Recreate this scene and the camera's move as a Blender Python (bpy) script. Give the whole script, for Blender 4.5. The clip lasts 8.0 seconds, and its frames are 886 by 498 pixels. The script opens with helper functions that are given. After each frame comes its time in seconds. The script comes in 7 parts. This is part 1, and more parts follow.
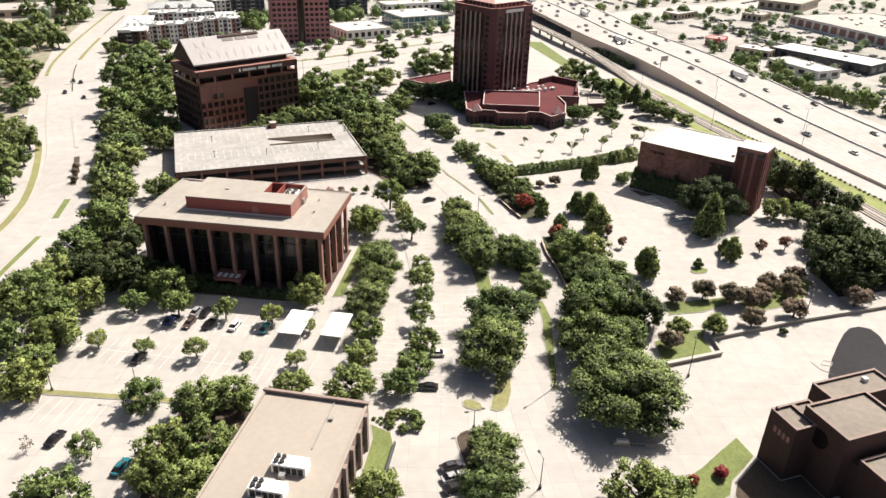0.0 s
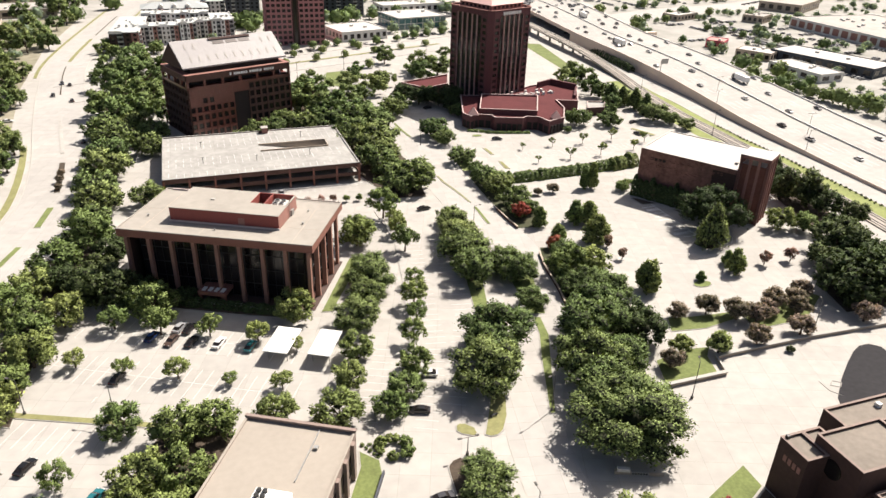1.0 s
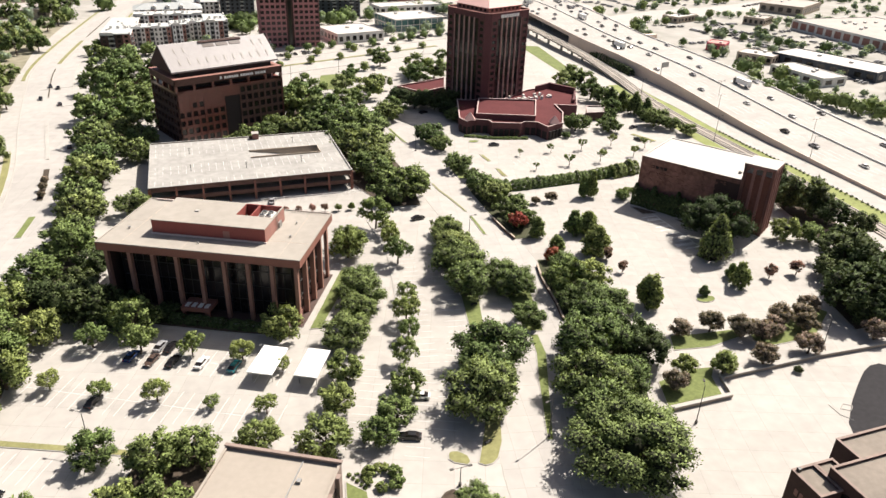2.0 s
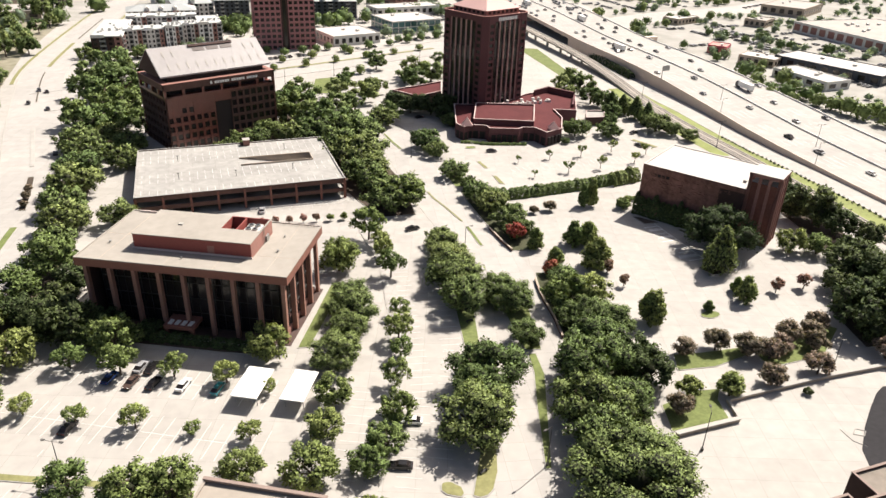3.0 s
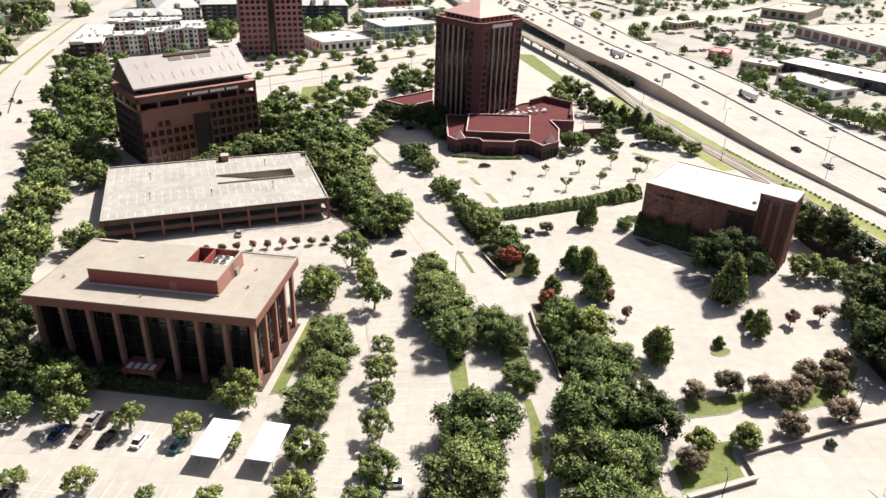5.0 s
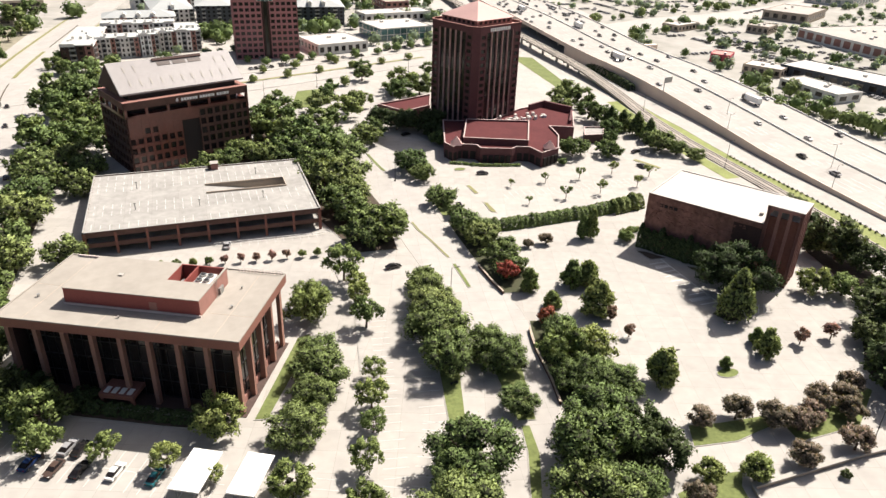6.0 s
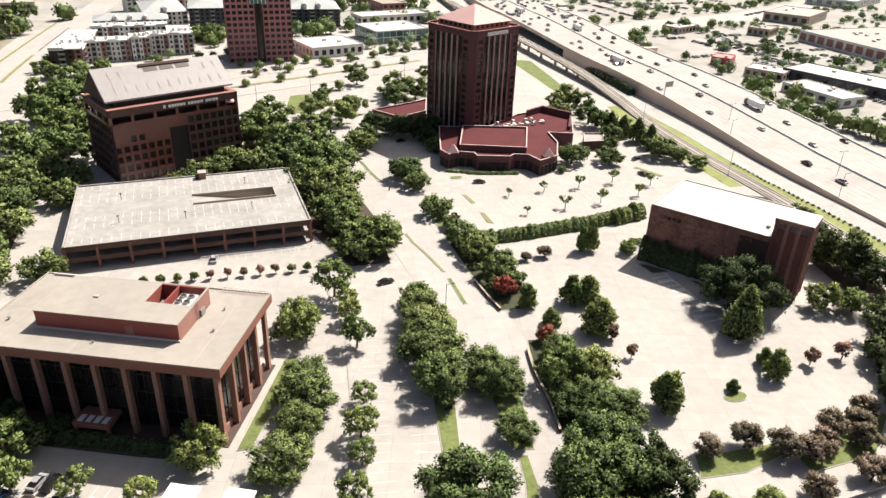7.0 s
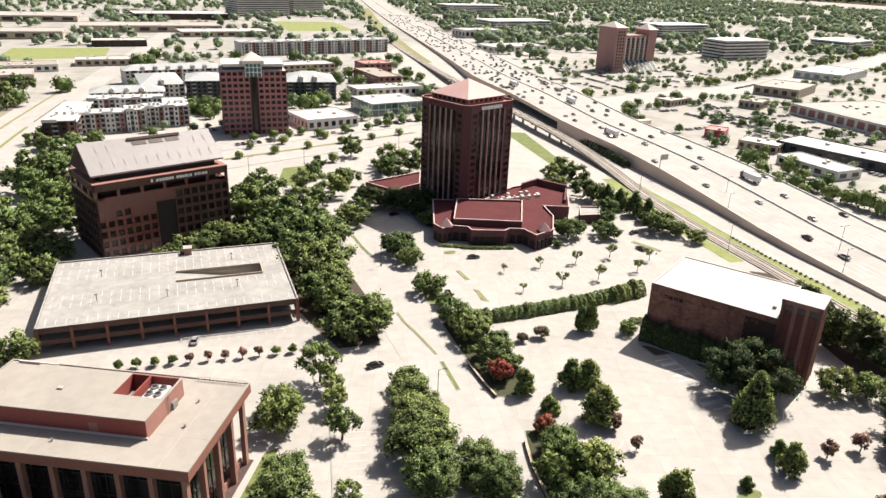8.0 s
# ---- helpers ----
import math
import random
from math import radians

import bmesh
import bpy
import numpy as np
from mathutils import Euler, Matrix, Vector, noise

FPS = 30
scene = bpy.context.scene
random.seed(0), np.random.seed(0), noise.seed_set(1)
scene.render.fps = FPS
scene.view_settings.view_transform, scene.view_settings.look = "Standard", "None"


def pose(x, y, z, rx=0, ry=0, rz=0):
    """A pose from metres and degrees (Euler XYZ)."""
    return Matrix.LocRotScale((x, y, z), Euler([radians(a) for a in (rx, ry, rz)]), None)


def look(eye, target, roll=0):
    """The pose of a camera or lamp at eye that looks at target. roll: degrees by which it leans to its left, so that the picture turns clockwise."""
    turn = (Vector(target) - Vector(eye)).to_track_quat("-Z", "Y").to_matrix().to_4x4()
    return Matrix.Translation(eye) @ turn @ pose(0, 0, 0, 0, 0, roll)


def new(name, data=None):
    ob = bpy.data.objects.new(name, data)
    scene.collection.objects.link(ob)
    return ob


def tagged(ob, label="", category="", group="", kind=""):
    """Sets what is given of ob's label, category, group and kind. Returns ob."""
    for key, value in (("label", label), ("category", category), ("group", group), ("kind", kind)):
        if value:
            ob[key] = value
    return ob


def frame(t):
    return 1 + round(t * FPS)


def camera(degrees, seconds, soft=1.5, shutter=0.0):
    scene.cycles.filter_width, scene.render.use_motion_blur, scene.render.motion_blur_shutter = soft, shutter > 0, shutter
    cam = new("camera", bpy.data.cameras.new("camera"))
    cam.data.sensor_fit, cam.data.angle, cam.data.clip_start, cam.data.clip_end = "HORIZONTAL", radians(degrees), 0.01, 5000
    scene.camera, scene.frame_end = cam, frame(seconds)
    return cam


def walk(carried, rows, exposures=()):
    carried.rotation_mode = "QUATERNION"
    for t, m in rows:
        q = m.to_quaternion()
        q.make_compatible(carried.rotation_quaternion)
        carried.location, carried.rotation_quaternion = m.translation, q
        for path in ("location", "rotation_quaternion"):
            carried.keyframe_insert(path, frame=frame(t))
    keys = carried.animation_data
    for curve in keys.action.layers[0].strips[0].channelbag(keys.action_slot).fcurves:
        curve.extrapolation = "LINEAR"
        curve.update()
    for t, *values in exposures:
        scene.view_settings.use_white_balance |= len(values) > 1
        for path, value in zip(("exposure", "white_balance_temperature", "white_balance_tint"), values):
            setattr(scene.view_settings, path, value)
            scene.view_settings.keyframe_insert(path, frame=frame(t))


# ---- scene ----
cam = camera(64.2, 8.0)
PATH = [
    (0, (0.021, 0.047, 99.943), (0.623, 1.721, 99.03), 1.7),
    (0.5, (1.949, 3.65, 99.907), (2.553, 5.323, 98.994), 1.8),
    (1, (3.868, 7.255, 99.871), (4.474, 8.928, 98.957), 1.8),
    (1.5, (5.813, 10.922, 99.839), (6.421, 12.594, 98.925), 1.9),
    (3, (11.657, 21.905, 99.704), (12.269, 23.576, 98.791), 2.0),
    (3.5, (13.62, 25.665, 99.681), (14.234, 27.335, 98.769), 2.0),
    (4, (15.576, 29.46, 99.672), (16.192, 31.13, 98.76), 2.0),
    (4.5, (17.547, 33.292, 99.674), (18.166, 34.962, 98.763), 2.0),
    (6, (23.339, 44.894, 99.538), (23.962, 46.562, 98.629), 2.1),
    (6.5, (25.305, 48.795, 99.522), (25.93, 50.463, 98.614), 2.1),
    (7, (27.299, 52.721, 99.515), (27.926, 54.389, 98.607), 2.1),
    (7.5, (29.284, 56.756, 99.537), (29.913, 58.424, 98.63), 2.2),
    (7.6, (29.685, 57.577, 99.547), (30.319, 59.256, 98.665), 2.2),
    (7.7, (30.088, 58.401, 99.559), (30.728, 60.094, 98.709), 2.2),
    (7.8, (30.492, 59.227, 99.573), (31.138, 60.936, 98.76), 2.2),
    (7.9, (30.897, 60.056, 99.587), (31.548, 61.778, 98.805), 2.2),
    (8, (31.303, 60.885, 99.602), (31.961, 62.624, 98.864), 2.2),
]
walk(cam, [(t, look(eye, target, roll)) for t, eye, target, roll in PATH], [(0, 1.05, 6700, 12.0), (8, 1.05, 6700, 12.0)])

# world, sun and exposure: high summer sun from behind the far right
SUN = Vector((0.74, 0.37, 1.0)).normalized()
world = bpy.data.worlds.new("sky")
scene.world = world
world.use_nodes = True
wn = world.node_tree
sky = wn.nodes.new("ShaderNodeTexSky")
sky.sky_type = "NISHITA"
sky.sun_disc = False
sky.air_density, sky.dust_density, sky.ozone_density = 0.8, 4.0, 0.6
sky.sun_elevation = math.asin(SUN.z)
sky.sun_rotation = math.atan2(SUN.x, SUN.y)
wn.nodes["Background"].inputs["Strength"].default_value = 0.054
wn.links.new(sky.outputs[0], wn.nodes["Background"].inputs["Color"])
sun = new("sun", bpy.data.lights.new("sun", "SUN"))
sun.data.energy, sun.data.angle, sun.data.color = 4.75, radians(0.53), (1.0, 0.95, 0.88)
sun.matrix_world = look(SUN * 400, (0, 0, 0))


# ---- materials ----
def mat(name, col, rough=0.85, metal=0.0, vary=0.18, big=0.05, fine=2.0, bump=0.2, tint=None, random_by="", spec=0.3, joints=0.0, turn=0.0, leaf=0.0):
    """A surface with stains at a large and grain at a small scale, in metres."""
    m = bpy.data.materials.new(name)
    m.use_nodes = True
    t = m.node_tree
    n, l = t.nodes, t.links
    b = n["Principled BSDF"]
    b.inputs["Roughness"].default_value = rough
    b.inputs["Metallic"].default_value = metal
    b.inputs["Specular IOR Level"].default_value = spec
    co = n.new("ShaderNodeNewGeometry")
    a = n.new("ShaderNodeTexNoise")
    a.inputs["Scale"].default_value, a.inputs["Detail"].default_value = big, 6
    f = n.new("ShaderNodeTexNoise")
    f.inputs["Scale"].default_value, f.inputs["Detail"].default_value = fine, 4
    for k in (a, f):
        l.new(co.outputs["Position"], k.inputs["Vector"])
    add = n.new("ShaderNodeMath")
    add.operation = "ADD"
    l.new(a.outputs["Fac"], add.inputs[0])
    l.new(f.outputs["Fac"], add.inputs[1])
    fac = add.outputs[0]
    if random_by:
        if random_by == "island":
            r = co.outputs["Random Per Island"]
        else:
            r = n.new("ShaderNodeObjectInfo").outputs["Random"]
        ad2 = n.new("ShaderNodeMath")
        ad2.operation = "MULTIPLY_ADD"
        ad2.inputs[1].default_value = 0.9
        l.new(r, ad2.inputs[0])
        l.new(fac, ad2.inputs[2])
        sub = n.new("ShaderNodeMath")
        sub.operation = "SUBTRACT"
        sub.inputs[1].default_value = 0.45
        l.new(ad2.outputs[0], sub.inputs[0])
        fac = sub.outputs[0]
    ramp = n.new("ShaderNodeMapRange")
    ramp.inputs["From Min"].default_value, ramp.inputs["From Max"].default_value = 0.6, 1.4
    l.new(fac, ramp.inputs["Value"])
    mix = n.new("ShaderNodeMix")
    mix.data_type = "RGBA"
    lo = tint if tint else tuple(c * (1 - vary) for c in col)
    hi = tuple(min(1, c * (1 + vary)) for c in col)
    mix.inputs[6].default_value = (*lo, 1)
    mix.inputs[7].default_value = (*hi, 1)
    l.new(ramp.outputs[0], mix.inputs[0])
    colour = mix.outputs[2]
    if joints:
        mp = n.new("ShaderNodeMapping")
        mp.inputs["Rotation"].default_value[2] = radians(turn)
        l.new(co.outputs["Position"], mp.inputs["Vector"])
        br = n.new("ShaderNodeTexBrick")
        br.offset = 0.0
        br.inputs["Scale"].default_value = 1.0
        br.inputs["Brick Width"].default_value, br.inputs["Row Height"].default_value = joints, joints
        br.inputs["Mortar Size"].default_value, br.inputs["Mortar Smooth"].default_value = 0.06, 0.6
        br.inputs["Color1"].default_value = (0.955, 0.955, 0.95, 1)
        br.inputs["Color2"].default_value = (1.04, 1.035, 1.03, 1)
        br.inputs["Mortar"].default_value = (0.80, 0.79, 0.77, 1)
        l.new(mp.outputs[0], br.inputs["Vector"])
        mul = n.new("ShaderNodeMix")
        mul.data_type, mul.blend_type = "RGBA", "MULTIPLY"
        mul.inputs[0].default_value = 1.0
        l.new(colour, mul.inputs[6])
        l.new(br.outputs["Color"], mul.inputs[7])
        colour = mul.outputs[2]
    l.new(colour, b.inputs["Base Color"])
    if leaf:
        own = n.new("ShaderNodeObjectInfo")
        shift = n.new("ShaderNodeMapRange")
        shift.inputs["To Min"].default_value, shift.inputs["To Max"].default_value = 0.482, 0.522
        l.new(own.outputs["Random"], shift.inputs["Value"])
        lift = n.new("ShaderNodeMapRange")
        lift.inputs["To Min"].default_value, lift.inputs["To Max"].default_value = 1.25, 0.82
        l.new(own.outputs["Random"], lift.inputs["Value"])
        hue = n.new("ShaderNodeHueSaturation")
        l.new(shift.outputs[0], hue.inputs["Hue"])
        l.new(lift.outputs[0], hue.inputs["Value"])
        l.new(colour, hue.inputs["Color"])
        colour = hue.outputs[0]
        l.new(colour, b.inputs["Base Color"])
        thin = n.new("ShaderNodeBsdfTranslucent")
        warm = n.new("ShaderNodeMix")
        warm.data_type, warm.blend_type = "RGBA", "MULTIPLY"
        warm.inputs[0].default_value = 1.0
        warm.inputs[7].default_value = (1.9, 1.9, 0.9, 1)
        l.new(colour, warm.inputs[6])
        l.new(warm.outputs[2], thin.inputs["Color"])
        both = n.new("ShaderNodeMixShader")
        both.inputs[0].default_value = leaf
        l.new(b.outputs[0], both.inputs[1])
        l.new(thin.outputs[0], both.inputs[2])
        l.new(both.outputs[0], n["Material Output"].inputs["Surface"])
    if bump:
        bp = n.new("ShaderNodeBump")
        bp.inputs["Strength"].default_value = bump
        bp.inputs["Distance"].default_value = 0.05
        l.new(f.outputs["Fac"], bp.inputs["Height"])
        l.new(bp.outputs[0], b.inputs["Normal"])
    return m


CONCRETE = mat("pale_concrete", (0.338, 0.322, 0.296), 0.9, vary=0.13, big=0.03, fine=0.35, joints=6.0, turn=20)
FREEWAY = mat("freeway_concrete", (0.322, 0.308, 0.285), 0.85, vary=0.14, big=0.03, fine=0.25, joints=4.4, turn=-6)
ROAD = mat("worn_road_concrete", (0.335, 0.32, 0.298), 0.88, vary=0.12, big=0.025, fine=0.3, joints=5.0, turn=12)
LOT = mat("parking_concrete", (0.335, 0.32, 0.295), 0.9, vary=0.14, big=0.05, fine=0.4, joints=5.2, turn=28)
WESTLAND = mat("dry_tan_land", (0.235, 0.215, 0.165), 0.95, vary=0.2, big=0.03, fine=0.2, tint=(0.15, 0.14, 0.09))
FARLAND = mat("far_land", (0.30, 0.286, 0.264), 0.95, vary=0.2, big=0.014, fine=0.07, tint=(0.2, 0.197, 0.17))
KERB = mat("kerb_stone", (0.34, 0.325, 0.295), 0.9, vary=0.1)
PAINT_OLD = mat("faded_deck_paint", (0.46, 0.455, 0.44), 0.8, vary=0.25, big=0.3, fine=2)
PAINT = mat("road_paint", (0.47, 0.46, 0.44), 0.7, vary=0.12, fine=3)
# brighter copy of the road paint for lines lying in the hall's shade
PAINT_IN_SHADE = mat("fresh_white_paint", (0.70, 0.69, 0.67), 0.7, vary=0.12, fine=3)
GRASS = mat("lawn_grass", (0.125, 0.15, 0.05), 0.95, vary=0.35, big=0.2, fine=1.5, bump=0.6)
VERGE = mat("sunlit_verge_grass", (0.19, 0.215, 0.075), 0.95, vary=0.3, big=0.15, fine=1.2, bump=0.6)
DRYGRASS = mat("dry_grass", (0.19, 0.185, 0.08), 0.95, vary=0.3, big=0.12, fine=1.2, bump=0.6)
# bed cover darkened: green shade below the oaks is put into its colour
COVER_AND_SHADE = mat("dark_creeping_cover", (0.032, 0.042, 0.018), 0.95, vary=0.5, fine=2.0, bump=0.9, tint=(0.05, 0.04, 0.025))
# mulch of the beds; also paints the shade on ground under trees
MULCH_AND_SHADE = mat("ground_cover", (0.062, 0.047, 0.034), 0.95, vary=0.4, fine=2.0, bump=0.6)
BRICK_RED = mat("red_brown_brick", (0.15, 0.06, 0.044), 0.85, vary=0.3, big=0.3, fine=1.4)
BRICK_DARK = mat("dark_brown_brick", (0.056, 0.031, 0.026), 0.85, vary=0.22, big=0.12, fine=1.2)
DUSTY = mat("dusty_pink_precast", (0.23, 0.175, 0.15), 0.9, vary=0.14, big=0.1, fine=0.8)
# rose tone; on the plant room it paints the red wall's sunlit side
PLANTSIDE = mat("rose_metal_cladding", (0.27, 0.135, 0.11), 0.7, vary=0.15, big=0.2, fine=1.0)
BRICK_BROWN = mat("brown_precast", (0.105, 0.058, 0.046), 0.85, vary=0.25, big=0.2, fine=1.0)
POLISHED = mat("polished_red_granite", (0.14, 0.048, 0.036), 0.3, vary=0.25, big=0.2, fine=1.2, bump=0.05, spec=0.6)
PALEPINK = mat("pale_pink_tile", (0.52, 0.33, 0.30), 0.75, vary=0.1, big=0.1)
HALLBRICK = mat("rough_hall_brick", (0.21, 0.105, 0.082), 0.9, vary=0.5, big=0.22, fine=0.9, bump=1.0)
ROSE_PINK = mat("rose_pink_stone", (0.37, 0.165, 0.165), 0.8, vary=0.12, big=0.1, fine=0.8)
BRICK_ROSE = mat("rose_stone", (0.28, 0.14, 0.115), 0.8, vary=0.15, big=0.1, fine=1.0)
SKYLIGHT = mat("brown_skylight", (0.12, 0.10, 0.09), 0.3, vary=0.15)
ROOF_SHADE = mat("dark_red_paving", (0.07, 0.045, 0.038), 0.8, vary=0.25, big=0.2, fine=1.5)
GRANITE = mat("plum_granite", (0.112, 0.05, 0.052), 0.75, spec=0.15, vary=0.15, big=0.1, fine=0.9)
FASCIA = mat("fascia_precast", (0.21, 0.092, 0.068), 0.8, vary=0.12, big=0.1)
COLUMN = mat("column_precast", (0.27, 0.145, 0.11), 0.8, vary=0.14, big=0.15)
PENTRED = mat("red_metal_panel", (0.23, 0.06, 0.05), 0.6, vary=0.12)
ROOF_BEIGE = mat("beige_roof_membrane", (0.285, 0.262, 0.228), 0.9, vary=0.13, big=0.09, fine=0.5)
ROOF_TAN = mat("tan_gravel_roof", (0.29, 0.258, 0.218), 0.95, vary=0.09, big=0.08, fine=0.8)
# tan roof darkened: the lens's corner fall-off put into its colour
ROOF_DARKENED = mat("dusty_brown_roof", (0.19, 0.165, 0.138), 0.95, vary=0.2, big=0.1, fine=0.8)
ROOF_GREY = mat("grey_roof_deck", (0.284, 0.276, 0.258), 0.9, vary=0.24, big=0.11, fine=0.45, joints=8.0)
ROOF_WHITE = mat("white_roof_membrane", (0.425, 0.405, 0.375), 0.8, vary=0.06, big=0.05)
ROOF_METAL = mat("seamed_metal_roof", (0.285, 0.266, 0.258), 0.55, vary=0.08, big=0.08, fine=0.5, spec=0.4)
ROOF_RED = mat("dark_red_roof", (0.092, 0.028, 0.029), 0.9, spec=0.1, vary=0.2, big=0.12, fine=0.7)
ROOF_PALE = mat("pale_gravel_roof", (0.335, 0.31, 0.28), 0.92, vary=0.16, big=0.04, fine=0.3)
ROOF_PINK = mat("rose_tile_roof", (0.40, 0.19, 0.165), 0.75, vary=0.12, big=0.1)
PINKTRIM = mat("pale_pink_coping", (0.46, 0.355, 0.33), 0.75, vary=0.1)
TRIM = mat("pale_trim", (0.55, 0.47, 0.43), 0.75, vary=0.1)
WHITE = mat("white_paint", (0.76, 0.75, 0.72), 0.6, vary=0.06)
FLATPALE = mat("pale_flat_roof", (0.40, 0.41, 0.395), 0.75, vary=0.1, big=0.06)
STUCCO = mat("pale_stucco", (0.60, 0.58, 0.54), 0.85, vary=0.1, big=0.06)
TANWALL = mat("tan_wall", (0.40, 0.33, 0.26), 0.85, vary=0.15, big=0.06)
CHARCOAL = mat("charcoal_cladding", (0.055, 0.06, 0.07), 0.7, vary=0.2)
BLUEROOF = mat("pale_blue_grey_roof", (0.33, 0.345, 0.34), 0.7, vary=0.1, big=0.05)
BARRIER = mat("brown_barrier_wall", (0.62, 0.50, 0.41), 0.9, vary=0.15, big=0.08)
METAL = mat("galvanised_steel", (0.35, 0.35, 0.34), 0.45, metal=0.8, vary=0.1)
LAMPGREY = mat("matt_grey_paint", (0.09, 0.085, 0.08), 0.9, vary=0.1, spec=0.1)
DARKMETAL = mat("dark_metal", (0.05, 0.05, 0.05), 0.5, metal=0.6, vary=0.2)
GLASS = mat("dark_window_glass", (0.018, 0.015, 0.015), 0.12, vary=0.3, bump=0, spec=0.4, random_by="object")
GLASS_TEAL = mat("teal_window_glass", (0.05, 0.12, 0.12), 0.08, vary=0.3, bump=0, spec=0.8, random_by="object")
# near-black colour that paints the shade inside rooms and openings
INTERIOR_SHADE = mat("dark_interior", (0.03, 0.024, 0.022), 0.9, vary=0.2)
BALLAST = mat("track_ballast", (0.30, 0.27, 0.235), 0.95, vary=0.25, fine=2.5, bump=0.6)
BARK = mat("bark", (0.11, 0.08, 0.06), 0.95, vary=0.3, fine=4, bump=0.6)
# near-black green that stands in for shade between leaf clumps
CROWN_SHADE = mat("dark_twigs", (0.026, 0.030, 0.014), 0.9, vary=0.4, big=0.5, fine=3.0)
LEAF_OAK = mat("oak_leaves", (0.129, 0.168, 0.060), 0.75, vary=0.5, big=0.25, fine=1.5, bump=0, random_by="island", leaf=0.07, spec=0.12)
LEAF_LIGHT = mat("light_green_leaves", (0.149, 0.186, 0.062), 0.75, vary=0.5, big=0.25, fine=1.5, bump=0, random_by="island", leaf=0.07, spec=0.12)
LEAF_DARK = mat("dark_green_leaves", (0.061, 0.082, 0.032), 0.75, vary=0.5, big=0.25, fine=1.5, bump=0, random_by="island", leaf=0.07, spec=0.12)
LEAF_MYRTLE = mat("myrtle_leaves", (0.20, 0.148, 0.118), 0.8, vary=0.5, big=0.3, fine=2, bump=0, tint=(0.07, 0.066, 0.04), random_by="island", leaf=0.14)
LEAF_PINK = mat("pink_blossom", (0.27, 0.15, 0.135), 0.8, vary=0.4, big=0.3, fine=2, bump=0, tint=(0.12, 0.08, 0.06), random_by="island", leaf=0.14)
LEAF_RED = mat("red_leaves", (0.26, 0.06, 0.05), 0.8, vary=0.4, big=0.3, fine=2, bump=0, tint=(0.13, 0.03, 0.02), random_by="island", leaf=0.14)
# brick tone lightened: distance haze put into the base colour
MAUVE_HAZED = mat("mauve_brick", (0.36, 0.21, 0.185), 0.85, vary=0.14, big=0.1, fine=0.6)
# paler, bluer leaves: haze over distant trees is put into this colour
LEAF_HAZED = mat("far_leaves", (0.160, 0.201, 0.148), 0.85, vary=0.4, big=0.02, fine=0.3, bump=0, random_by="island", leaf=0.3, spec=0.1)
CARPAINT = [mat("car_paint_" + k, c, 0.25, 0.2, vary=0.04, bump=0, spec=0.6) for k, c in
            (("black", (0.012, 0.012, 0.013)), ("white", (0.72, 0.72, 0.70)), ("silver", (0.35, 0.35, 0.36)), ("charcoal", (0.045, 0.045, 0.05)),
             ("blue", (0.02, 0.05, 0.16)), ("brown", (0.09, 0.06, 0.05)), ("teal", (0.02, 0.14, 0.16)), ("red", (0.25, 0.02, 0.02)))]
TYRE = mat("tyre_rubber", (0.02, 0.02, 0.02), 0.9, vary=0.1)
SIGNRED = mat("red_painted_wall", (0.42, 0.07, 0.09), 0.7, vary=0.15)


# ---- mesh helpers ----
class Geo:
    """Collects boxes, prisms and quads into one mesh."""

    def __init__(self):
        self.v, self.f = [], []

    def add(self, vs, fs):
        k = len(self.v)
        self.v += [tuple(p) for p in vs]
        self.f += [tuple(k + i for i in f) for f in fs]
        return self

    def box(self, x0, y0, z0, x1, y1, z1, m=None):
        vs = [(x, y, z) for z in (z0, z1) for x, y in ((x0, y0), (x1, y0), (x1, y1), (x0, y1))]
        if m:
            vs = [m @ Vector(p) for p in vs]
        return self.add(vs, [(3, 2, 1, 0), (4, 5, 6, 7), (0, 1, 5, 4), (1, 2, 6, 5), (2, 3, 7, 6), (3, 0, 4, 7)])

    def prism(self, poly, z0, z1, m=None):
        n = len(poly)
        vs = [(x, y, z) for z in (z0, z1) for x, y in poly]
        if m:
            vs = [m @ Vector(p) for p in vs]
        return self.add(vs, [tuple(range(n))[::-1], tuple(range(n, 2 * n))] + [(i, (i + 1) % n, n + (i + 1) % n, n + i) for i in range(n)])

    def cyl(self, x, y, z0, z1, r0, r1=None, n=8, m=None):
        r1 = r0 if r1 is None else r1
        vs = [(x + r * math.cos(2 * math.pi * i / n), y + r * math.sin(2 * math.pi * i / n), z) for r, z in ((r0, z0), (r1, z1)) for i in range(n)]
        if m:
            vs = [m @ Vector(p) for p in vs]
        return self.add(vs, [tuple(range(n))[::-1], tuple(range(n, 2 * n))] + [(i, (i + 1) % n, n + (i + 1) % n, n + i) for i in range(n)])

    def beam(self, a, b, r0, r1=None, n=6):
        a, b = Vector(a), Vector(b)
        d = b - a
        m = Matrix.Translation(a) @ d.to_track_quat("Z", "Y").to_matrix().to_4x4()
        return self.cyl(0, 0, 0, d.length, r0, r1, n, m)

    def mesh(self, name, material):
        me = bpy.data.meshes.new(name)
        me.from_pydata(self.v, [], self.f)
        me.materials.append(material)
        bm = bmesh.new()
        bm.from_mesh(me)
        if len(bm.faces) < 40000:
            bmesh.ops.recalc_face_normals(bm, faces=bm.faces)
        bm.to_mesh(me)
        bm.free()
        return me


def part(name, g, material, parent, label=""):
    ob = new(name, g.mesh(name, material) if isinstance(g, Geo) else g)
    ob.parent = parent
    return tagged(ob, label)


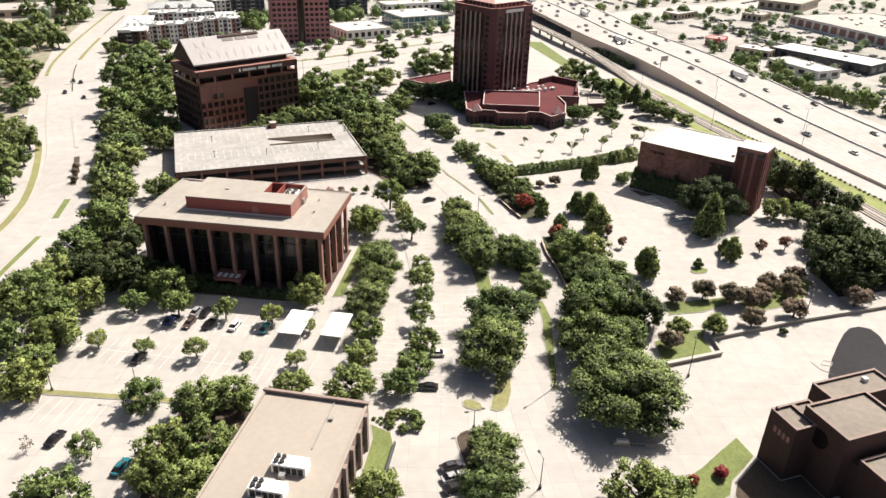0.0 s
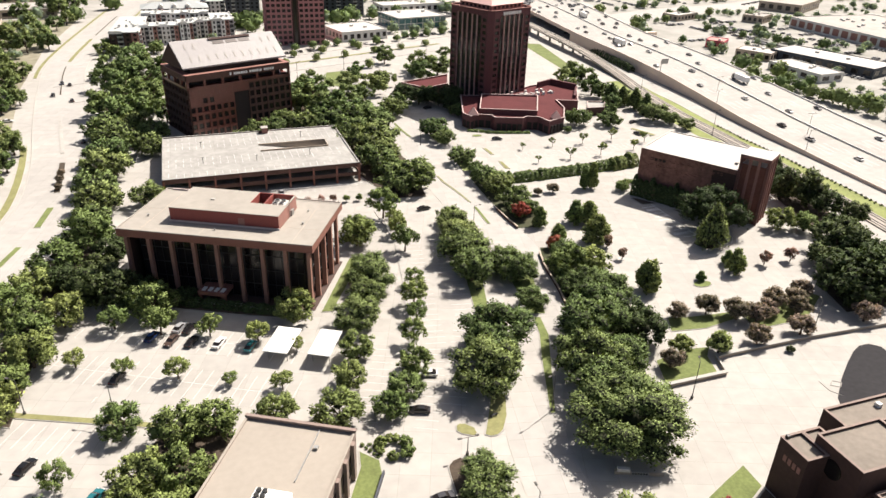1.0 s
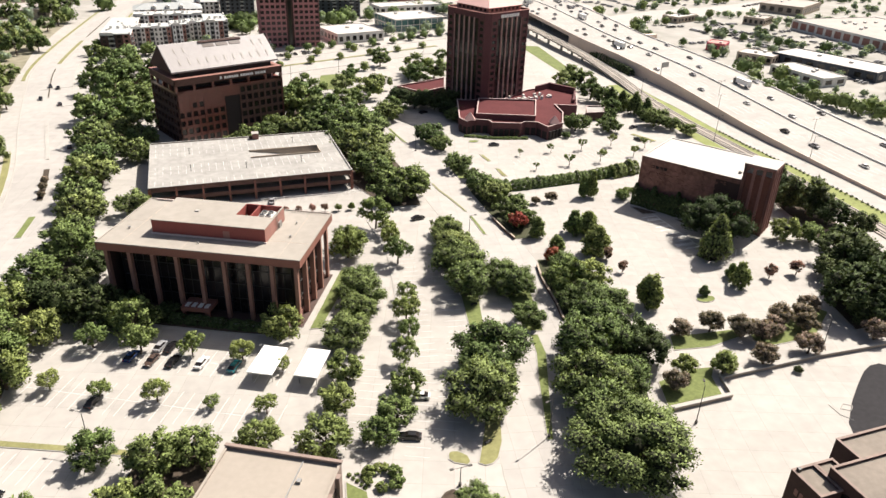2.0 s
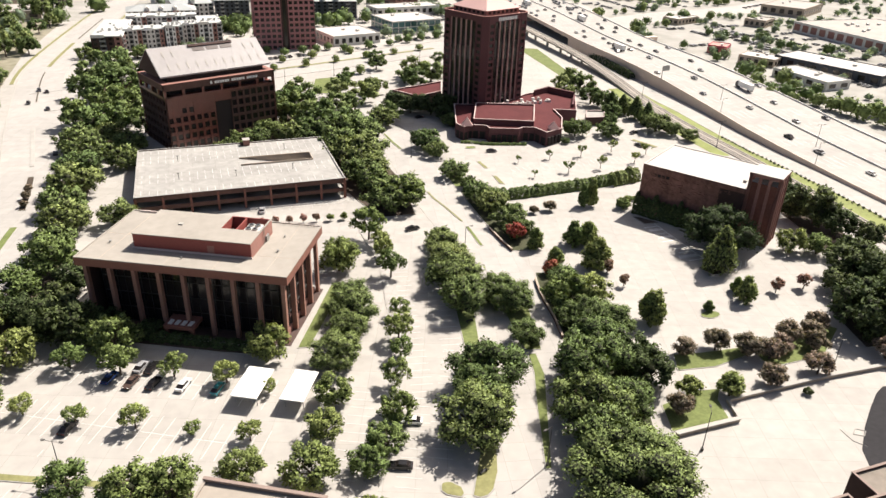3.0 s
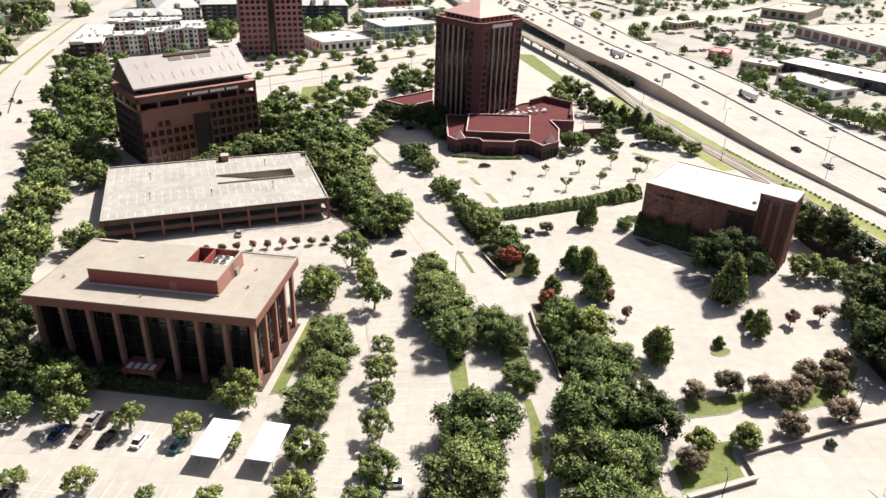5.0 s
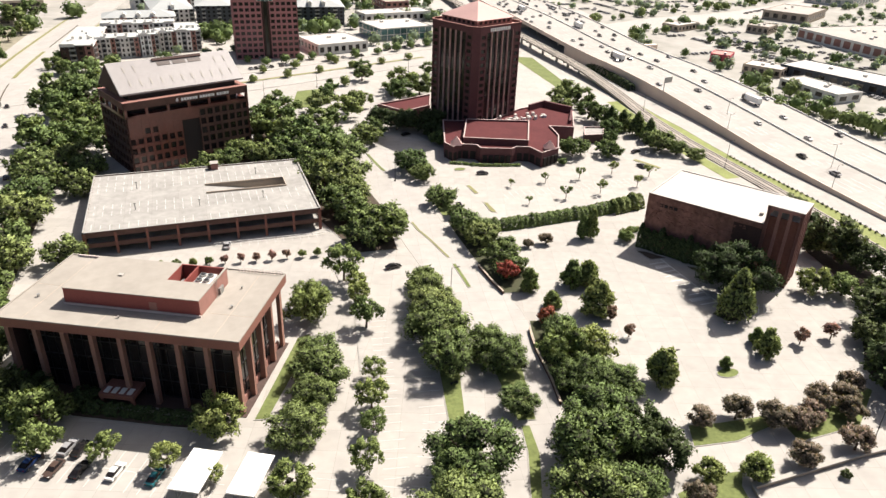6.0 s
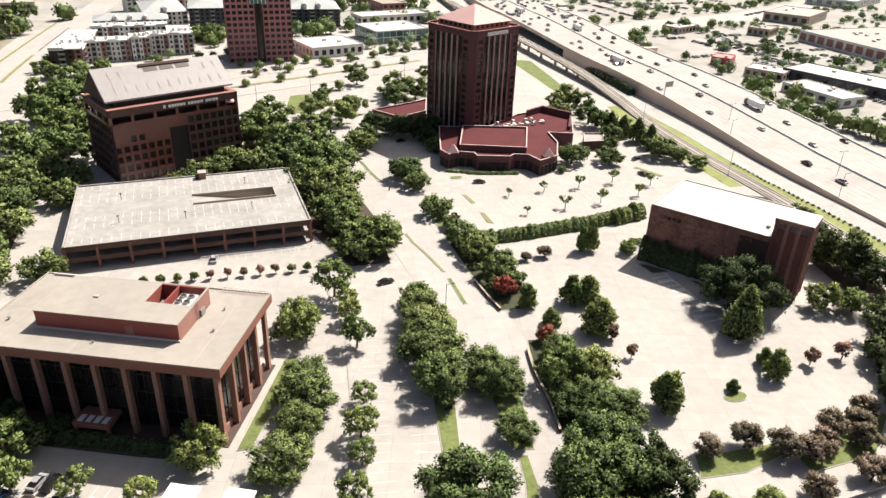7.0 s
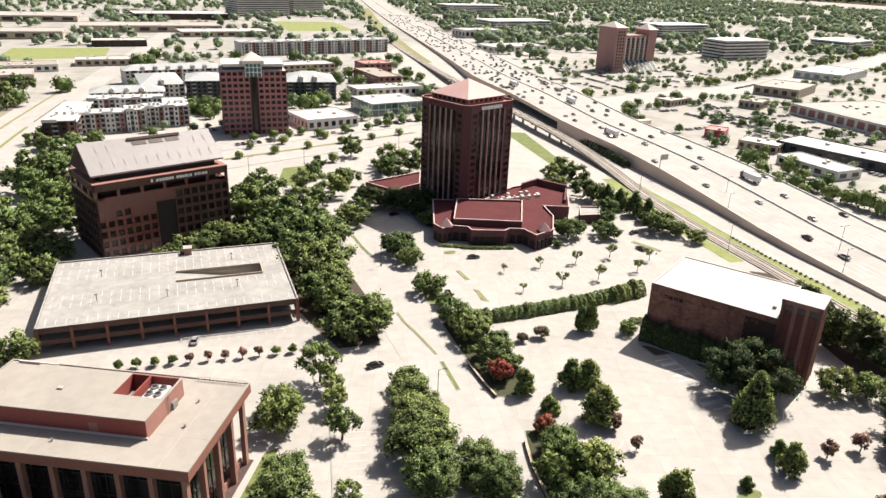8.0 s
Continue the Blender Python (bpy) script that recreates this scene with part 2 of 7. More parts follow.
def thing(name, label, category, m=None, group="", kind=""):
    ob = new(name)
    ob.matrix_basis = m or Matrix()
    return tagged(ob, label, category, group, kind)


def structure(name, g, material, label, category="ground"):
    return tagged(new(name, g.mesh(name, material)), label, category, "", "structure")


def orient(poly):
    a = sum(p[0] * q[1] - q[0] * p[1] for p, q in zip(poly, poly[1:] + poly[:1]))
    return poly if a > 0 else poly[::-1]


def inset(poly, d):
    """The polygon moved inwards by d along its edges."""
    poly = orient(list(poly))
    n, out = len(poly), []
    for i in range(n):
        p, q, r = Vector(poly[i - 1]), Vector(poly[i]), Vector(poly[(i + 1) % n])
        e, f = (q - p).normalized(), (r - q).normalized()
        ne, nf = Vector((-e.y, e.x)), Vector((-f.y, f.x))
        b = ne + nf
        k = d / max(0.35, b.dot(ne)) if b.length > 0.01 else 0
        out.append(tuple(q + b * k))
    return out


def ribbon(left, right, z):
    """A strip between two lines of the same number of points (x, y[, z])."""
    g = Geo()
    n = len(left)
    vs = [(p[0], p[1], p[2] if len(p) > 2 else z) for p in left] + [(p[0], p[1], p[2] if len(p) > 2 else z) for p in right]
    g.add(vs, [(i, n + i, n + i + 1, i + 1) for i in range(n - 1)])
    return g


def smooth(pts, step=8.0):
    """Points along a smooth line through pts."""
    out = []
    P = [Vector(p) for p in pts]
    for i in range(len(P) - 1):
        a, b, c, d = P[max(0, i - 1)], P[i], P[i + 1], P[min(len(P) - 1, i + 2)]
        n = max(1, int((c - b).length / step))
        for k in range(n):
            t = k / n
            out.append(0.5 * ((2 * b) + (c - a) * t + (2 * a - 5 * b + 4 * c - d) * t * t + (3 * b - a - 3 * c + d) * t ** 3))
    return out + [P[-1]]


def side(line, d):
    """The line moved d to its right."""
    out = []
    for i, p in enumerate(line):
        t = (line[min(i + 1, len(line) - 1)] - line[max(i - 1, 0)]).normalized()
        q = p.copy()
        q.x, q.y = p.x + t.y * d, p.y - t.x * d
        out.append(q)
    return out


def rail_box(line, w, z0, z1):
    """A wall or kerb of width w along a line."""
    g = Geo()
    a, b = side(line, -w / 2), side(line, w / 2)
    n = len(line)
    base = [p.z if len(p) > 2 else 0 for p in line]
    vs = []
    for pts, z in ((a, z0), (b, z0), (b, z1), (a, z1)):
        vs += [(p.x, p.y, z + base[i]) for i, p in enumerate(pts)]
    fs = []
    for i in range(n - 1):
        for k in range(4):
            k2 = (k + 1) % 4
            fs.append((k * n + i, k2 * n + i, k2 * n + i + 1, k * n + i + 1))
    fs += [(0, n, 2 * n, 3 * n), (n - 1, 4 * n - 1, 3 * n - 1, 2 * n - 1)]
    return g.add(vs, fs)


# ---- ground and roads ----
g = Geo()
g.add([(-3000, -600, 0), (3500, -600, 0), (3500, 5000, 0), (-3000, 5000, 0)], [(0, 1, 2, 3)])
structure("ground", g, CONCRETE, "sun-bleached pale concrete ground")
g = Geo().add([(-3000, 640, 0.015), (200, 640, 0.015), (240, 900, 0.015), (3500, 4980, 0.015), (-3000, 4980, 0.015)], [(0, 1, 2, 3, 4)])
structure("ground_far_north", g, FARLAND, "dusty mixed land far behind the offices")
g = Geo().add([(315, 150, 0.015), (3500, 150, 0.015), (3500, 4940, 0.015), (750, 1500, 0.015), (400, 720, 0.015), (330, 420, 0.015)], [(0, 1, 2, 3, 4, 5)])
structure("ground_far_east", g, FARLAND, "dusty paved land of the eastern shops")

g = Geo().add([(-900, 225, 0.012), (-76, 225, 0.012), (-70, 262, 0.012), (-72, 330, 0.012), (-82, 420, 0.012), (-84, 520, 0.012), (-75, 640, 0.012), (-900, 640, 0.012)], [tuple(range(8))])
structure("ground_west", g, WESTLAND, "dry tan land west of the avenue")
avenue = smooth([(-82, 110), (-69, 165), (-58.5, 203), (-52, 226), (-47, 255), (-48.5, 300), (-56.5, 362), (-62.5, 420), (-65.5, 470), (-61.5, 528), (-51, 620), (-42, 690), (0, 1000), (60, 1500)], 12)
structure("road_avenue", ribbon(side(avenue, -11), side(avenue, 11), 0.03), ROAD, "broad pale concrete avenue", "road")
for s in (-11, 11):
    structure("kerb_avenue", rail_box(side(avenue, s), 0.3, 0, 0.17), KERB, "concrete kerb of the avenue", "kerb")

street = smooth([(55, 60), (62, 108), (77, 134), (87, 158), (92, 180), (91.2, 200), (90.0, 215), (89.6, 245), (92.2, 290), (93, 340), (98, 400), (110, 455)], 6)
half = [6.3 + 2.0 * min(1, max(0, (p.y - 170) / 30)) for p in street]
street_w = [side(street, -h)[i] for i, h in enumerate(half)]
street_e = [side(street, h)[i] for i, h in enumerate(half)]
structure("road_street", ribbon(street_w, street_e, 0.03), ROAD, "curving pale concrete street", "road")
for ln in (street_w, street_e):
    structure("kerb_street", rail_box(ln, 0.25, 0, 0.055), KERB, "concrete kerb of the street", "kerb")

cross = smooth([(-60, 405), (50, 448), (172, 493), (280, 530), (420, 590), (600, 640), (1000, 834), (1600, 1150)], 20)
structure("kerb_cross", rail_box(side(cross[:16], -18), 0.3, 0, 0.17), KERB, "concrete kerb of the cross street", "kerb")
structure("kerb_cross", rail_box(side(cross[:16], 18), 0.3, 0, 0.17), KERB, "concrete kerb of the cross street", "kerb")
structure("road_cross", ribbon(side(cross, -18), side(cross, 18), 0.026), ROAD, "wide pale cross street passing under the freeway", "road")

# freeway: near edge, with the height of its deck
near = smooth([(245, 120, 0.15), (249, 190, 0.4), (251.4, 228, 0.9), (252.4, 254, 1.9), (254.4, 275, 2.4), (256.8, 293, 3.0), (260.2, 318, 3.8), (264.2, 358, 5.4), (266.2, 385, 6.1), (267.4, 410, 6.6),
               (269.5, 470, 7.2), (282.6, 589, 7.6), (294, 690, 6), (335, 902, 3), (430, 1476, 1), (545, 2112, 1), (740, 3100, 1)], 14)
wide = [55 + 10 * min(1, max(0, (p.y - 480) / 180)) for p in near]
far = []
for i, p in enumerate(near):
    q = side(near, wide[i])[i]
    far.append(q)
structure("road_freeway", ribbon(near, far, 0), FREEWAY, "pale multi-lane concrete freeway deck", "road")
# retaining wall along the freeway, open where the cross street passes under
g = Geo()
for i in range(len(near) - 1):
    p, q = near[i], near[i + 1]
    low = 0.0
    if 478 < p.y < 585:
        low = min(p.z, q.z) - 1.6
    d = side([p, q], -0.4)
    vs = [(d[0].x, d[0].y, low), (p.x, p.y, low), (q.x, q.y, low), (d[1].x, d[1].y, low),
          (d[0].x, d[0].y, p.z + 0.9), (p.x, p.y, p.z + 0.9), (q.x, q.y, q.z + 0.9), (d[1].x, d[1].y, q.z + 0.9)]
    g.add(vs, [(0, 1, 2, 3), (4, 7, 6, 5), (0, 4, 5, 1), (1, 5, 6, 2), (2, 6, 7, 3), (3, 7, 4, 0)])
structure("wall_freeway", g, BARRIER, "tan concrete retaining wall along the freeway", "wall")
g = Geo()
for i in range(len(far) - 1):
    p, q = far[i], far[i + 1]
    if p.y > 1400:
        continue
    g.add([(p.x, p.y, 0), (q.x, q.y, 0), (q.x, q.y, q.z + 0.7), (p.x, p.y, p.z + 0.7), (p.x - 0.4, p.y, p.z + 0.7), (q.x - 0.4, q.y, q.z + 0.7), (p.x - 0.4, p.y, p.z), (q.x - 0.4, q.y, q.z)],
          [(0, 1, 2, 3), (3, 2, 5, 4), (4, 5, 7, 6)])
structure("wall_freeway_east", g, STUCCO, "concrete side barrier of the freeway", "wall")
mid_line = [(p + q) / 2 for p, q in zip(near, far)]
structure("barrier_median", rail_box(mid_line, 0.35, 0, 0.75), STUCCO, "concrete median barrier of the freeway", "barrier")
for k in (0.25, 0.75):
    lane = [p.lerp(q, k) for p, q in zip(near, far)]
    g = Geo()
    for i in range(0, len(lane) - 1):
        if lane[i].y < 1000:
            p, q = lane[i], lane[i].lerp(lane[i + 1], 0.45)
            for off in (-7.2, -3.6, 0, 3.6, 7.2):
                g.add([(p.x + off - 0.14, p.y, p.z + 0.02), (p.x + off + 0.14, p.y, p.z + 0.02), (q.x + off + 0.14, q.y, q.z + 0.02), (q.x + off - 0.14, q.y, q.z + 0.02)], [(0, 1, 2, 3)])
    structure("lane_marks", g, PAINT_OLD, "dashed white lane marks on the freeway", "marking")
bridge = thing("freeway_bridge", "concrete bridge columns and girders under the freeway", "bridge")
for y in (490, 512, 534, 556, 577):
    x0 = 274 + (y - 470) * 0.109
    for k in range(5):
        part("column", Geo().cyl(x0 + 3 + k * 11, y + k * 3, 0, 6.2, 0.75, n=10), KERB, bridge)
    part("cap_beam", Geo().beam((x0, y, 6.0), (x0 + 52, y + 14, 6.0), 0.8, n=4), KERB, bridge)
part("abutment", Geo().box(274, 474, 0, 340, 478, 6), BARRIER, bridge)
part("abutment", Geo().box(287, 586, 0, 352, 590, 6), BARRIER, bridge)

# rail line: at grade in the south, on a viaduct further north
rail = smooth([(216, 120, 0.3), (224.6, 180, 0.3), (230.6, 233, 0.3), (232.6, 264, 0.3), (234.8, 298, 0.3), (240.2, 338, 0.5), (247.4, 378, 1.8), (252.8, 430, 4.3), (256.5, 500, 5.5), (268, 660, 5), (288, 818, 2), (314, 1021, 0.6),
               (375, 1417, 0.4), (540, 2300, 0.4)], 10)
structure("track_bed", rail_box(rail, 7.4, -0.9, 0.12), BALLAST, "ballast bed of a double light-rail line", "track")
for s in (-2.7, -1.2, 1.2, 2.7):
    structure("track_rail", rail_box(side(rail, s), 0.16, 0.12, 0.3), DARKMETAL, "steel rail of the light-rail line", "rail")
viaduct = thing("rail_viaduct", "round concrete piers carrying the light-rail line", "viaduct")
for p in rail[::2]:
    if 370 < p.y < 760:
        part("pier", Geo().cyl(p.x, p.y, 0, p.z - 0.85, 0.9, n=10), KERB, viaduct)
        part("pier_cap", Geo().box(p.x - 3.4, p.y - 0.8, p.z - 1.7, p.x + 3.4, p.y + 0.8, p.z - 0.88), KERB, viaduct)
south = [p for p in rail if p.y < 372]
edge = smooth([(232, 120), (237.6, 190), (239.6, 230), (240.0, 256), (241.3, 275), (243.4, 297), (245.9, 318), (247.2, 342), (251.6, 374)], 6)
rail_e = [min(rail, key=lambda q: abs(q.y - p.y)).x + 4.0 for p in edge]
structure("grass_verge", ribbon([(x, p.y) for x, p in zip(rail_e, edge)], [(p.x, p.y) for p in edge], 0.06), VERGE, "strip of mown grass beside the light-rail line", "grass")
structure("kerb_verge", rail_box(side(edge, 0.15), 0.25, 0, 0.15), KERB, "concrete kerb of the frontage road", "kerb")
near_w = [min(near, key=lambda q: abs(q.y - p.y)).x - 0.6 for p in edge]
structure("road_frontage", ribbon([(p.x + 0.3, p.y) for p in edge], [(x, p.y) for x, p in zip(near_w, edge)], 0.03), ROAD, "pale frontage road below the freeway wall", "road")
g = ribbon([(p.x - 11, p.y) for p in south if p.y > 250], [(p.x - 4.6, p.y) for p in south if p.y > 250], 0.06)
structure("grass_bank", g, VERGE, "dry grass bank beside the light-rail line", "grass")
g = Geo().add([(220.6, 386, 0.05), (227.4, 380, 0.05), (244, 478, 0.05), (231, 484, 0.05)], [(0, 1, 2, 3)])
structure("grass_embankment", g, GRASS, "green grass bank below the rail viaduct", "grass")


span = [p for p in rail if 830 < p.y < 1900]
g = ribbon([(p.x + 6, p.y) for p in span], [(p.x + 12 + 0.022 * (p.y - 800), p.y) for p in span], 0.06)
structure("grass_strip", g, DRYGRASS, "dry grass strip between railway and freeway", "grass")


# ---- islands, lawns and lots ----
def island(name, poly, top=GRASS, label="kerbed island of mown grass", h=0.15):
    poly = orient(list(poly))
    ob = structure("kerb_" + name, Geo().prism(poly, 0, h), KERB, "concrete kerb round a planted island", "kerb")
    inn = inset(poly, 0.2)
    structure("island_" + name, Geo().prism(inn, 0.02, h + 0.05), top, label, "island")
    return ob


def strip_poly(line, w):
    return [(p.x, p.y) for p in side(line, -w / 2)] + [(p.x, p.y) for p in reversed(side(line, w / 2))]


# avenue's medians
def along(line, y0, y1):
    return [p for p in line if y0 <= p.y <= y1]


island("avenue_median", strip_poly(along(avenue, 150, 226), 2.0))
island("avenue_median", strip_poly(along(avenue, 236, 268), 2.4))
island("avenue_median_bed", strip_poly(along(avenue, 268, 300), 2.4), MULCH_AND_SHADE, "narrow median bed with dry planting")
island("avenue_median", strip_poly(along(avenue, 305, 372), 1.6), CONCRETE, "narrow paved median")
island("avenue_median", strip_poly(along(avenue, 402, 474), 1.0), MULCH_AND_SHADE, "thin dark median strip")
island("avenue_median", strip_poly(along(avenue, 474, 562), 2.4), DRYGRASS, "dry grass median of the avenue")
island("avenue_median", strip_poly(along(avenue, 562, 650), 1.2), MULCH_AND_SHADE, "thin dark median strip")
island("avenue_verge", strip_poly(side(along(avenue, 215, 330), -14), 2.8), DRYGRASS)
island("avenue_side", strip_poly(side(along(avenue, 440, 720), -13.6), 2.2), DRYGRASS, "dry grass verge of the avenue")
island("avenue_side", strip_poly(side(along(avenue, 560, 720), 14.0), 2.2), DRYGRASS, "dry grass verge of the avenue")
island("cross_median", strip_poly([p for p in cross if 40 < p.x < 185], 3.0), DRYGRASS, "planted median of the cross street")
# street median and islands beside the central lots
island("street_median", [(66.8, 110.6), (68.2, 110.4), (76, 128), (80.4, 138), (82, 146), (80, 146.5), (78, 139), (74, 129.5)], GRASS, "thin grass median between two lanes")
island("end", [(46.3, 113.2), (45.8, 111.6), (46.6, 110.3), (48.9, 109.0), (49.8, 109.6), (49.9, 111.4), (48.4, 113.2), (47.2, 113.6)], DRYGRASS, "small rounded island of dry grass")
island("end", [(51.0, 108.8), (52.2, 107.8), (53.8, 107.9), (55.4, 109.0), (57.9, 112.9), (60.4, 119.4), (57.4, 121), (53.6, 113.6)], DRYGRASS, "kerbed island with patchy grass")
island("end", [(40.6, 101.4), (40.9, 102.7), (42.2, 103.9), (43.9, 104.3), (45.3, 103.2), (48.6, 99), (48, 90), (44, 80), (38, 80), (39.6, 92)], MULCH_AND_SHADE, "planting bed with a rounded nose")
island("centre", [(66, 152), (69.5, 150.5), (75.5, 171), (86, 196), (83, 205), (78, 206), (71, 186), (70.2, 171)], GRASS)
island("centre_south", [(56, 123), (61, 122), (66, 133), (70, 145), (66, 148), (59, 134)], MULCH_AND_SHADE, "planting bed under the oaks")
island("centre_east", [(80, 148), (84, 147), (90, 168), (86, 176), (82, 165)], GRASS)
MEDIAN = smooth([(90.8, 203), (91.3, 213), (91.3, 221.5), (90.5, 228.4), (89.6, 235.6), (88.4, 242), (88.1, 249)], 4)
island("street_verge", strip_poly(MEDIAN[:len(MEDIAN) // 2], 1.3), GRASS, "thin strip of grass median")
island("street_verge", strip_poly(MEDIAN[len(MEDIAN) // 2:], 1.0), DRYGRASS, "thin strip of worn median")
island("street_verge", strip_poly(smooth([(91.8, 297), (90.8, 306), (90.2, 318)], 4), 1.4), GRASS, "thin strip of grass median")
island("street_bed_north", [(98.5, 197.2), (105.6, 196), (110.6, 199.6), (110, 209), (106.6, 222), (104, 246), (100, 247), (98.9, 236), (98.4, 221), (98.3, 213)], COVER_AND_SHADE, "planting bed under street oaks")
island("street_bed", [(72, 98), (84, 96), (93, 112), (101, 130), (106, 150), (106.4, 168), (103.4, 181.6), (99.4, 182.6), (98.0, 178.6), (95.8, 170.7), (93.7, 158.3), (91.4, 149), (80, 122)], COVER_AND_SHADE, "long planting bed under large oaks")
island("office_lawn", [(27.5, 164.5), (30.5, 164), (41.5, 184.5), (44.5, 193), (41, 192)], GRASS, "narrow lawn beside the glass office")
# bed widened to the wall so its dark colour paints shade there too
island("office_bed", [(-24, 185.5), (-22, 188.3), (24, 164.8), (23, 162.4), (10, 168), (-4, 175), (-12, 179)], MULCH_AND_SHADE, "bed and painted shade along the office front")
island("row", [(31, 115), (34, 114), (48, 141), (56, 171), (61, 205), (60, 224), (56.5, 224), (57, 200), (52, 172), (45, 143)], LOT, "concrete parking divider")
island("myrtle_lawn", [(111, 130), (121, 128.6), (133, 130.4), (133, 133.5), (121, 134.6), (114, 136)], GRASS)
island("myrtle_lawn", [(133, 124.5), (150, 124.5), (163, 133), (160, 138), (146, 134), (134, 130)], GRASS)
island("wall_lawn", [(97, 112.3), (111.5, 112.2), (113.4, 118.2), (116.5, 121.5), (110, 122.5), (100, 120.5)], GRASS)
island("lot_round", [(134.8 + 3 * math.cos(a * math.pi / 6), 148.5 + 1.8 * math.sin(a * math.pi / 6)) for a in range(12)], GRASS)
island("garden", [(75.8, 78.7), (80, 79.3), (84.2, 80.6), (90.5, 83.3), (96.6, 85.7), (96.3, 79.8), (92.2, 77.7), (87.6, 75.6), (84.9, 72.8), (78, 71), (74, 75)], GRASS, "corner lawn with red shrubs")
# dark ground in the outline of the brick building's cast shadow
island("building_bed", [(96.5, 79.4), (92.6, 77.4), (88, 75.2), (85.4, 72.6), (84, 60), (84, 45), (101.2, 45), (101.4, 72.8), (96.6, 73)], MULCH_AND_SHADE, "ground coloured dark as the brick building's shadow")
island("hotel_lot", [(117.6, 258.4), (119.1, 257), (118.9, 248.6), (116.9, 249.6)], DRYGRASS)
island("hotel_lot", [(117.4, 274.8), (119, 274.2), (119.4, 266.4), (117.7, 266)], DRYGRASS)
island("hotel_lot", [(196, 283), (198, 284), (203, 272), (201, 271)], DRYGRASS)
island("hotel_front", [(121.4 + 2.6 * math.cos(a * math.pi / 5), 291.5 + 1.6 * math.sin(a * math.pi / 5)) for a in range(10)], GRASS, "small rounded grass bed before the hotel")
island("hotel_drive", [(100.2, 298), (101.6, 285), (105, 283), (107.4, 290), (104, 299)], GRASS, "planted island at the hotel drive")
island("hotel_drive", [(100.4, 268.6), (103, 267), (106, 258), (103.6, 250.4), (99.6, 251)], GRASS, "planted bed corner at the hotel drive")
island("north_lawn", [(70, 392), (84, 392), (101, 428), (78, 424)], GRASS, "bright lawn beside the cross street")
island("south_lawn", [(25.4, 112), (28.8, 108.2), (28.4, 104.4), (24.7, 97.6), (16, 80), (13.4, 85), (24.6, 107.5)], GRASS, "lawn beside the flat-roofed building")
structure("wall_lawn_edge", rail_box([Vector(p) for p in ((28.6, 104.6, 0), (24.9, 97.6, 0), (23, 94, 0))], 0.35, 0, 1.0), CHARCOAL, "low dark wall at the lawn's edge", "wall")
island("lot_divider", [(-50, 148.4), (-11, 131.8), (-11.8, 130.2), (-50.6, 146.6)], DRYGRASS, "dry divider strip across the parking lot")
# dark strip paints the tree belt's shade on the ground
island("avenue_bed", [(-46, 142), (-40, 139), (-38, 175), (-33, 200), (-28, 235), (-27, 300), (-12, 400), (-18, 440), (-38, 430), (-35, 300), (-36, 230), (-48, 190)], MULCH_AND_SHADE, "tree belt ground with shade in its colour")
island("south_bed", [(-20, 98), (-6, 92), (4.6, 117), (1, 131), (-10, 132), (-18, 115)], MULCH_AND_SHADE, "bed under a clump of trees")
# dark sheet paints the shade under the wood
island("wood", [(59, 258), (62, 246), (66, 232), (78, 231), (82, 262), (80, 300), (84, 330), (76, 362), (52, 356), (30, 316), (48, 304), (59, 304)], MULCH_AND_SHADE, "wood floor round the garage with shade in its colour")
island("theatre_bed", [(196, 168), (206, 164), (222, 200), (230, 240), (222, 246), (204, 200)], MULCH_AND_SHADE, "planting bed beside the rail line")
island("theatre_corner", [(163, 124), (190, 122), (196, 150), (184, 156), (168, 140)], MULCH_AND_SHADE, "dense corner planting bed")


def stripes(name, m, u0, u1, v0, v1, step=2.6, w=0.075, slant=0.0, paint=PAINT):
    g = Geo()
    n = int((u1 - u0) / step)
    for i in range(n + 1):
        u = u0 + i * step
        g.add([m @ Vector(p) for p in ((u - w, v0, 0.035), (u + w, v0, 0.035), (u + w + slant, v1, 0.035), (u - w + slant, v1, 0.035))], [(0, 1, 2, 3)])
    return structure("stall_lines_" + name, g, paint, "faded white parking stall lines", "marking")


OFFICE = pose(-21.2, 193.5, 0, 0, 0, -28)
stripes("west", OFFICE, 4, 62, -41.4, -31.2)
g = Geo()
for v in (-36.3, -20.4):
    g.add([OFFICE @ Vector(p) for p in ((4, v - 0.08, 0.036), (58, v - 0.08, 0.036), (58, v + 0.08, 0.036), (4, v + 0.08, 0.036))], [(0, 1, 2, 3)])
structure("stall_divider", g, PAINT, "faded white line between facing stalls", "marking")
stripes("north", OFFICE, 2, 58, -25.4, -15.4)
stripes("south", OFFICE, -8, 28, -62, -54.8)
stripes("front", OFFICE, 20, 40, -46.5, -44.5, 20)
for name, a, b, w0, w1 in (("centre", (36, 116), (47, 141), 2, 7), ("centre_b", (47, 141), (58, 200), 2, 7), ("east", (52, 118), (68, 152), -7, -1.5), ("east_b", (68, 152), (76, 198), -7.5, -2), ("row_w", (33, 118), (44, 143), -7, -2)):
    d = Vector((b[0] - a[0], b[1] - a[1]))
    stripes(name, Matrix.Translation((a[0], a[1], 0)) @ Matrix.Rotation(math.atan2(d.y, d.x), 4, "Z"), 0, d.length, -w1, -w0)
stripes("theatre", Matrix.Translation((106, 178, 0)) @ Matrix.Rotation(radians(-52), 4, "Z"), 0, 16, 2, 7)
stripes("theatre_b", Matrix.Translation((158, 190, 0)) @ Matrix.Rotation(radians(-53), 4, "Z"), 0, 16, -12, -7)
# stalls and hatched aisles beside the hall
BAY = Matrix.Translation((148.6, 176.4, 0)) @ Matrix.Rotation(radians(90), 4, "Z")
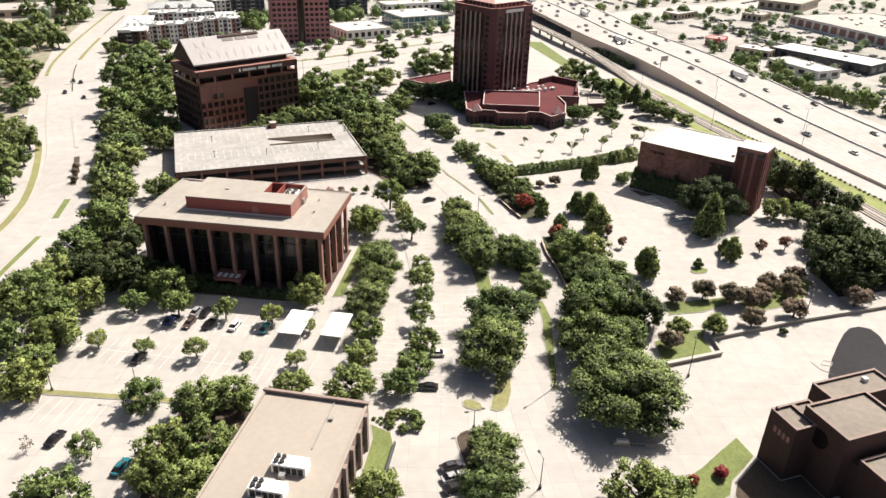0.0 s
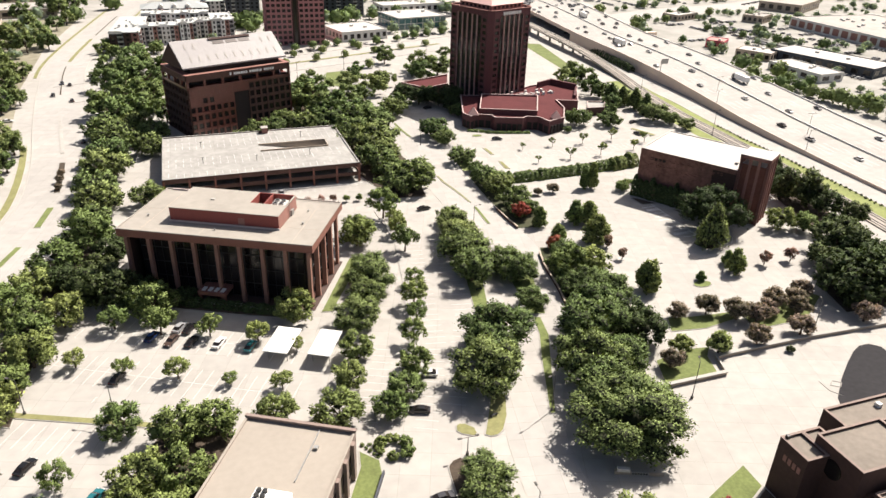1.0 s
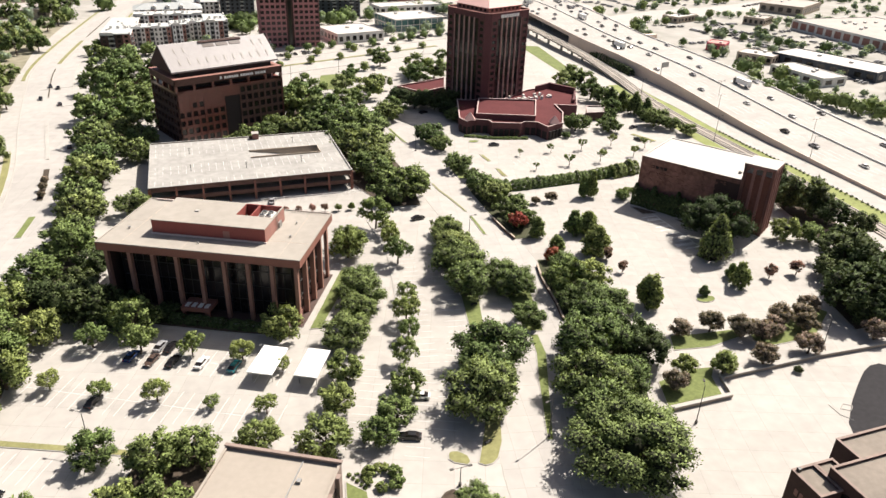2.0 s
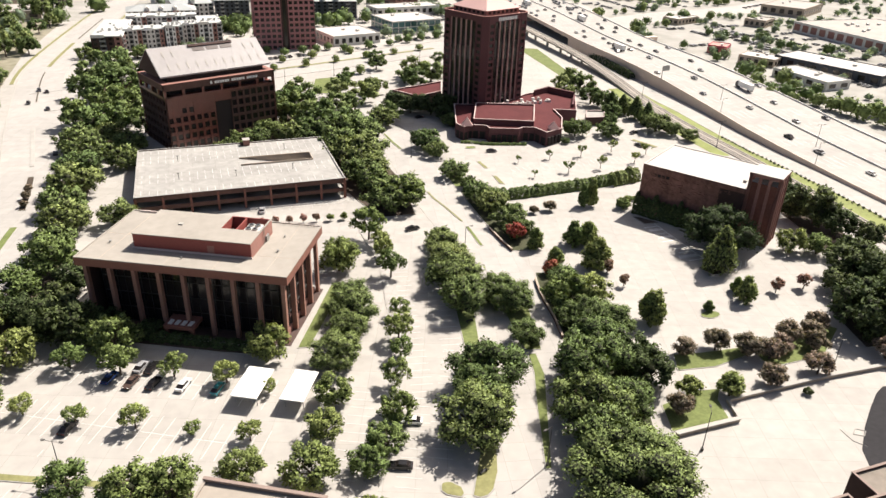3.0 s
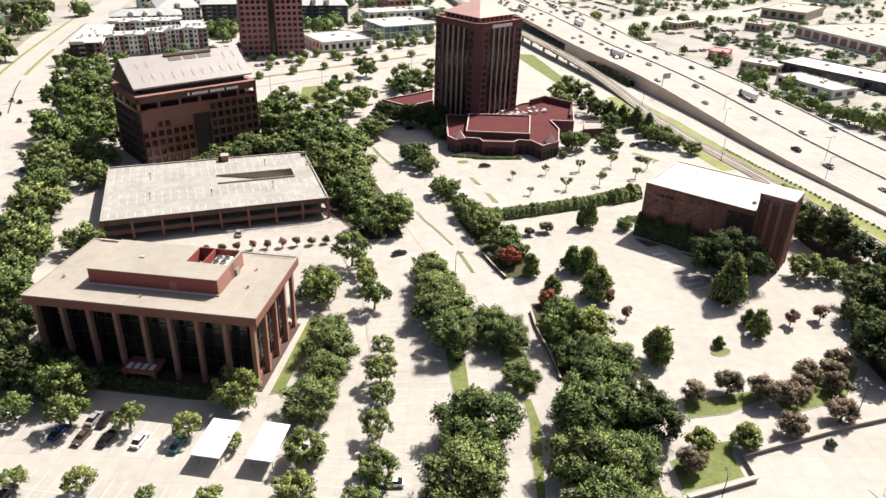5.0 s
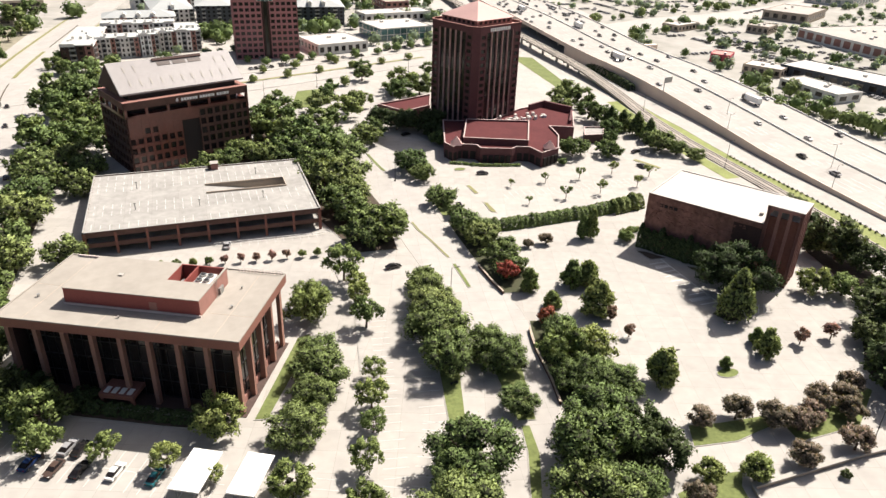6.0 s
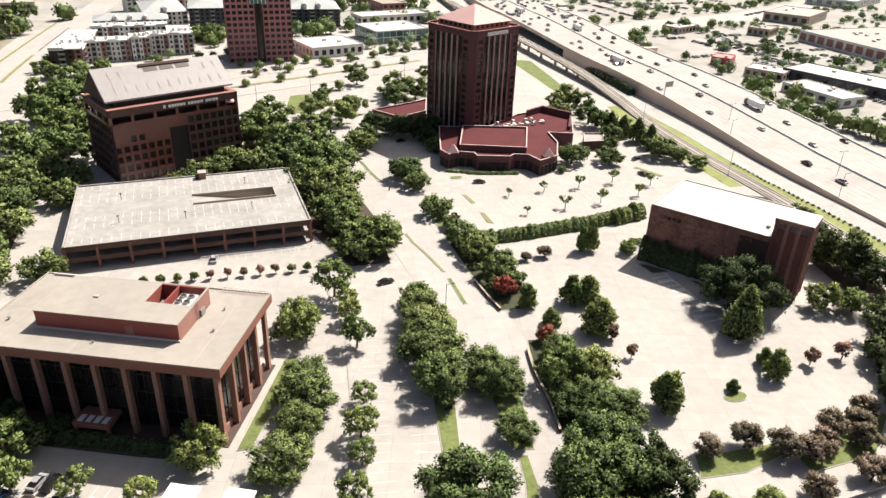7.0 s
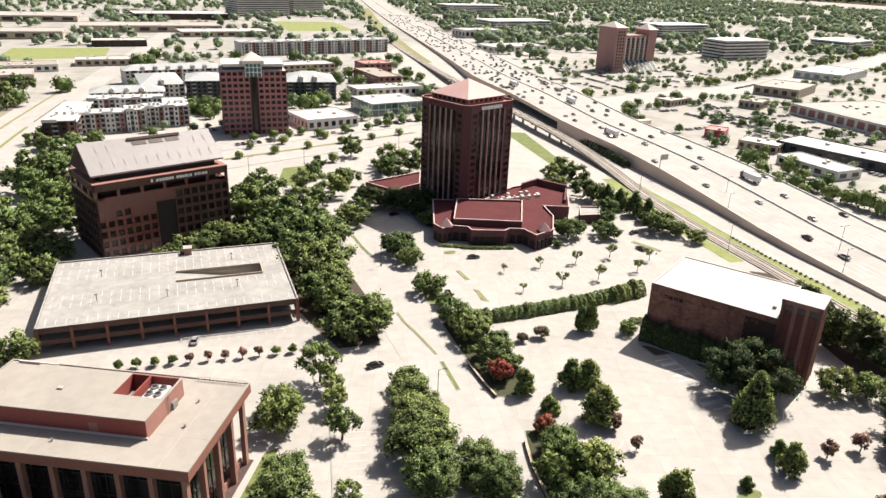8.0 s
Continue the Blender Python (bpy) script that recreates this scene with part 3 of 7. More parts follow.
stripes("hall", BAY, 0, 24.4, -5.2, 0, 2.7, 0.13, 0, PAINT_IN_SHADE)
structure("hall_stall_edge", Geo().box(153.9, 176.2, 0.02, 154.12, 203.2, 0.037), PAINT_IN_SHADE, "white line along the hall stalls", "marking")
for u, v in ((147.2, 178.2), (150.3, 191.8), (149.4, 197.4)):
    stripes("hall_aisle", Matrix.Translation((u, v, 0)), 0, 153.8 - u, 0, 1.8, 0.85, 0.2, 0.3, PAINT_IN_SHADE)
stripes("hall_end", Matrix.Translation((155.6, 168.0, 0)), 0, 7.2, 0, 3.8, 1.8, 0.1, 3.4, PAINT_IN_SHADE)
island("cone_bed", [(148.4, 171.6), (150.0, 166.6), (155.0, 166.4), (156.0, 170.0), (152.4, 173.0)], MULCH_AND_SHADE, "mulched bed round an evergreen")
stripes("garage_front", Matrix.Translation((30, 246.2, 0)), 0, 28, 0, 4.6)
stripes("hotel", Matrix.Translation((128, 262, 0)), 0, 62, -3, 3)

# low retaining wall of the south-east lot
wall_line = [Vector(p) for p in ((97, 111.0, 0), (112.9, 111.0, 0), (114.7, 117.0, 0), (143, 117.3, 0), (180, 115.6, 0))]
structure("wall_lot", rail_box(wall_line, 0.5, 0, 0.9), TANWALL, "low stone retaining wall round the lot", "wall")
structure("wall_lot_cap", rail_box(wall_line, 1.0, 0.9, 1.08), KERB, "pale coping on the low wall", "wall")


g = Geo()
for a, b in (((132.1, 102.3), (131.9, 98.8)), ((131.9, 98.8), (133.4, 96.6)), ((133.6, 100.4), (135.4, 99.2)), ((135.4, 101.6), (137.0, 100.4)), ((133.6, 100.4), (135.4, 101.6)), ((135.4, 99.2), (137.0, 100.4))):
    g.beam((*a, 0.02), (*b, 0.02), 0.1, n=4)
structure("lot_marking", g, KERB, "grey painted marks on the lot", "marking")

# low garden walls along the street beds
for pts in (((97.6, 178.7, 0), (95.3, 170.7, 0), (93.2, 158.3, 0), (91.2, 150, 0)), ((98.5, 197.0, 0), (97.9, 204.6, 0), (97.7, 213.4, 0))):
    ln = smooth(pts, 4)
    structure("wall_street", rail_box(ln, 0.4, 0, 0.9), BRICK_BROWN, "low stone garden wall along the street", "wall")
    structure("wall_street_cap", rail_box(ln, 0.5, 0.9, 1.02), TANWALL, "pale coping on the garden wall", "wall")
for poly in ([(149.6, 209.6), (151.8, 208.6), (156.2, 202.6), (150.4, 203.2)], [(158.5, 196.5), (160, 195.5), (163, 190), (160.2, 190.5)]):
    island("hall_bed", poly, MULCH_AND_SHADE, "small dark planting bed by the hall")

# dark sheet painting an unseen building's rounded shadow beside the stepped building
g = Geo().prism([(122, 84), (127.6, 89.6), (131.5, 96.2), (138, 101.5), (144.7, 106.1), (150, 109.4), (153.5, 110.9), (156.5, 110.9), (158.6, 109), (158.2, 106), (155.6, 101), (150, 90), (146, 80), (124, 80)], 0.0, 0.03)
structure("apron", g, mat("grey_asphalt", (0.03, 0.029, 0.031), 0.9, spec=0.1, vary=0.2, big=0.06, fine=0.8), "painted shadow patch with a rounded corner", "pavement")

# ---- facades ----
PANES = {}


def pane(w, h, parent, m, material=GLASS, name="window"):
    key = (round(w, 2), round(h, 2), material.name)
    if key not in PANES:
        PANES[key] = Geo().box(-w / 2, 0, -h / 2, w / 2, 0.08, h / 2).mesh("pane", material)
    ob = new(name, PANES[key])
    ob.parent = parent
    ob.matrix_basis = m
    return ob


def facade(parent, m, width, z0, z1, cols, rows, pier, spandrel, wall, depth=0.45, glass=GLASS, skip=()):
    """A wall in the plane y=0 of m (outside is -y): piers and spandrels proud of recessed panes."""
    cw, rh = width / cols, (z1 - z0) / rows
    for i in range(cols + 1):
        x = i * cw
        part("pier", Geo().box(max(0, x - pier / 2), 0, z0, min(width, x + pier / 2), depth, z1, m), wall, parent)
    for j in range(rows + 1):
        z = z0 + j * rh
        part("spandrel", Geo().box(0, 0.03, max(z0, z - spandrel / 2), width, depth, min(z1, z + spandrel / 2), m), wall, parent)
    for i, j in sorted(skip):
        part("infill_panel", Geo().box(i * cw + 0.02, 0.06, z0 + j * rh + 0.02, (i + 1) * cw - 0.02, depth, z0 + (j + 1) * rh - 0.02, m), wall, parent)
    for i in range(cols):
        for j in range(rows):
            if (i, j) not in skip:
                pane(cw - pier, rh - spandrel, parent, m @ Matrix.Translation(((i + 0.5) * cw, depth - 0.1, z0 + (j + 0.5) * rh)), glass)


def face(x, y, deg):
    return Matrix.Translation((x, y, 0)) @ Matrix.Rotation(radians(deg), 4, "Z")


def block(parent, x0, y0, x1, y1, z0, z1, wall, roof, name="wall", parapet=0.6, cap=None):
    """A closed block with a parapet, a coping and a sunken flat roof."""
    g = Geo().box(x0, y0, z0, x1, y1, z1)
    t = 0.35
    for a in ((x0, y0, x1, y0 + t), (x0, y1 - t, x1, y1), (x0, y0 + t, x0 + t, y1 - t), (x1 - t, y0 + t, x1, y1 - t)):
        g.box(a[0], a[1], z1, a[2], a[3], z1 + parapet)
    w = part(name, g, wall, parent)
    part("roof", Geo().box(x0 + t, y0 + t, z1 - 0.1, x1 - t, y1 - t, z1 + 0.06), roof, parent)
    if cap:
        g = Geo()
        e = 0.06
        for a in ((x0 - e, y0 - e, x1 + e, y0 + t + e), (x0 - e, y1 - t - e, x1 + e, y1 + e), (x0 - e, y0 + t + e, x0 + t + e, y1 - t - e), (x1 - t - e, y0 + t + e, x1 + e, y1 - t - e)):
            g.box(a[0], a[1], z1 + parapet, a[2], a[3], z1 + parapet + 0.12)
        part("coping", g, cap, parent)
    return w


# ---- the glass office with its deep roof and columns ----
W, D, H = 52.3, 28.1, 19.0
office = thing("office_building", "four-storey glass office with precast columns and deep flat roof", "building", pose(-20.13, 189.21, 0, 0, 0, -26.95))
part("fascia", Geo().box(0, 0, H - 2.0, W, D, H), FASCIA, office, "red-brown precast fascia band")
part("roof", Geo().box(0.25, 0.25, H - 0.1, W - 0.25, D - 0.25, H + 0.02), ROOF_BEIGE, office, "beige flat roof membrane")
g = Geo()
for a in ((0, 0, W, 0.3), (0, D - 0.3, W, D), (0, 0.3, 0.3, D - 0.3), (W - 0.3, 0.3, W, D - 0.3)):
    g.box(a[0], a[1], H, a[2], a[3], H + 0.25)
part("roof_edge", g, ROOF_BEIGE, office)
part("end_wall", Geo().box(1.25, 2.3, 0, 1.95, D - 2.3, H - 2.0), BRICK_DARK, office)
# dark floor added: the deep roof's shade put into its colour
part("plinth", Geo().box(0.4, 0.2, 0, W - 0.4, 4.2, 0.14).box(W - 3.4, 4.2, 0, W - 0.4, D - 0.4, 0.14), ROOF_SHADE, office, "floor coloured dark as the roof's shade")
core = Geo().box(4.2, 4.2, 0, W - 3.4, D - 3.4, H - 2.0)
part("core", core, INTERIOR_SHADE, office)
col_mesh = Geo().box(-0.45, -0.6, 0, 0.45, 0.6, H - 2.0).mesh("column", COLUMN)
for i in range(9):
    x = 1.6 + i * (W - 3.2) / 8
    for y in (1.6, D - 1.6):
        c = part("column", col_mesh, COLUMN, office)
        c.location = (x, y, 0)
for j in range(1, 4):
    for x in (1.6, W - 1.6):
        c = part("column", col_mesh, COLUMN, office)
        c.matrix_basis = pose(x, 1.6 + j * (D - 3.2) / 4, 0, 0, 0, 90)
bay = (W - 3.2) / 8
for (m, n, b) in ((face(1.6, 3.8, 0), 8, bay), (face(W - 3.0, 1.6, 90), 4, (D - 3.2) / 4), (face(1.6 + 2.2, D - 1.6, -90), 4, (D - 3.2) / 4)):
    g = Geo()
    for k in range(5):
        g.box(2.2, 0.02, 0.2 + k * 4.2 - 0.12, n * b - 2.2, 0.3, 0.2 + k * 4.2 + 0.12, m)
    for i in range(n * 3 + 1):
        x = min(max(2.2, i * b / 3), n * b - 2.2)
        g.box(x - 0.06, 0.0, 0.2, x + 0.06, 0.25, H - 2, m)
    part("mullion_grid", g, DARKMETAL, office)
    for i in range(n):
        for k in range(4):
            lo, hi = max(2.2, i * b), min(n * b - 2.2, (i + 1) * b)
            pane(hi - lo - 0.1, 3.9, office, m @ Matrix.Translation(((lo + hi) / 2, 0.16, 0.2 + k * 4.2 + 2.1)))
for j in range(4):
    y = 1.6 + j * (D - 3.2) / 4
    part("low_wall", Geo().box(W - 2.6, y + 0.8, 0, W - 2.2, y + (D - 3.2) / 4 - 0.8, 1.9), BRICK_ROSE, office, "rose precast apron panel")
# entrance canopy
part("canopy", Geo().box(20.9, -1.6, 2.6, 28.5, 3.6, 3.6), FASCIA, office, "red-brown entrance canopy")
for i in range(4):
    part("skylight", Geo().box(21.7 + i * 1.7, -1.0, 3.6, 22.7 + i * 1.7, 0.9, 3.78), STUCCO, office, "white canopy skylight")
for x in (21.4, 28.0):
    part("canopy_pier", Geo().box(x - 0.35, -1.4, 0, x + 0.35, -0.7, 2.6), FASCIA, office)
# plant room on the roof with its open cooling pit
PX0, PX1, PY0, PY1, PZ = 11.4, 41.1, 7.4, 21.8, 22.9
g = Geo().box(PX0, PY0, H, 31.0, PY1, PZ).box(31.0, PY0, H, PX1, 14.5, PZ)
g.box(31.0, PY1 - 0.3, H, PX1, PY1, PZ).box(PX1 - 0.3, 14.5, H, PX1, PY1, PZ).box(34.6, 14.5, H, 34.9, PY1 - 0.3, PZ)
part("plant_room", g, PENTRED, office, "red metal-clad roof plant room")
part("plant_roof", Geo().box(PX0 - 0.06, PY0 + 0.2, PZ - 0.1, 30.9, PY1 + 0.06, PZ + 0.05).box(30.9, PY0 + 0.2, PZ - 0.1, PX1 - 0.2, 14.4, PZ + 0.05), ROOF_BEIGE, office)
# paler sheet over the red wall: sunlight on this side put into colour
part("side_panel", Geo().box(PX1 + 0.004, PY0 + 0.1, H + 0.05, PX1 + 0.06, PY1 - 0.1, PZ - 0.12), PLANTSIDE, office, "red side panel with sunlight in its colour")
part("plant_coping", Geo().box(PX0 - 0.08, PY0 - 0.08, PZ - 0.1, PX1 + 0.08, PY0 + 0.18, PZ + 0.1).box(PX1 - 0.32, PY0 + 0.18, PZ - 0.1, PX1 + 0.08, PY1 + 0.08, PZ + 0.1), ROOF_BEIGE, office)
part("plant_base", Geo().box(PX0 - 0.25, PY0 - 0.25, H, PX1 + 0.25, PY0 - 0.02, H + 0.45), TRIM, office)
part("plant_door", Geo().box(30.2, PY0 - 0.08, H + 0.5, 31.9, PY0 + 0.02, H + 2.5), BRICK_ROSE, office, "pink plant-room door")
unit = part("cooling_unit", Geo().box(35.9, 15.6, H + 0.1, 39.6, 20.2, PZ - 0.9), STUCCO, office, "pale roof cooling unit")
for fx, fy in ((36.9, 16.8), (38.6, 16.8), (36.9, 19.0), (38.6, 19.0)):
    part("fan_ring", Geo().cyl(fx, fy, PZ - 0.9, PZ - 0.45, 0.72, n=14), METAL, unit)
    part("fan_hub", Geo().cyl(fx, fy, PZ - 0.45, PZ - 0.38, 0.5, n=12), DARKMETAL, unit)
part("pipe", Geo().beam((35.2, 18, H + 0.6), (35.9, 18, H + 0.6), 0.25).beam((31.6, 16, H + 0.4), (34.4, 16, H + 0.4), 0.3).box(31.6, 17.6, H, 33.2, 19.6, H + 1.3), METAL, office, "grey pipework in the plant pit")
part("end_ladder", Geo().beam((PX1 + 0.3, 15.2, H), (PX1 + 0.3, 15.2, PZ + 0.8), 0.05).beam((PX1 + 0.3, 15.8, H), (PX1 + 0.3, 15.8, PZ + 0.8), 0.05).box(PX1 + 0.06, 16.6, H, PX1 + 0.5, 18.4, H + 1.6), METAL, office)
part("roof_hatch", Geo().box(20, 14, PZ, 21.1, 14.9, PZ + 0.35), KERB, office)
rail_part = part("roof_rail", Geo().box(41.6, D - 0.75, H + 0.95, W - 0.6, D - 0.68, H + 1.02).box(41.6, D - 0.75, H + 0.45, W - 0.6, D - 0.68, H + 0.5), TRIM, office, "pale roof guard rail")
for i in range(13):
    part("rail_post", Geo().box(41.6 + i * 0.83, D - 0.76, H, 41.68 + i * 0.83, D - 0.66, H + 1.0), TRIM, rail_part)
part("roof_rail", Geo().box(2.0, D - 0.8, H + 0.02, 10.8, D - 0.5, H + 0.5), TRIM, office)
for x, y, w2 in ((4.2, 9, 0.5), (46, 12, 0.45), (45, 20, 0.35), (8, 18, 0.4), (25, 4.2, 0.35), (30, 25.6, 0.5)):
    part("roof_vent", Geo().cyl(x, y, H, H + 0.55, w2 / 2, n=10).cyl(x, y, H + 0.55, H + 0.62, w2 * 0.7, n=10), METAL, office)
for g in (Geo().box(0.4, 14.0, H + 0.02, PX0 - 0.1, 14.07, H + 0.045), Geo().box(PX1 + 0.1, 9.2, H + 0.02, W - 0.4, 9.27, H + 0.045), Geo().box(6.0, 0.4, H + 0.02, 6.07, D - 0.4, H + 0.043), Geo().box(46.6, 0.4, H + 0.02, 46.67, D - 1, H + 0.043), Geo().box(22, 0.4, H + 0.02, 22.07, PY0 - 0.3, H + 0.043), Geo().box(34, 0.4, H + 0.02, 34.07, PY0 - 0.3, H + 0.043)):
    part("roof_seam", g, TANWALL, office)

# ---- two-deck parking garage ----
garage = thing("parking_garage", "open two-deck brown parking garage with pale roof deck", "garage", pose(-10.74, 251.71, 0, 0, 0, 0.2))
GW, GD = 69.1, 47.25
deck = Geo()
hx0, hx1, hy0, hy1 = 35.5, 61.5, 22.3, 29.5
for z0, z1 in ((6.7, 7.1),):
    deck.box(0, 0, z0, GW, hy0, z1).box(0, hy1, z0, GW, GD, z1).box(0, hy0, z0, hx0, hy1, z1).box(hx1, hy0, z0, GW, hy1, z1)
part("roof_deck", deck, ROOF_GREY, garage, "stained pale concrete roof deck")
part("middle_deck", Geo().box(0.4, 0.4, 2.9, GW - 0.4, GD - 0.4, 3.2), ROOF_GREY, garage)
g = Geo().add([(hx0, hy0, 7.08), (hx1, hy0, 3.3), (hx1, hy1, 3.3), (hx0, hy1, 7.08)], [(0, 1, 2, 3)])
part("ramp", g, ROOF_GREY, garage, "sloping concrete ramp")
part("ramp_wall", Geo().box(hx0, hy1, 3.3, hx1, hy1 + 0.24, 7.1).box(hx1, hy0, 3.3, hx1 + 0.24, hy1, 7.1).box(hx0, hy0 - 0.24, 3.3, hx1, hy0, 7.1), TANWALL, garage, "tan wall of the ramp well")
part("ramp_curb", Geo().box(hx0, hy0 - 0.25, 7.1, hx1, hy0, 7.7).box(hx0, hy1, 7.1, hx1, hy1 + 0.25, 7.7).box(hx1, hy0, 7.1, hx1 + 0.25, hy1, 7.7), TANWALL, garage)
for m, w, n in ((face(0, 0, 0), GW, 8), (face(GW, 0, 90), GD, 6), (face(0, GD, -90), GD, 6), (face(GW, GD, 180), GW, 8)):
    part("parapet", Geo().box(0, -0.05, 5.7, w, 0.3, 7.4, m), BRICK_BROWN, garage, "brown precast parapet band")
    part("spandrel", Geo().box(0, -0.02, 2.4, w, 0.3, 3.8, m), BRICK_BROWN, garage)
    part("coping", Geo().box(-0.05, -0.12, 7.4, w + 0.05, 0.34, 7.5, m), ROOF_GREY, garage)
    for i in range(n + 1):
        part("column", Geo().box(min(max(0, i * w / n - 0.35), w - 0.7), -0.25, 0, min(max(0.7, i * w / n + 0.35), w), 0.35, 6.9, m), FASCIA, garage)
# added dark walls paint the shade behind the open decks
part("inner_wall", Geo().box(6, 7, 0, GW - 6, 7.3, 6.2).box(6, GD - 7.3, 0, GW - 6, GD - 7, 6.2), INTERIOR_SHADE, garage)
g = Geo()
rnd = random.Random(40)
for y0, y1 in ((0.8, 6.2), (11.4, 16.4), (16.7, 21.6), (30.6, 35.6), (35.9, 40.9), (42.0, 46.6)):
    for i in range(26):
        x = 2 + i * 2.6
        if x < GW - 2 and rnd.random() < 0.9 and not (hy0 - 1 < y0 < hy1 and x > hx0):
            a, b2 = rnd.uniform(0, 1.4), rnd.uniform(0, 1.4)
            g.box(x - 0.08, y0 + a, 7.1, x + 0.08, y1 - b2, 7.116)
part("deck_marking", g, PAINT_OLD, garage, "faded white stall lines on the deck")["kind"] = "stuff"
part("stair_house", Geo().box(38.4, GD - 3.4, 7.1, 40.8, GD - 0.6, 9.3), BRICK_ROSE, garage, "rose stair and lift housing")
part("stair_roof", Geo().box(38.2, GD - 3.6, 9.3, 41.0, GD - 0.4, 9.48), ROOF_PALE, garage)
part("stair_door", Geo().box(37.2, GD - 3.2, 7.1, 38.4, GD - 1.8, 8.2), BRICK_DARK, garage)
for x, y in ((14, 14), (14, 32), (53, 14), (53, 36), (33, 12)):
    part("deck_lamp", Geo().cyl(x, y, 7.1, 9.3, 0.09, n=6).box(x - 0.4, y - 0.15, 9.3, x + 0.4, y + 0.15, 9.45), DARKMETAL, garage)

# ---- office with the big gabled metal roof ----
CU = pose(0.61, 315.56, 0, 0, 0, 21.56)
gable = thing("gabled_office", "six-storey red-brick office with a pitched pale metal roof", "building", CU)
CW, CD, CZ = 48.2, 27.0, 27.3
part("body", Geo().box(0.6, 0.6, 0, CW - 0.6, CD - 0.6, CZ - 5.4).box(3.5, 3.2, CZ - 5.4, CW - 3.5, CD - 3.2, 29.6), INTERIOR_SHADE, gable)
rowh = 3.55
facade(gable, face(0, 0, 0), 20.5, 0.2, 21.5, 7, 6, 0.95, 1.3, POLISHED, 0.5, skip={(i, 5) for i in range(7)} | {(0, 4), (1, 4), (4, 4), (5, 4), (6, 4)})
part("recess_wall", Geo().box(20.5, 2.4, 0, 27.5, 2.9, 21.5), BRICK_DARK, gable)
for k in range(6):
    part("recess_band", Geo().box(20.5, 2.2, k * rowh, 27.5, 2.42, k * rowh + 1.2), POLISHED, gable)
part("recess_lintel", Geo().box(20.5, 0, 17.9, 27.5, 0.7, 21.5), POLISHED, gable)
facade(gable, face(27.5, 0, 0), CW - 27.5, 0.2, 21.5, 7, 6, 0.85, 1.15, BRICK_BROWN, 0.6)
facade(gable, face(0, CD, -90), CD, 0.2, 21.5, 8, 6, 1.1, 1.45, BRICK_DARK, 0.7)
facade(gable, face(CW, 0, 90), CD, 0.2, 21.5, 8, 6, 1.1, 1.45, POLISHED, 0.7)
facade(gable, face(CW, CD, 180), CW, 0.2, 21.5, 14, 6, 1.1, 1.45, POLISHED, 0.7)
for m, w, n in ((face(0, 0, 0), CW, 6), (face(0, CD, -90), CD, 4), (face(CW, 0, 90), CD, 4), (face(CW, CD, 180), CW, 6)):
    part("terrace_beam", Geo().box(0, 0, 24.7, w, 1.0, CZ, m), BRICK_BROWN, gable, "brown precast terrace beam")
    part("terrace_floor", Geo().box(0, 0, 21.5, w, 3.4, 22.4, m), POLISHED, gable)
    for i in range(n + 1):
        x = min(max(0.5, i * w / n), w - 0.5)
        part("terrace_pier", Geo().box(x - 0.5, 0.05, 22.4, x + 0.5, 0.95, 24.7, m), POLISHED, gable)
part("terrace_cap", Geo().box(-0.1, -0.1, CZ, CW + 0.1, 3.0, CZ + 0.2).box(-0.1, 3.0, CZ, 3, CD, CZ + 0.2).box(CW - 3, 3, CZ, CW + 0.1, CD, CZ + 0.2), PLANTSIDE, gable)
# sign: plain bars of its size
part("sign_emblem", Geo().box(19.3, -0.12, 25.3, 20.1, -0.02, 26.5), WHITE, gable)
x = 21.2
for w in (0.9, 0.8, 0.9, 0.9, 0.9, 0.8, 0, 0.9, 0.9, 0.8, 0.9, 0.4, 0.8, 0, 0.9, 0.9, 0.4, 0.9, 0.9):
    if w:
        part("sign_bar", Geo().box(x, -0.12, 25.35, x + w, -0.02, 26.35), WHITE, gable, "white sign lettering bar")
    x += w + 0.22 if w else 0.8
# roof
RF, RB, RIDGE, EZ = 2.2, CD - 1.6, 13.85, 30.0
RZ = 38.95
g = Geo()
for u0, u1 in ((0.3, CW - 0.3),):
    g.add([(u0, RF, EZ), (u1, RF, EZ), (u1, RIDGE, RZ), (u0, RIDGE, RZ), (u0, RB, EZ), (u1, RB, EZ),
           (u0, RF, EZ - 0.6), (u1, RF, EZ - 0.6), (u1, RB, EZ - 0.6), (u0, RB, EZ - 0.6)],
          [(0, 1, 2, 3), (3, 2, 5, 4), (0, 6, 7, 1), (4, 5, 8, 9), (6, 9, 8, 7), (0, 3, 4, 9, 6), (1, 7, 8, 5, 2)])
part("roof", g, ROOF_METAL, gable, "pale standing-seam metal gable roof")
slope = (RZ - EZ) / (RIDGE - RF)
sm = Matrix.Translation((0, RF, EZ)) @ Matrix.Rotation(math.atan(slope), 4, "X")
SL = math.hypot(RZ - EZ, RIDGE - RF)
g = Geo()
for i in range(50):
    g.box(0.6 + i * 0.985 - 0.02, 0.05, 0, 0.6 + i * 0.985 + 0.02, SL - 0.05, 0.015, sm)
part("roof_ribbing", g, ROOF_METAL, gable)
for v, us in ((SL * 0.30, range(11)), (SL * 0.74, (0, 1, 9, 10))):
    for i in us:
        x = 5.2 + i * 3.9
        part("roof_vent", Geo().box(x, v - 1.5, 0, x + 0.45, v + 1.3, 0.1, sm), ROOF_PALE, gable, "white ridge-shaped roof vent")
# a dark box on the slope stands in for the notch
part("roof_well", Geo().box(17, SL - 1.6, 0.02, 36, SL - 0.5, 0.5, sm), BRICK_DARK, gable, "dark raised box in place of the roof well")
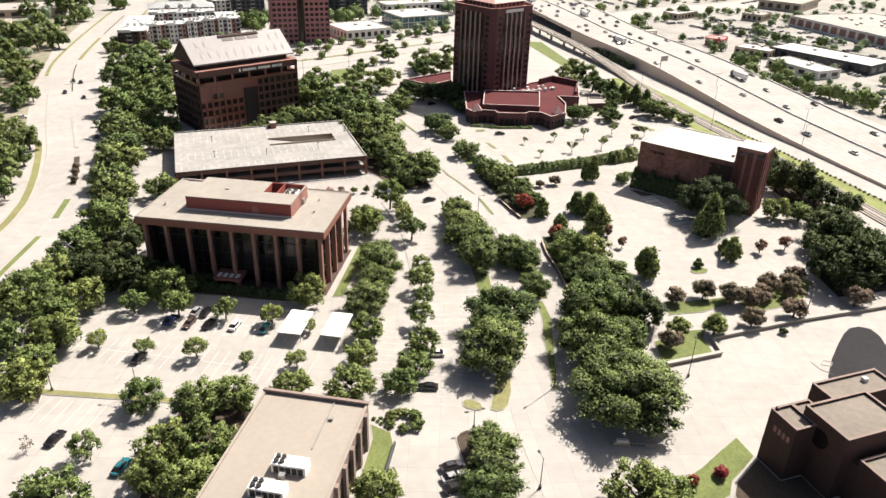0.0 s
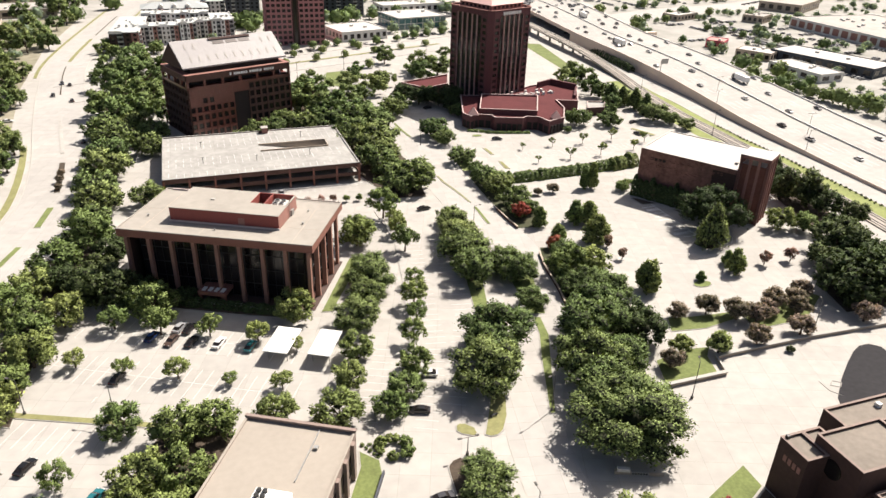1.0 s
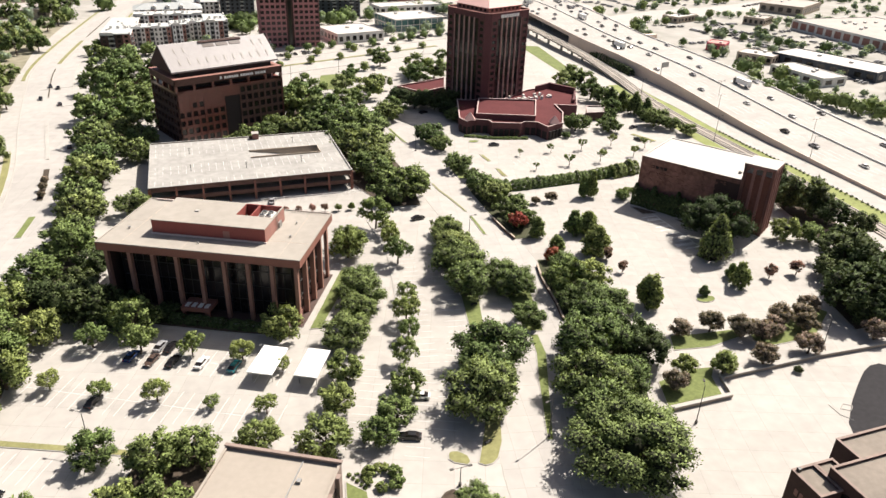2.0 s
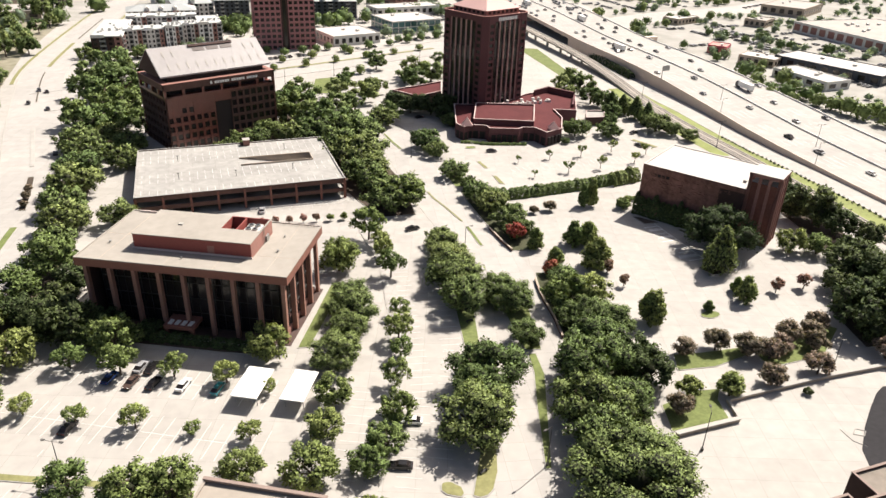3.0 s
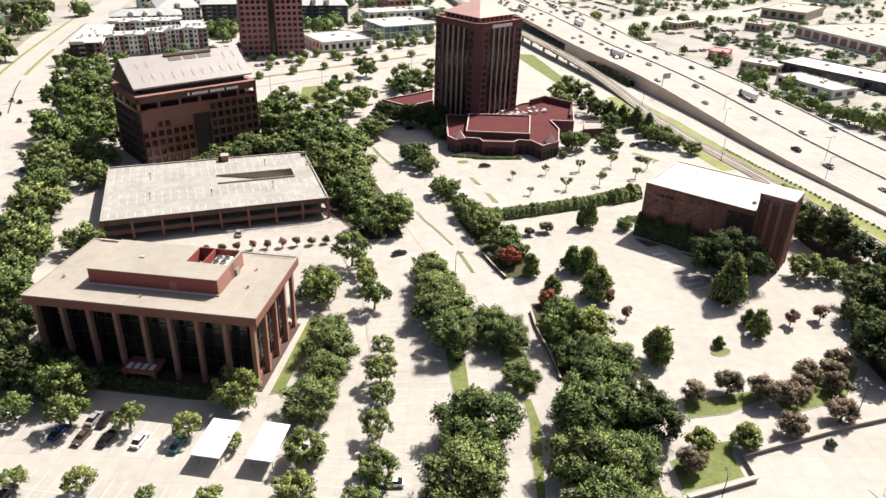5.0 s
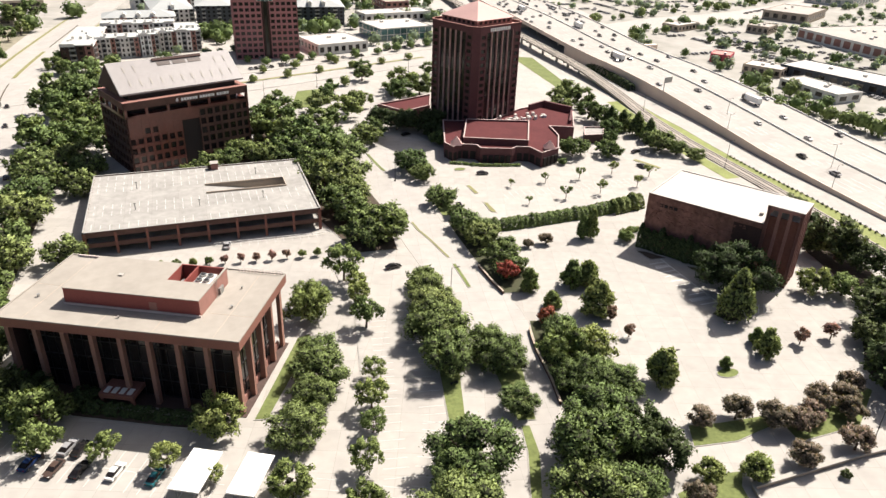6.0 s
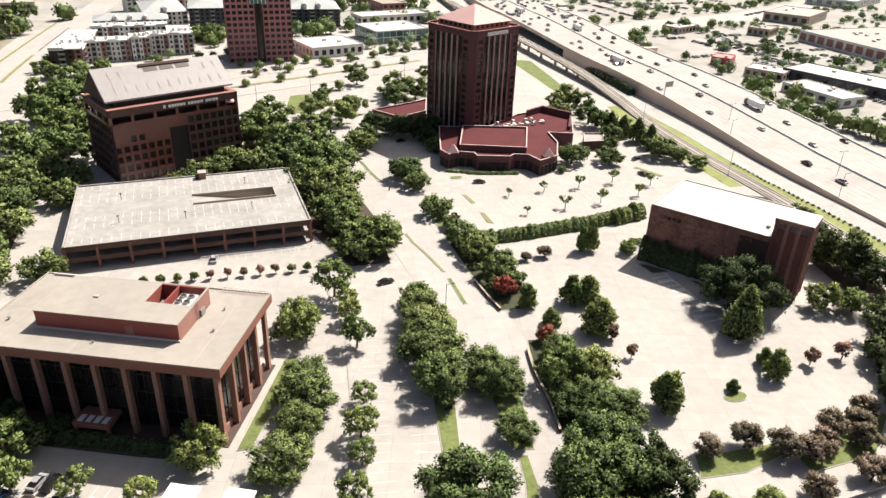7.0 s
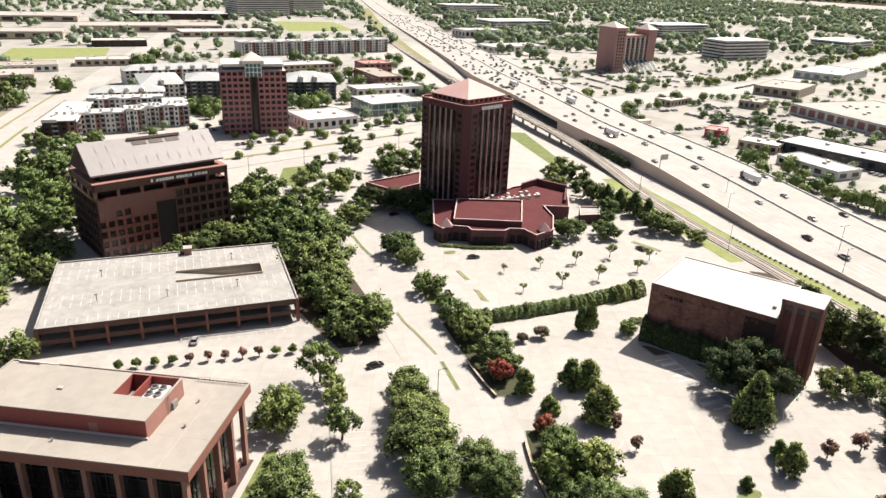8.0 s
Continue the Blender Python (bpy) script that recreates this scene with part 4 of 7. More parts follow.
for i in range(3):
    part("skylight", Geo().box(18.2 + i * 6, SL - 3.8, 0.0, 23.2 + i * 6, SL - 2.0, 0.14, sm), SKYLIGHT, gable, "brown glazed skylight")
part("gable_wall", Geo().add([(0.28, RF + 0.4, EZ - 0.5), (0.28, RB - 0.4, EZ - 0.5), (0.28, RIDGE, RZ - 0.5), (0.1, RF + 0.4, EZ - 0.5), (0.1, RB - 0.4, EZ - 0.5), (0.1, RIDGE, RZ - 0.5)],
     [(0, 1, 2), (3, 5, 4), (0, 2, 5, 3), (1, 4, 5, 2), (0, 3, 4, 1)]), BRICK_DARK, gable)

# ---- hotel tower on its podium ----
HOT = pose(149, 348.4, 0, 0, 0, -22)
hotel = thing("hotel_tower", "tall plum-granite hotel tower with a pink pyramid roof", "building", HOT)
HH, S = 47.0, 15.15
CH = 2.4
m45 = Matrix.Rotation(radians(45), 4, "Z")
octo = [m45 @ Vector(p) for p in ((-S + CH, -S, 0), (S - CH, -S, 0), (S, -S + CH, 0), (S, S - CH, 0), (S - CH, S, 0), (-S + CH, S, 0), (-S, S - CH, 0), (-S, -S + CH, 0))]
octo = [(p.x, p.y) for p in octo]
part("core", Geo().prism(inset(octo, 1.2), 0, HH - 0.5), INTERIOR_SHADE, hotel)
part("roof", Geo().prism(inset(octo, 0.6), HH - 0.5, HH - 0.2), ROOF_PINK, hotel)
FL = 14
FH = 2.92
for k in range(8):
    p, q = Vector(octo[k]), Vector(octo[(k + 1) % 8])
    d = q - p
    w = d.length
    m = Matrix.Translation((p.x, p.y, 0)) @ Matrix.Rotation(math.atan2(d.y, d.x), 4, "Z")
    if k % 2 == 0:
        # wide face: window piers at both ends and dark glass with slim fins between
        pw = 4.2
        for x0 in (0.0, w - pw):
            g = Geo()
            g.box(x0, 0, 0, x0 + 0.8, 1.2, HH, m).box(x0 + 3.4, 0, 0, x0 + pw, 1.2, HH, m)
            for f in range(FL + 1):
                z = 4.3 + f * FH
                g.box(x0 + 0.8, 0.02, z - 1.2 if f else 0, x0 + 3.4, 1.2, z + 0.1 if f < FL else HH, m)
            part("window_pier", g, GRANITE, hotel)
            for f in range(FL):
                pane(2.6, 1.62, hotel, m @ Matrix.Translation((x0 + 2.1, 0.4, 4.3 + f * FH + 0.91)))
        gw = w - 2 * pw
        for i in range(5):
            x = pw + gw * (i + 0.5) / 5
            for f in range(FL):
                pane(gw / 5 - 0.3, FH - 0.2, hotel, m @ Matrix.Translation((x, 1.0, 4.3 + f * FH + 0.9)))
        for i in range(6):
            x = pw + gw * i / 5
            part("fin", Geo().box(x - 0.2, 0.3, 2, x + 0.2, 1.1, HH - 2.0, m), PALEPINK, hotel)
        part("head_wall", Geo().box(pw, 0.1, HH - 2.0, w - pw, 1.2, HH, m), GRANITE, hotel)
        part("base_wall", Geo().box(pw, 0.1, 0, w - pw, 1.2, 4.2, m), GRANITE, hotel)
    else:
        part("corner_wall", Geo().box(0, 0, 0, w, 1.2, HH, m), GRANITE, hotel, "smooth plum granite corner")
    part("parapet", Geo().box(-0.1, -0.15, HH, w + 0.1, 0.5, HH + 0.7, m), GRANITE, hotel)
    part("coping", Geo().box(-0.15, -0.2, HH + 0.7, w + 0.15, 0.55, HH + 0.82, m), BRICK_ROSE, hotel)
part("plant_storey", Geo().box(-11, -11, HH - 0.4, 11, 11, HH + 2.6, m45), BRICK_ROSE, hotel)
for k in range(4):
    m = m45 @ Matrix.Rotation(radians(90 * k), 4, "Z")
    for i in range(7):
        part("louvre", Geo().box(-9.5 + i * 2.9, -11.15, HH + 0.8, -8.0 + i * 2.9, -10.98, HH + 2.0, m), INTERIOR_SHADE, hotel)
R = 11.8
b = [m45 @ Vector(p) for p in ((-R, -R, HH + 2.6), (R, -R, HH + 2.6), (R, R, HH + 2.6), (-R, R, HH + 2.6))]
part("pyramid_roof", Geo().add(b + [Vector((0, 0, HH + 9.0))], [(0, 1, 4), (1, 2, 4), (2, 3, 4), (3, 0, 4), (3, 2, 1, 0)]), PALEPINK, hotel, "pale pink tiled pyramid roof")
g = Geo()
m = Matrix.Translation((octo[0][0], octo[0][1], 0)) @ Matrix.Rotation(math.atan2(octo[1][1] - octo[0][1], octo[1][0] - octo[0][0]), 4, "Z")
for i in range(11):
    part("sign_bar", Geo().box(6 + i * 1.15, -0.16, HH - 1.7, 6.85 + i * 1.15, 0.06, HH - 0.2, m), WHITE, hotel, "white sign lettering bar")


def podium(name, poly, z, label, roof=ROOF_RED, wall=GRANITE, band=0.7):
    poly = orient(list(poly))
    ob = thing(name, label, "building")
    part("wall", Geo().prism(poly, 0, z), wall, ob)
    part("roof", Geo().prism(inset(poly, 0.5), z - 0.1, z + 0.05), roof, ob, "dark red flat roof")
    ring, inn = poly, inset(poly, 0.4)
    n = len(ring)
    for i in range(n):
        g = Geo()
        a, b2, c, d = ring[i], ring[(i + 1) % n], inn[(i + 1) % n], inn[i]
        vs = [(*p, zz) for zz in (z, z + band) for p in (a, b2, c, d)]
        g.add(vs, [(3, 2, 1, 0), (4, 5, 6, 7), (0, 1, 5, 4), (1, 2, 6, 5), (2, 3, 7, 6), (3, 0, 4, 7)])
        part("parapet", g, wall, ob)
    out = inset(poly, -0.08)
    for i in range(n):
        g = Geo()
        a, b2, c, d = out[i], out[(i + 1) % n], inn[(i + 1) % n], inn[i]
        vs = [(*p, zz) for zz in (z + band, z + band + 0.15) for p in (a, b2, c, d)]
        g.add(vs, [(3, 2, 1, 0), (4, 5, 6, 7), (0, 1, 5, 4), (1, 2, 6, 5), (2, 3, 7, 6), (3, 0, 4, 7)])
        part("coping", g, PINKTRIM, ob)
    return ob


pod = podium("hotel_podium", [(120.2, 307), (121.7, 301), (126.5, 303.2), (132, 300.4), (132, 296.6), (144.3, 292.6), (147.2, 294.6), (152.3, 292.6), (154, 285), (163.5, 289), (171.6, 304),
                              (174, 317), (184, 313), (196, 336), (187, 350), (172, 346), (150, 330), (130, 337)], 5.6, "low plum-red hotel podium with stepped front")
hall = [(127.8, 305.4), (152.8, 295.4), (165.2, 320.6), (138.4, 329.4)]
podium("hotel_ballroom", hall, 7.6, "raised ballroom block with dark red roof and pale coping")
# solid dark boxes on the wall paint the shade inside the arches
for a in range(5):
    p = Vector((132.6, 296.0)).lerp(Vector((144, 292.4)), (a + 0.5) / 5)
    part("arch_window", Geo().box(-0.9, -0.3, 0.4, 0.9, 0.2, 3.4, Matrix.Translation((p.x, p.y, 0)) @ Matrix.Rotation(radians(-17), 4, "Z")), INTERIOR_SHADE, pod)
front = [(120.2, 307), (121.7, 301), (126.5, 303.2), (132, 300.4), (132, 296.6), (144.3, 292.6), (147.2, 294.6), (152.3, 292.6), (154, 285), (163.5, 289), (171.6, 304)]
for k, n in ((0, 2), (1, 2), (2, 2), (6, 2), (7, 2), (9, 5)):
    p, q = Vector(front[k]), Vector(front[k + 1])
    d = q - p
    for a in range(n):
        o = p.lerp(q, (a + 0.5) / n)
        # dark box in place of an opening, its shade put into the colour
        part("arch_opening", Geo().box(-d.length / n * 0.36, -0.12, 0.3, d.length / n * 0.36, 0.3, 3.6, Matrix.Translation((o.x, o.y, 0)) @ Matrix.Rotation(math.atan2(d.y, d.x), 4, "Z")), INTERIOR_SHADE, pod)
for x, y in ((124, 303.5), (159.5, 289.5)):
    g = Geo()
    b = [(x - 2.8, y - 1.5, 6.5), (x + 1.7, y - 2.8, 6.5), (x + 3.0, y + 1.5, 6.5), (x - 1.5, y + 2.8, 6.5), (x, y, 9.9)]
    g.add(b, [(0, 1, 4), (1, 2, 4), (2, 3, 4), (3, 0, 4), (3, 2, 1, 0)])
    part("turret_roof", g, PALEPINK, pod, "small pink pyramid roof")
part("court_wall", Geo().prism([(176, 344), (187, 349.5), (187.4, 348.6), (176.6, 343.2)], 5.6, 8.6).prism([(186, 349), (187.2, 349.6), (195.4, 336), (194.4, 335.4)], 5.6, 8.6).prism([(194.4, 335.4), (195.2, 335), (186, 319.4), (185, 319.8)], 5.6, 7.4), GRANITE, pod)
# four more dark boxes standing for shaded openings
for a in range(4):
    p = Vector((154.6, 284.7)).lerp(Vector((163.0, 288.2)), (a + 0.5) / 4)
    part("arch_opening", Geo().box(-0.75, -0.25, 0.3, 0.75, 0.3, 4.0, Matrix.Translation((p.x, p.y, 0)) @ Matrix.Rotation(radians(23), 4, "Z")), INTERIOR_SHADE, pod)
for i in range(22):
    x, y = 156 + (i % 11) * 2.2 + (i * 7 % 5) * 0.3, 326.5 + (i % 11) * 0.4 + (i // 11) * 3.6 + (i * 5 % 7) * 0.55
    part("roof_unit", Geo().box(x, y, 5.6, x + 0.7 + 0.35 * (i * 3 % 4), y + 0.6 + 0.3 * (i % 4), 6.1 + 0.35 * (i % 4)), STUCCO, pod, "white roof plant unit")
podium("hotel_wing", [(109, 372), (126, 378), (140, 384), (133, 364), (118, 357)], 4.8, "low red-roofed hotel wing", ROOF_RED)
podium("plant_kiosk", [(186.5, 307.5), (195.5, 306.5), (201.5, 316), (192.5, 318.5)], 3.6, "small flat-roofed service kiosk", ROOF_GREY, BRICK_DARK, 0.5)

# ---- brick hall with its ribbed corner tower ----
HALL = pose(154.24, 214.19, 0, 0, 0, -57.16)
hallb = thing("brick_hall", "windowless red-brick hall with white flat roof and ribbed tower", "building", HALL)
block(hallb, 0, 0, 34.5, 27, 0, 17.25, HALLBRICK, ROOF_WHITE, cap=ROOF_WHITE, parapet=0.2)
# flat dark panel paints a recess's shade on the wall
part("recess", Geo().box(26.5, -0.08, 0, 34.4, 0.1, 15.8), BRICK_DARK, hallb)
part("frieze", Geo().box(0, -0.15, 16.2, 34.5, 0.05, 16.8), HALLBRICK, hallb)
rnd = random.Random(61)
for k in range(150):
    u, z = rnd.uniform(1, 33), rnd.choice((14.6, 12.4, 11.6, 10.2, 9.4)) + rnd.uniform(-0.5, 0.5)
    if u < 26 or z > 13:
        part("proud_stone", Geo().box(u, -0.22, z, u + rnd.uniform(0.4, 1.0), 0.02, z + rnd.uniform(0.2, 0.4)), HALLBRICK, hallb)
for i in range(4):
    part("wall_vent", Geo().box(4 + i * 1.5, -0.1, 14.0, 5.1 + i * 1.5, 0.05, 15.0), INTERIOR_SHADE, hallb)
part("roof_hatch", Geo().box(31.5, 6, 17.25, 32.5, 7, 18.1), KERB, hallb)
TX0, TX1, TY1, TZ = 34.5, 44.15, 9.6, 23.3
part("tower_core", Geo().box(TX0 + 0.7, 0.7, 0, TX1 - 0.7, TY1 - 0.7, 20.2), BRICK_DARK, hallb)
part("belfry_floor", Geo().box(TX0 + 0.6, 0.5, 20.2, TX1 - 0.6, TY1 - 0.5, 20.31), ROOF_WHITE, hallb)
for m, w, n in ((face(TX0, -0.2, 0), TX1 - TX0, 3), (face(TX1, -0.2, 90), TY1 + 0.2, 3), (face(TX1, TY1, 180), TX1 - TX0, 3), (face(TX0, TY1, -90), TY1 + 0.2, 3)):
    for i in range(n + 1):
        x = 0.45 + i * (w - 0.9) / n
        part("pilaster", Geo().box(x - 0.45, 0, 0, x + 0.45, 0.9, TZ - 1.0, m), BRICK_ROSE, hallb)
        if i < n:
            part("bay_wall", Geo().box(x + 0.45, 0.4, 0, x - 0.45 + (w - 0.9) / n, 0.8, 20.3, m).box(x + 0.45, 0.4, TZ - 1.2, x - 0.45 + (w - 0.9) / n, 0.8, TZ - 1, m), BRICK_RED, hallb)
    part("cornice", Geo().box(-0.1, -0.1, TZ - 1, w + 0.1, 0.9, TZ, m), BRICK_ROSE, hallb)
part("tower_roof", Geo().box(TX0 - 0.1, -0.3, TZ + 0.005, TX1 + 0.1, TY1 + 0.1, TZ + 0.2), ROOF_WHITE, hallb, "white flat tower roof")
part("tower_door", Geo().box(36.8, -0.26, 0, 41.8, 0.1, 3.6), INTERIOR_SHADE, hallb)

# ---- flat tan-roofed building ----
SB = pose(5.4, 118.2, 0, 0, 0, -29)
southb = thing("flat_roof_building", "low brick building with a tan flat roof", "building", SB)
block(southb, 0, -58, 21.4, 0, 0, 8.6, DUSTY, ROOF_TAN, cap=ROOF_TAN, parapet=0.35)
for j in range(12):
    y = -3 - j * 4.6
    part("pilaster", Geo().box(21.38, y - 0.55, 0, 22.1, y + 0.55, 8.7), DUSTY, southb)
    if j < 11:
        pane(3.2, 4.6, southb, face(21.45, y - 2.3, 90) @ Matrix.Translation((0, -0.06, 4.2)))
for x, y in ((9.7, -20.6), (8.0, -26.6)):
    part("roof_unit", Geo().box(x, y, 8.66, x + 6.2, y + 2.6, 10.6), WHITE, southb, "white roof air-conditioning unit")
    part("louvre", Geo().box(x + 0.3, y - 0.07, 8.8, x + 5.9, y + 0.03, 10.2), DARKMETAL, southb, "dark louvred side")
    for k in range(6):
        part("louvre_post", Geo().box(x + 0.3 + k * 1.1, y - 0.13, 8.7, x + 0.42 + k * 1.1, y - 0.06, 10.3), STUCCO, southb)
    part("duct", Geo().box(x + 1.8, y - 1.5, 8.66, x + 2.9, y - 0.1, 9.7), METAL, southb)
    for k in range(4):
        fx, fy = x + 0.75 + (k % 2) * 1.05, y + 0.75 + (k // 2) * 1.1
        part("fan", Geo().cyl(fx, fy, 10.6, 11.05, 0.44, n=12).cyl(fx, fy, 11.05, 11.1, 0.2, n=8), DARKMETAL, southb, "round roof fan")
part("roof_pipe", Geo().box(14.6, -14, 8.7, 14.8, -0.6, 8.9).box(15.2, -6, 8.66, 16, -5.2, 9.2), METAL, southb)
part("end_plate", Geo().box(-0.2, -0.55, 9.1, 21.6, 0.15, 9.5), DUSTY, southb)

# ---- dark brick building with stepped roofs ----
seb = thing("stepped_brick_building", "dark brown brick building with stepped tan roofs", "building", pose(101.6, 66.6, 0, 0, 0, 0))
for x0, y0, x1, y1, z in ((0, 0, 14.6, 10.1, 13.8), (-4.8, 6.6, -0.02, 13.2, 11.8), (0, 10.12, 4.2, 13.2, 11.8), (7.7, 10.12, 24, 16.1, 12.8), (2.8, -30, 30, -1.3, 9.6), (14.62, -1.28, 30, 10.1, 9.2)):
    block(seb, x0, y0, x1, y1, 0, z, BRICK_DARK, ROOF_DARKENED, cap=DUSTY, parapet=0.5)
part("round_window", Geo().cyl(0, 0, 0, 0.3, 1.9, n=24, m=Matrix.Translation((-0.15, 5.3, 10.2)) @ Matrix.Rotation(radians(90), 4, "Y")), GLASS, seb, "large round window")
part("link_wall", Geo().box(2.8, -1.28, 0, 14.5, -0.02, 8.6), BRICK_DARK, seb)
for i in range(4):
    part("plaque_bar", Geo().box(-4.9, 7.4 + i * 1.1, 8.4, -4.78, 8.1 + i * 1.1, 9.7), PLANTSIDE, seb, "rose wall plaque")
part("roof_vent", Geo().box(18.6, 13.4, 12.9, 19.6, 14.4, 13.7), STUCCO, seb)
part("roof_vent", Geo().box(-4.2, 12.2, 12.2, -3.6, 12.8, 13.0), DARKMETAL, seb)

# entrance sign wall at the street corner
mon = thing("monument_sign", "low stone entrance sign wall with a pale panel", "sign", pose(75.0, 89.8, 0, 0, 0, -22))
part("wall", Geo().box(-4.4, -0.3, 0, -1.2, 0.3, 0.9).box(2.2, -0.25, 0, 5.0, 0.25, 0.5), TANWALL, mon)
part("panel", Geo().box(-3.9, -0.36, 0.75, -1.5, 0.34, 1.5), STUCCO, mon, "pale sign panel")
part("panel", Geo().box(-1.2, -0.2, 0, 2.2, 0.2, 0.75), KERB, mon, "low stone name panel")
for i in range(6):
    part("sign_bar", Geo().box(-1.0 + i * 0.52, -0.24, 0.2, -0.68 + i * 0.52, -0.2, 0.6), DARKMETAL, mon)


# ---- town in the distance ----
BOXES = []


def lowrise(name, label, x, y, w, d, h, deg, wall, roof, rows=0, cols=0, glass=GLASS, group="", units=2, frac=0.55):
    ob = thing(name, label, "building", pose(x, y, 0, 0, 0, deg), group)
    BOXES.append((ob.matrix_basis.inverted(), w, d))
    block(ob, 0, 0, w, d, 0, h, wall, roof, parapet=0.5)
    if rows:
        for m, ww in ((face(0, 0, 0), w), (face(0, d, -90), d), (face(w, 0, 90), d)):
            n = max(1, int(cols * ww / w))
            for i in range(n):
                for j in range(rows):
                    pane(ww / n * frac, h / rows * (frac - 0.05), ob, m @ Matrix.Translation(((i + 0.5) * ww / n, -0.05, (j + 0.52) * h / rows)), glass)
    rnd = random.Random(int(x * 7 + y))
    for _ in range(units):
        ux, uy = rnd.uniform(0.15, 0.8) * w, rnd.uniform(0.2, 0.75) * d
        part("roof_unit", Geo().box(ux, uy, h, ux + 2.2, uy + 1.8, h + 1.3), STUCCO, ob, "pale roof unit")
    return ob


# second red tower with a glazed top bay
t2 = thing("red_office_tower", "eleven-storey rose-brick office tower with stepped crown", "building", pose(54.5, 507.5, 0, 0, 0, -2))
part("core", Geo().box(0.6, 0.6, 0, 38.2, 27.4, 38), INTERIOR_SHADE, t2)
for m, w, n in ((face(0, 0, 0), 17.0, 5), (face(21.8, 0, 0), 17.0, 5), (face(0, 28, -90), 28, 7), (face(38.8, 0, 90), 28, 7)):
    facade(t2, m, w, 0, 38.4, n, 11, 1.05, 1.45, ROSE_PINK, 0.5)
part("centre_bay", Geo().box(17, 0.5, 0, 21.8, 0.9, 38), BRICK_DARK, t2)
pane(2.2, 34, t2, face(19.4, 0.4, 0) @ Matrix.Translation((0, 0, 18)))
part("roof", Geo().box(0.4, 0.4, 38, 38.4, 27.6, 38.5), STUCCO, t2)
part("crown", Geo().box(2, 2, 38.4, 36.8, 26, 41.6), STUCCO, t2)
part("crown_band", Geo().box(1.9, 1.9, 38.9, 36.9, 26.1, 40.6), CHARCOAL, t2, "dark glazed crown band")
part("crown_cap", Geo().box(1.4, 1.4, 41.6, 15, 26.6, 42.4).box(24, 1.4, 41.6, 37.4, 26.6, 42.4), STUCCO, t2)
part("glazed_bay", Geo().box(14.6, -0.3, 34.8, 24.2, 4, 42.6), GLASS_TEAL, t2, "teal glazed top bay")
for i in range(5):
    part("bay_mullion", Geo().box(14.6 + i * 2.3, -0.5, 34.8, 15.0 + i * 2.3, -0.28, 42.6), WHITE, t2)
part("bay_rail", Geo().box(14.4, -0.55, 37.4, 24.4, -0.26, 37.8).box(14.4, -0.55, 40.2, 24.4, -0.26, 40.6), WHITE, t2)
part("bay_cornice", Geo().box(13, -1, 42.6, 25.8, 16, 44.4), STUCCO, t2)
part("pyramid_roof", Geo().add([(13, -1, 44.4), (25.8, -1, 44.4), (25.8, 16, 44.4), (13, 16, 44.4), (19.4, 7.5, 49)], [(0, 1, 4), (1, 2, 4), (2, 3, 4), (3, 0, 4), (3, 2, 1, 0)]), TRIM, t2)


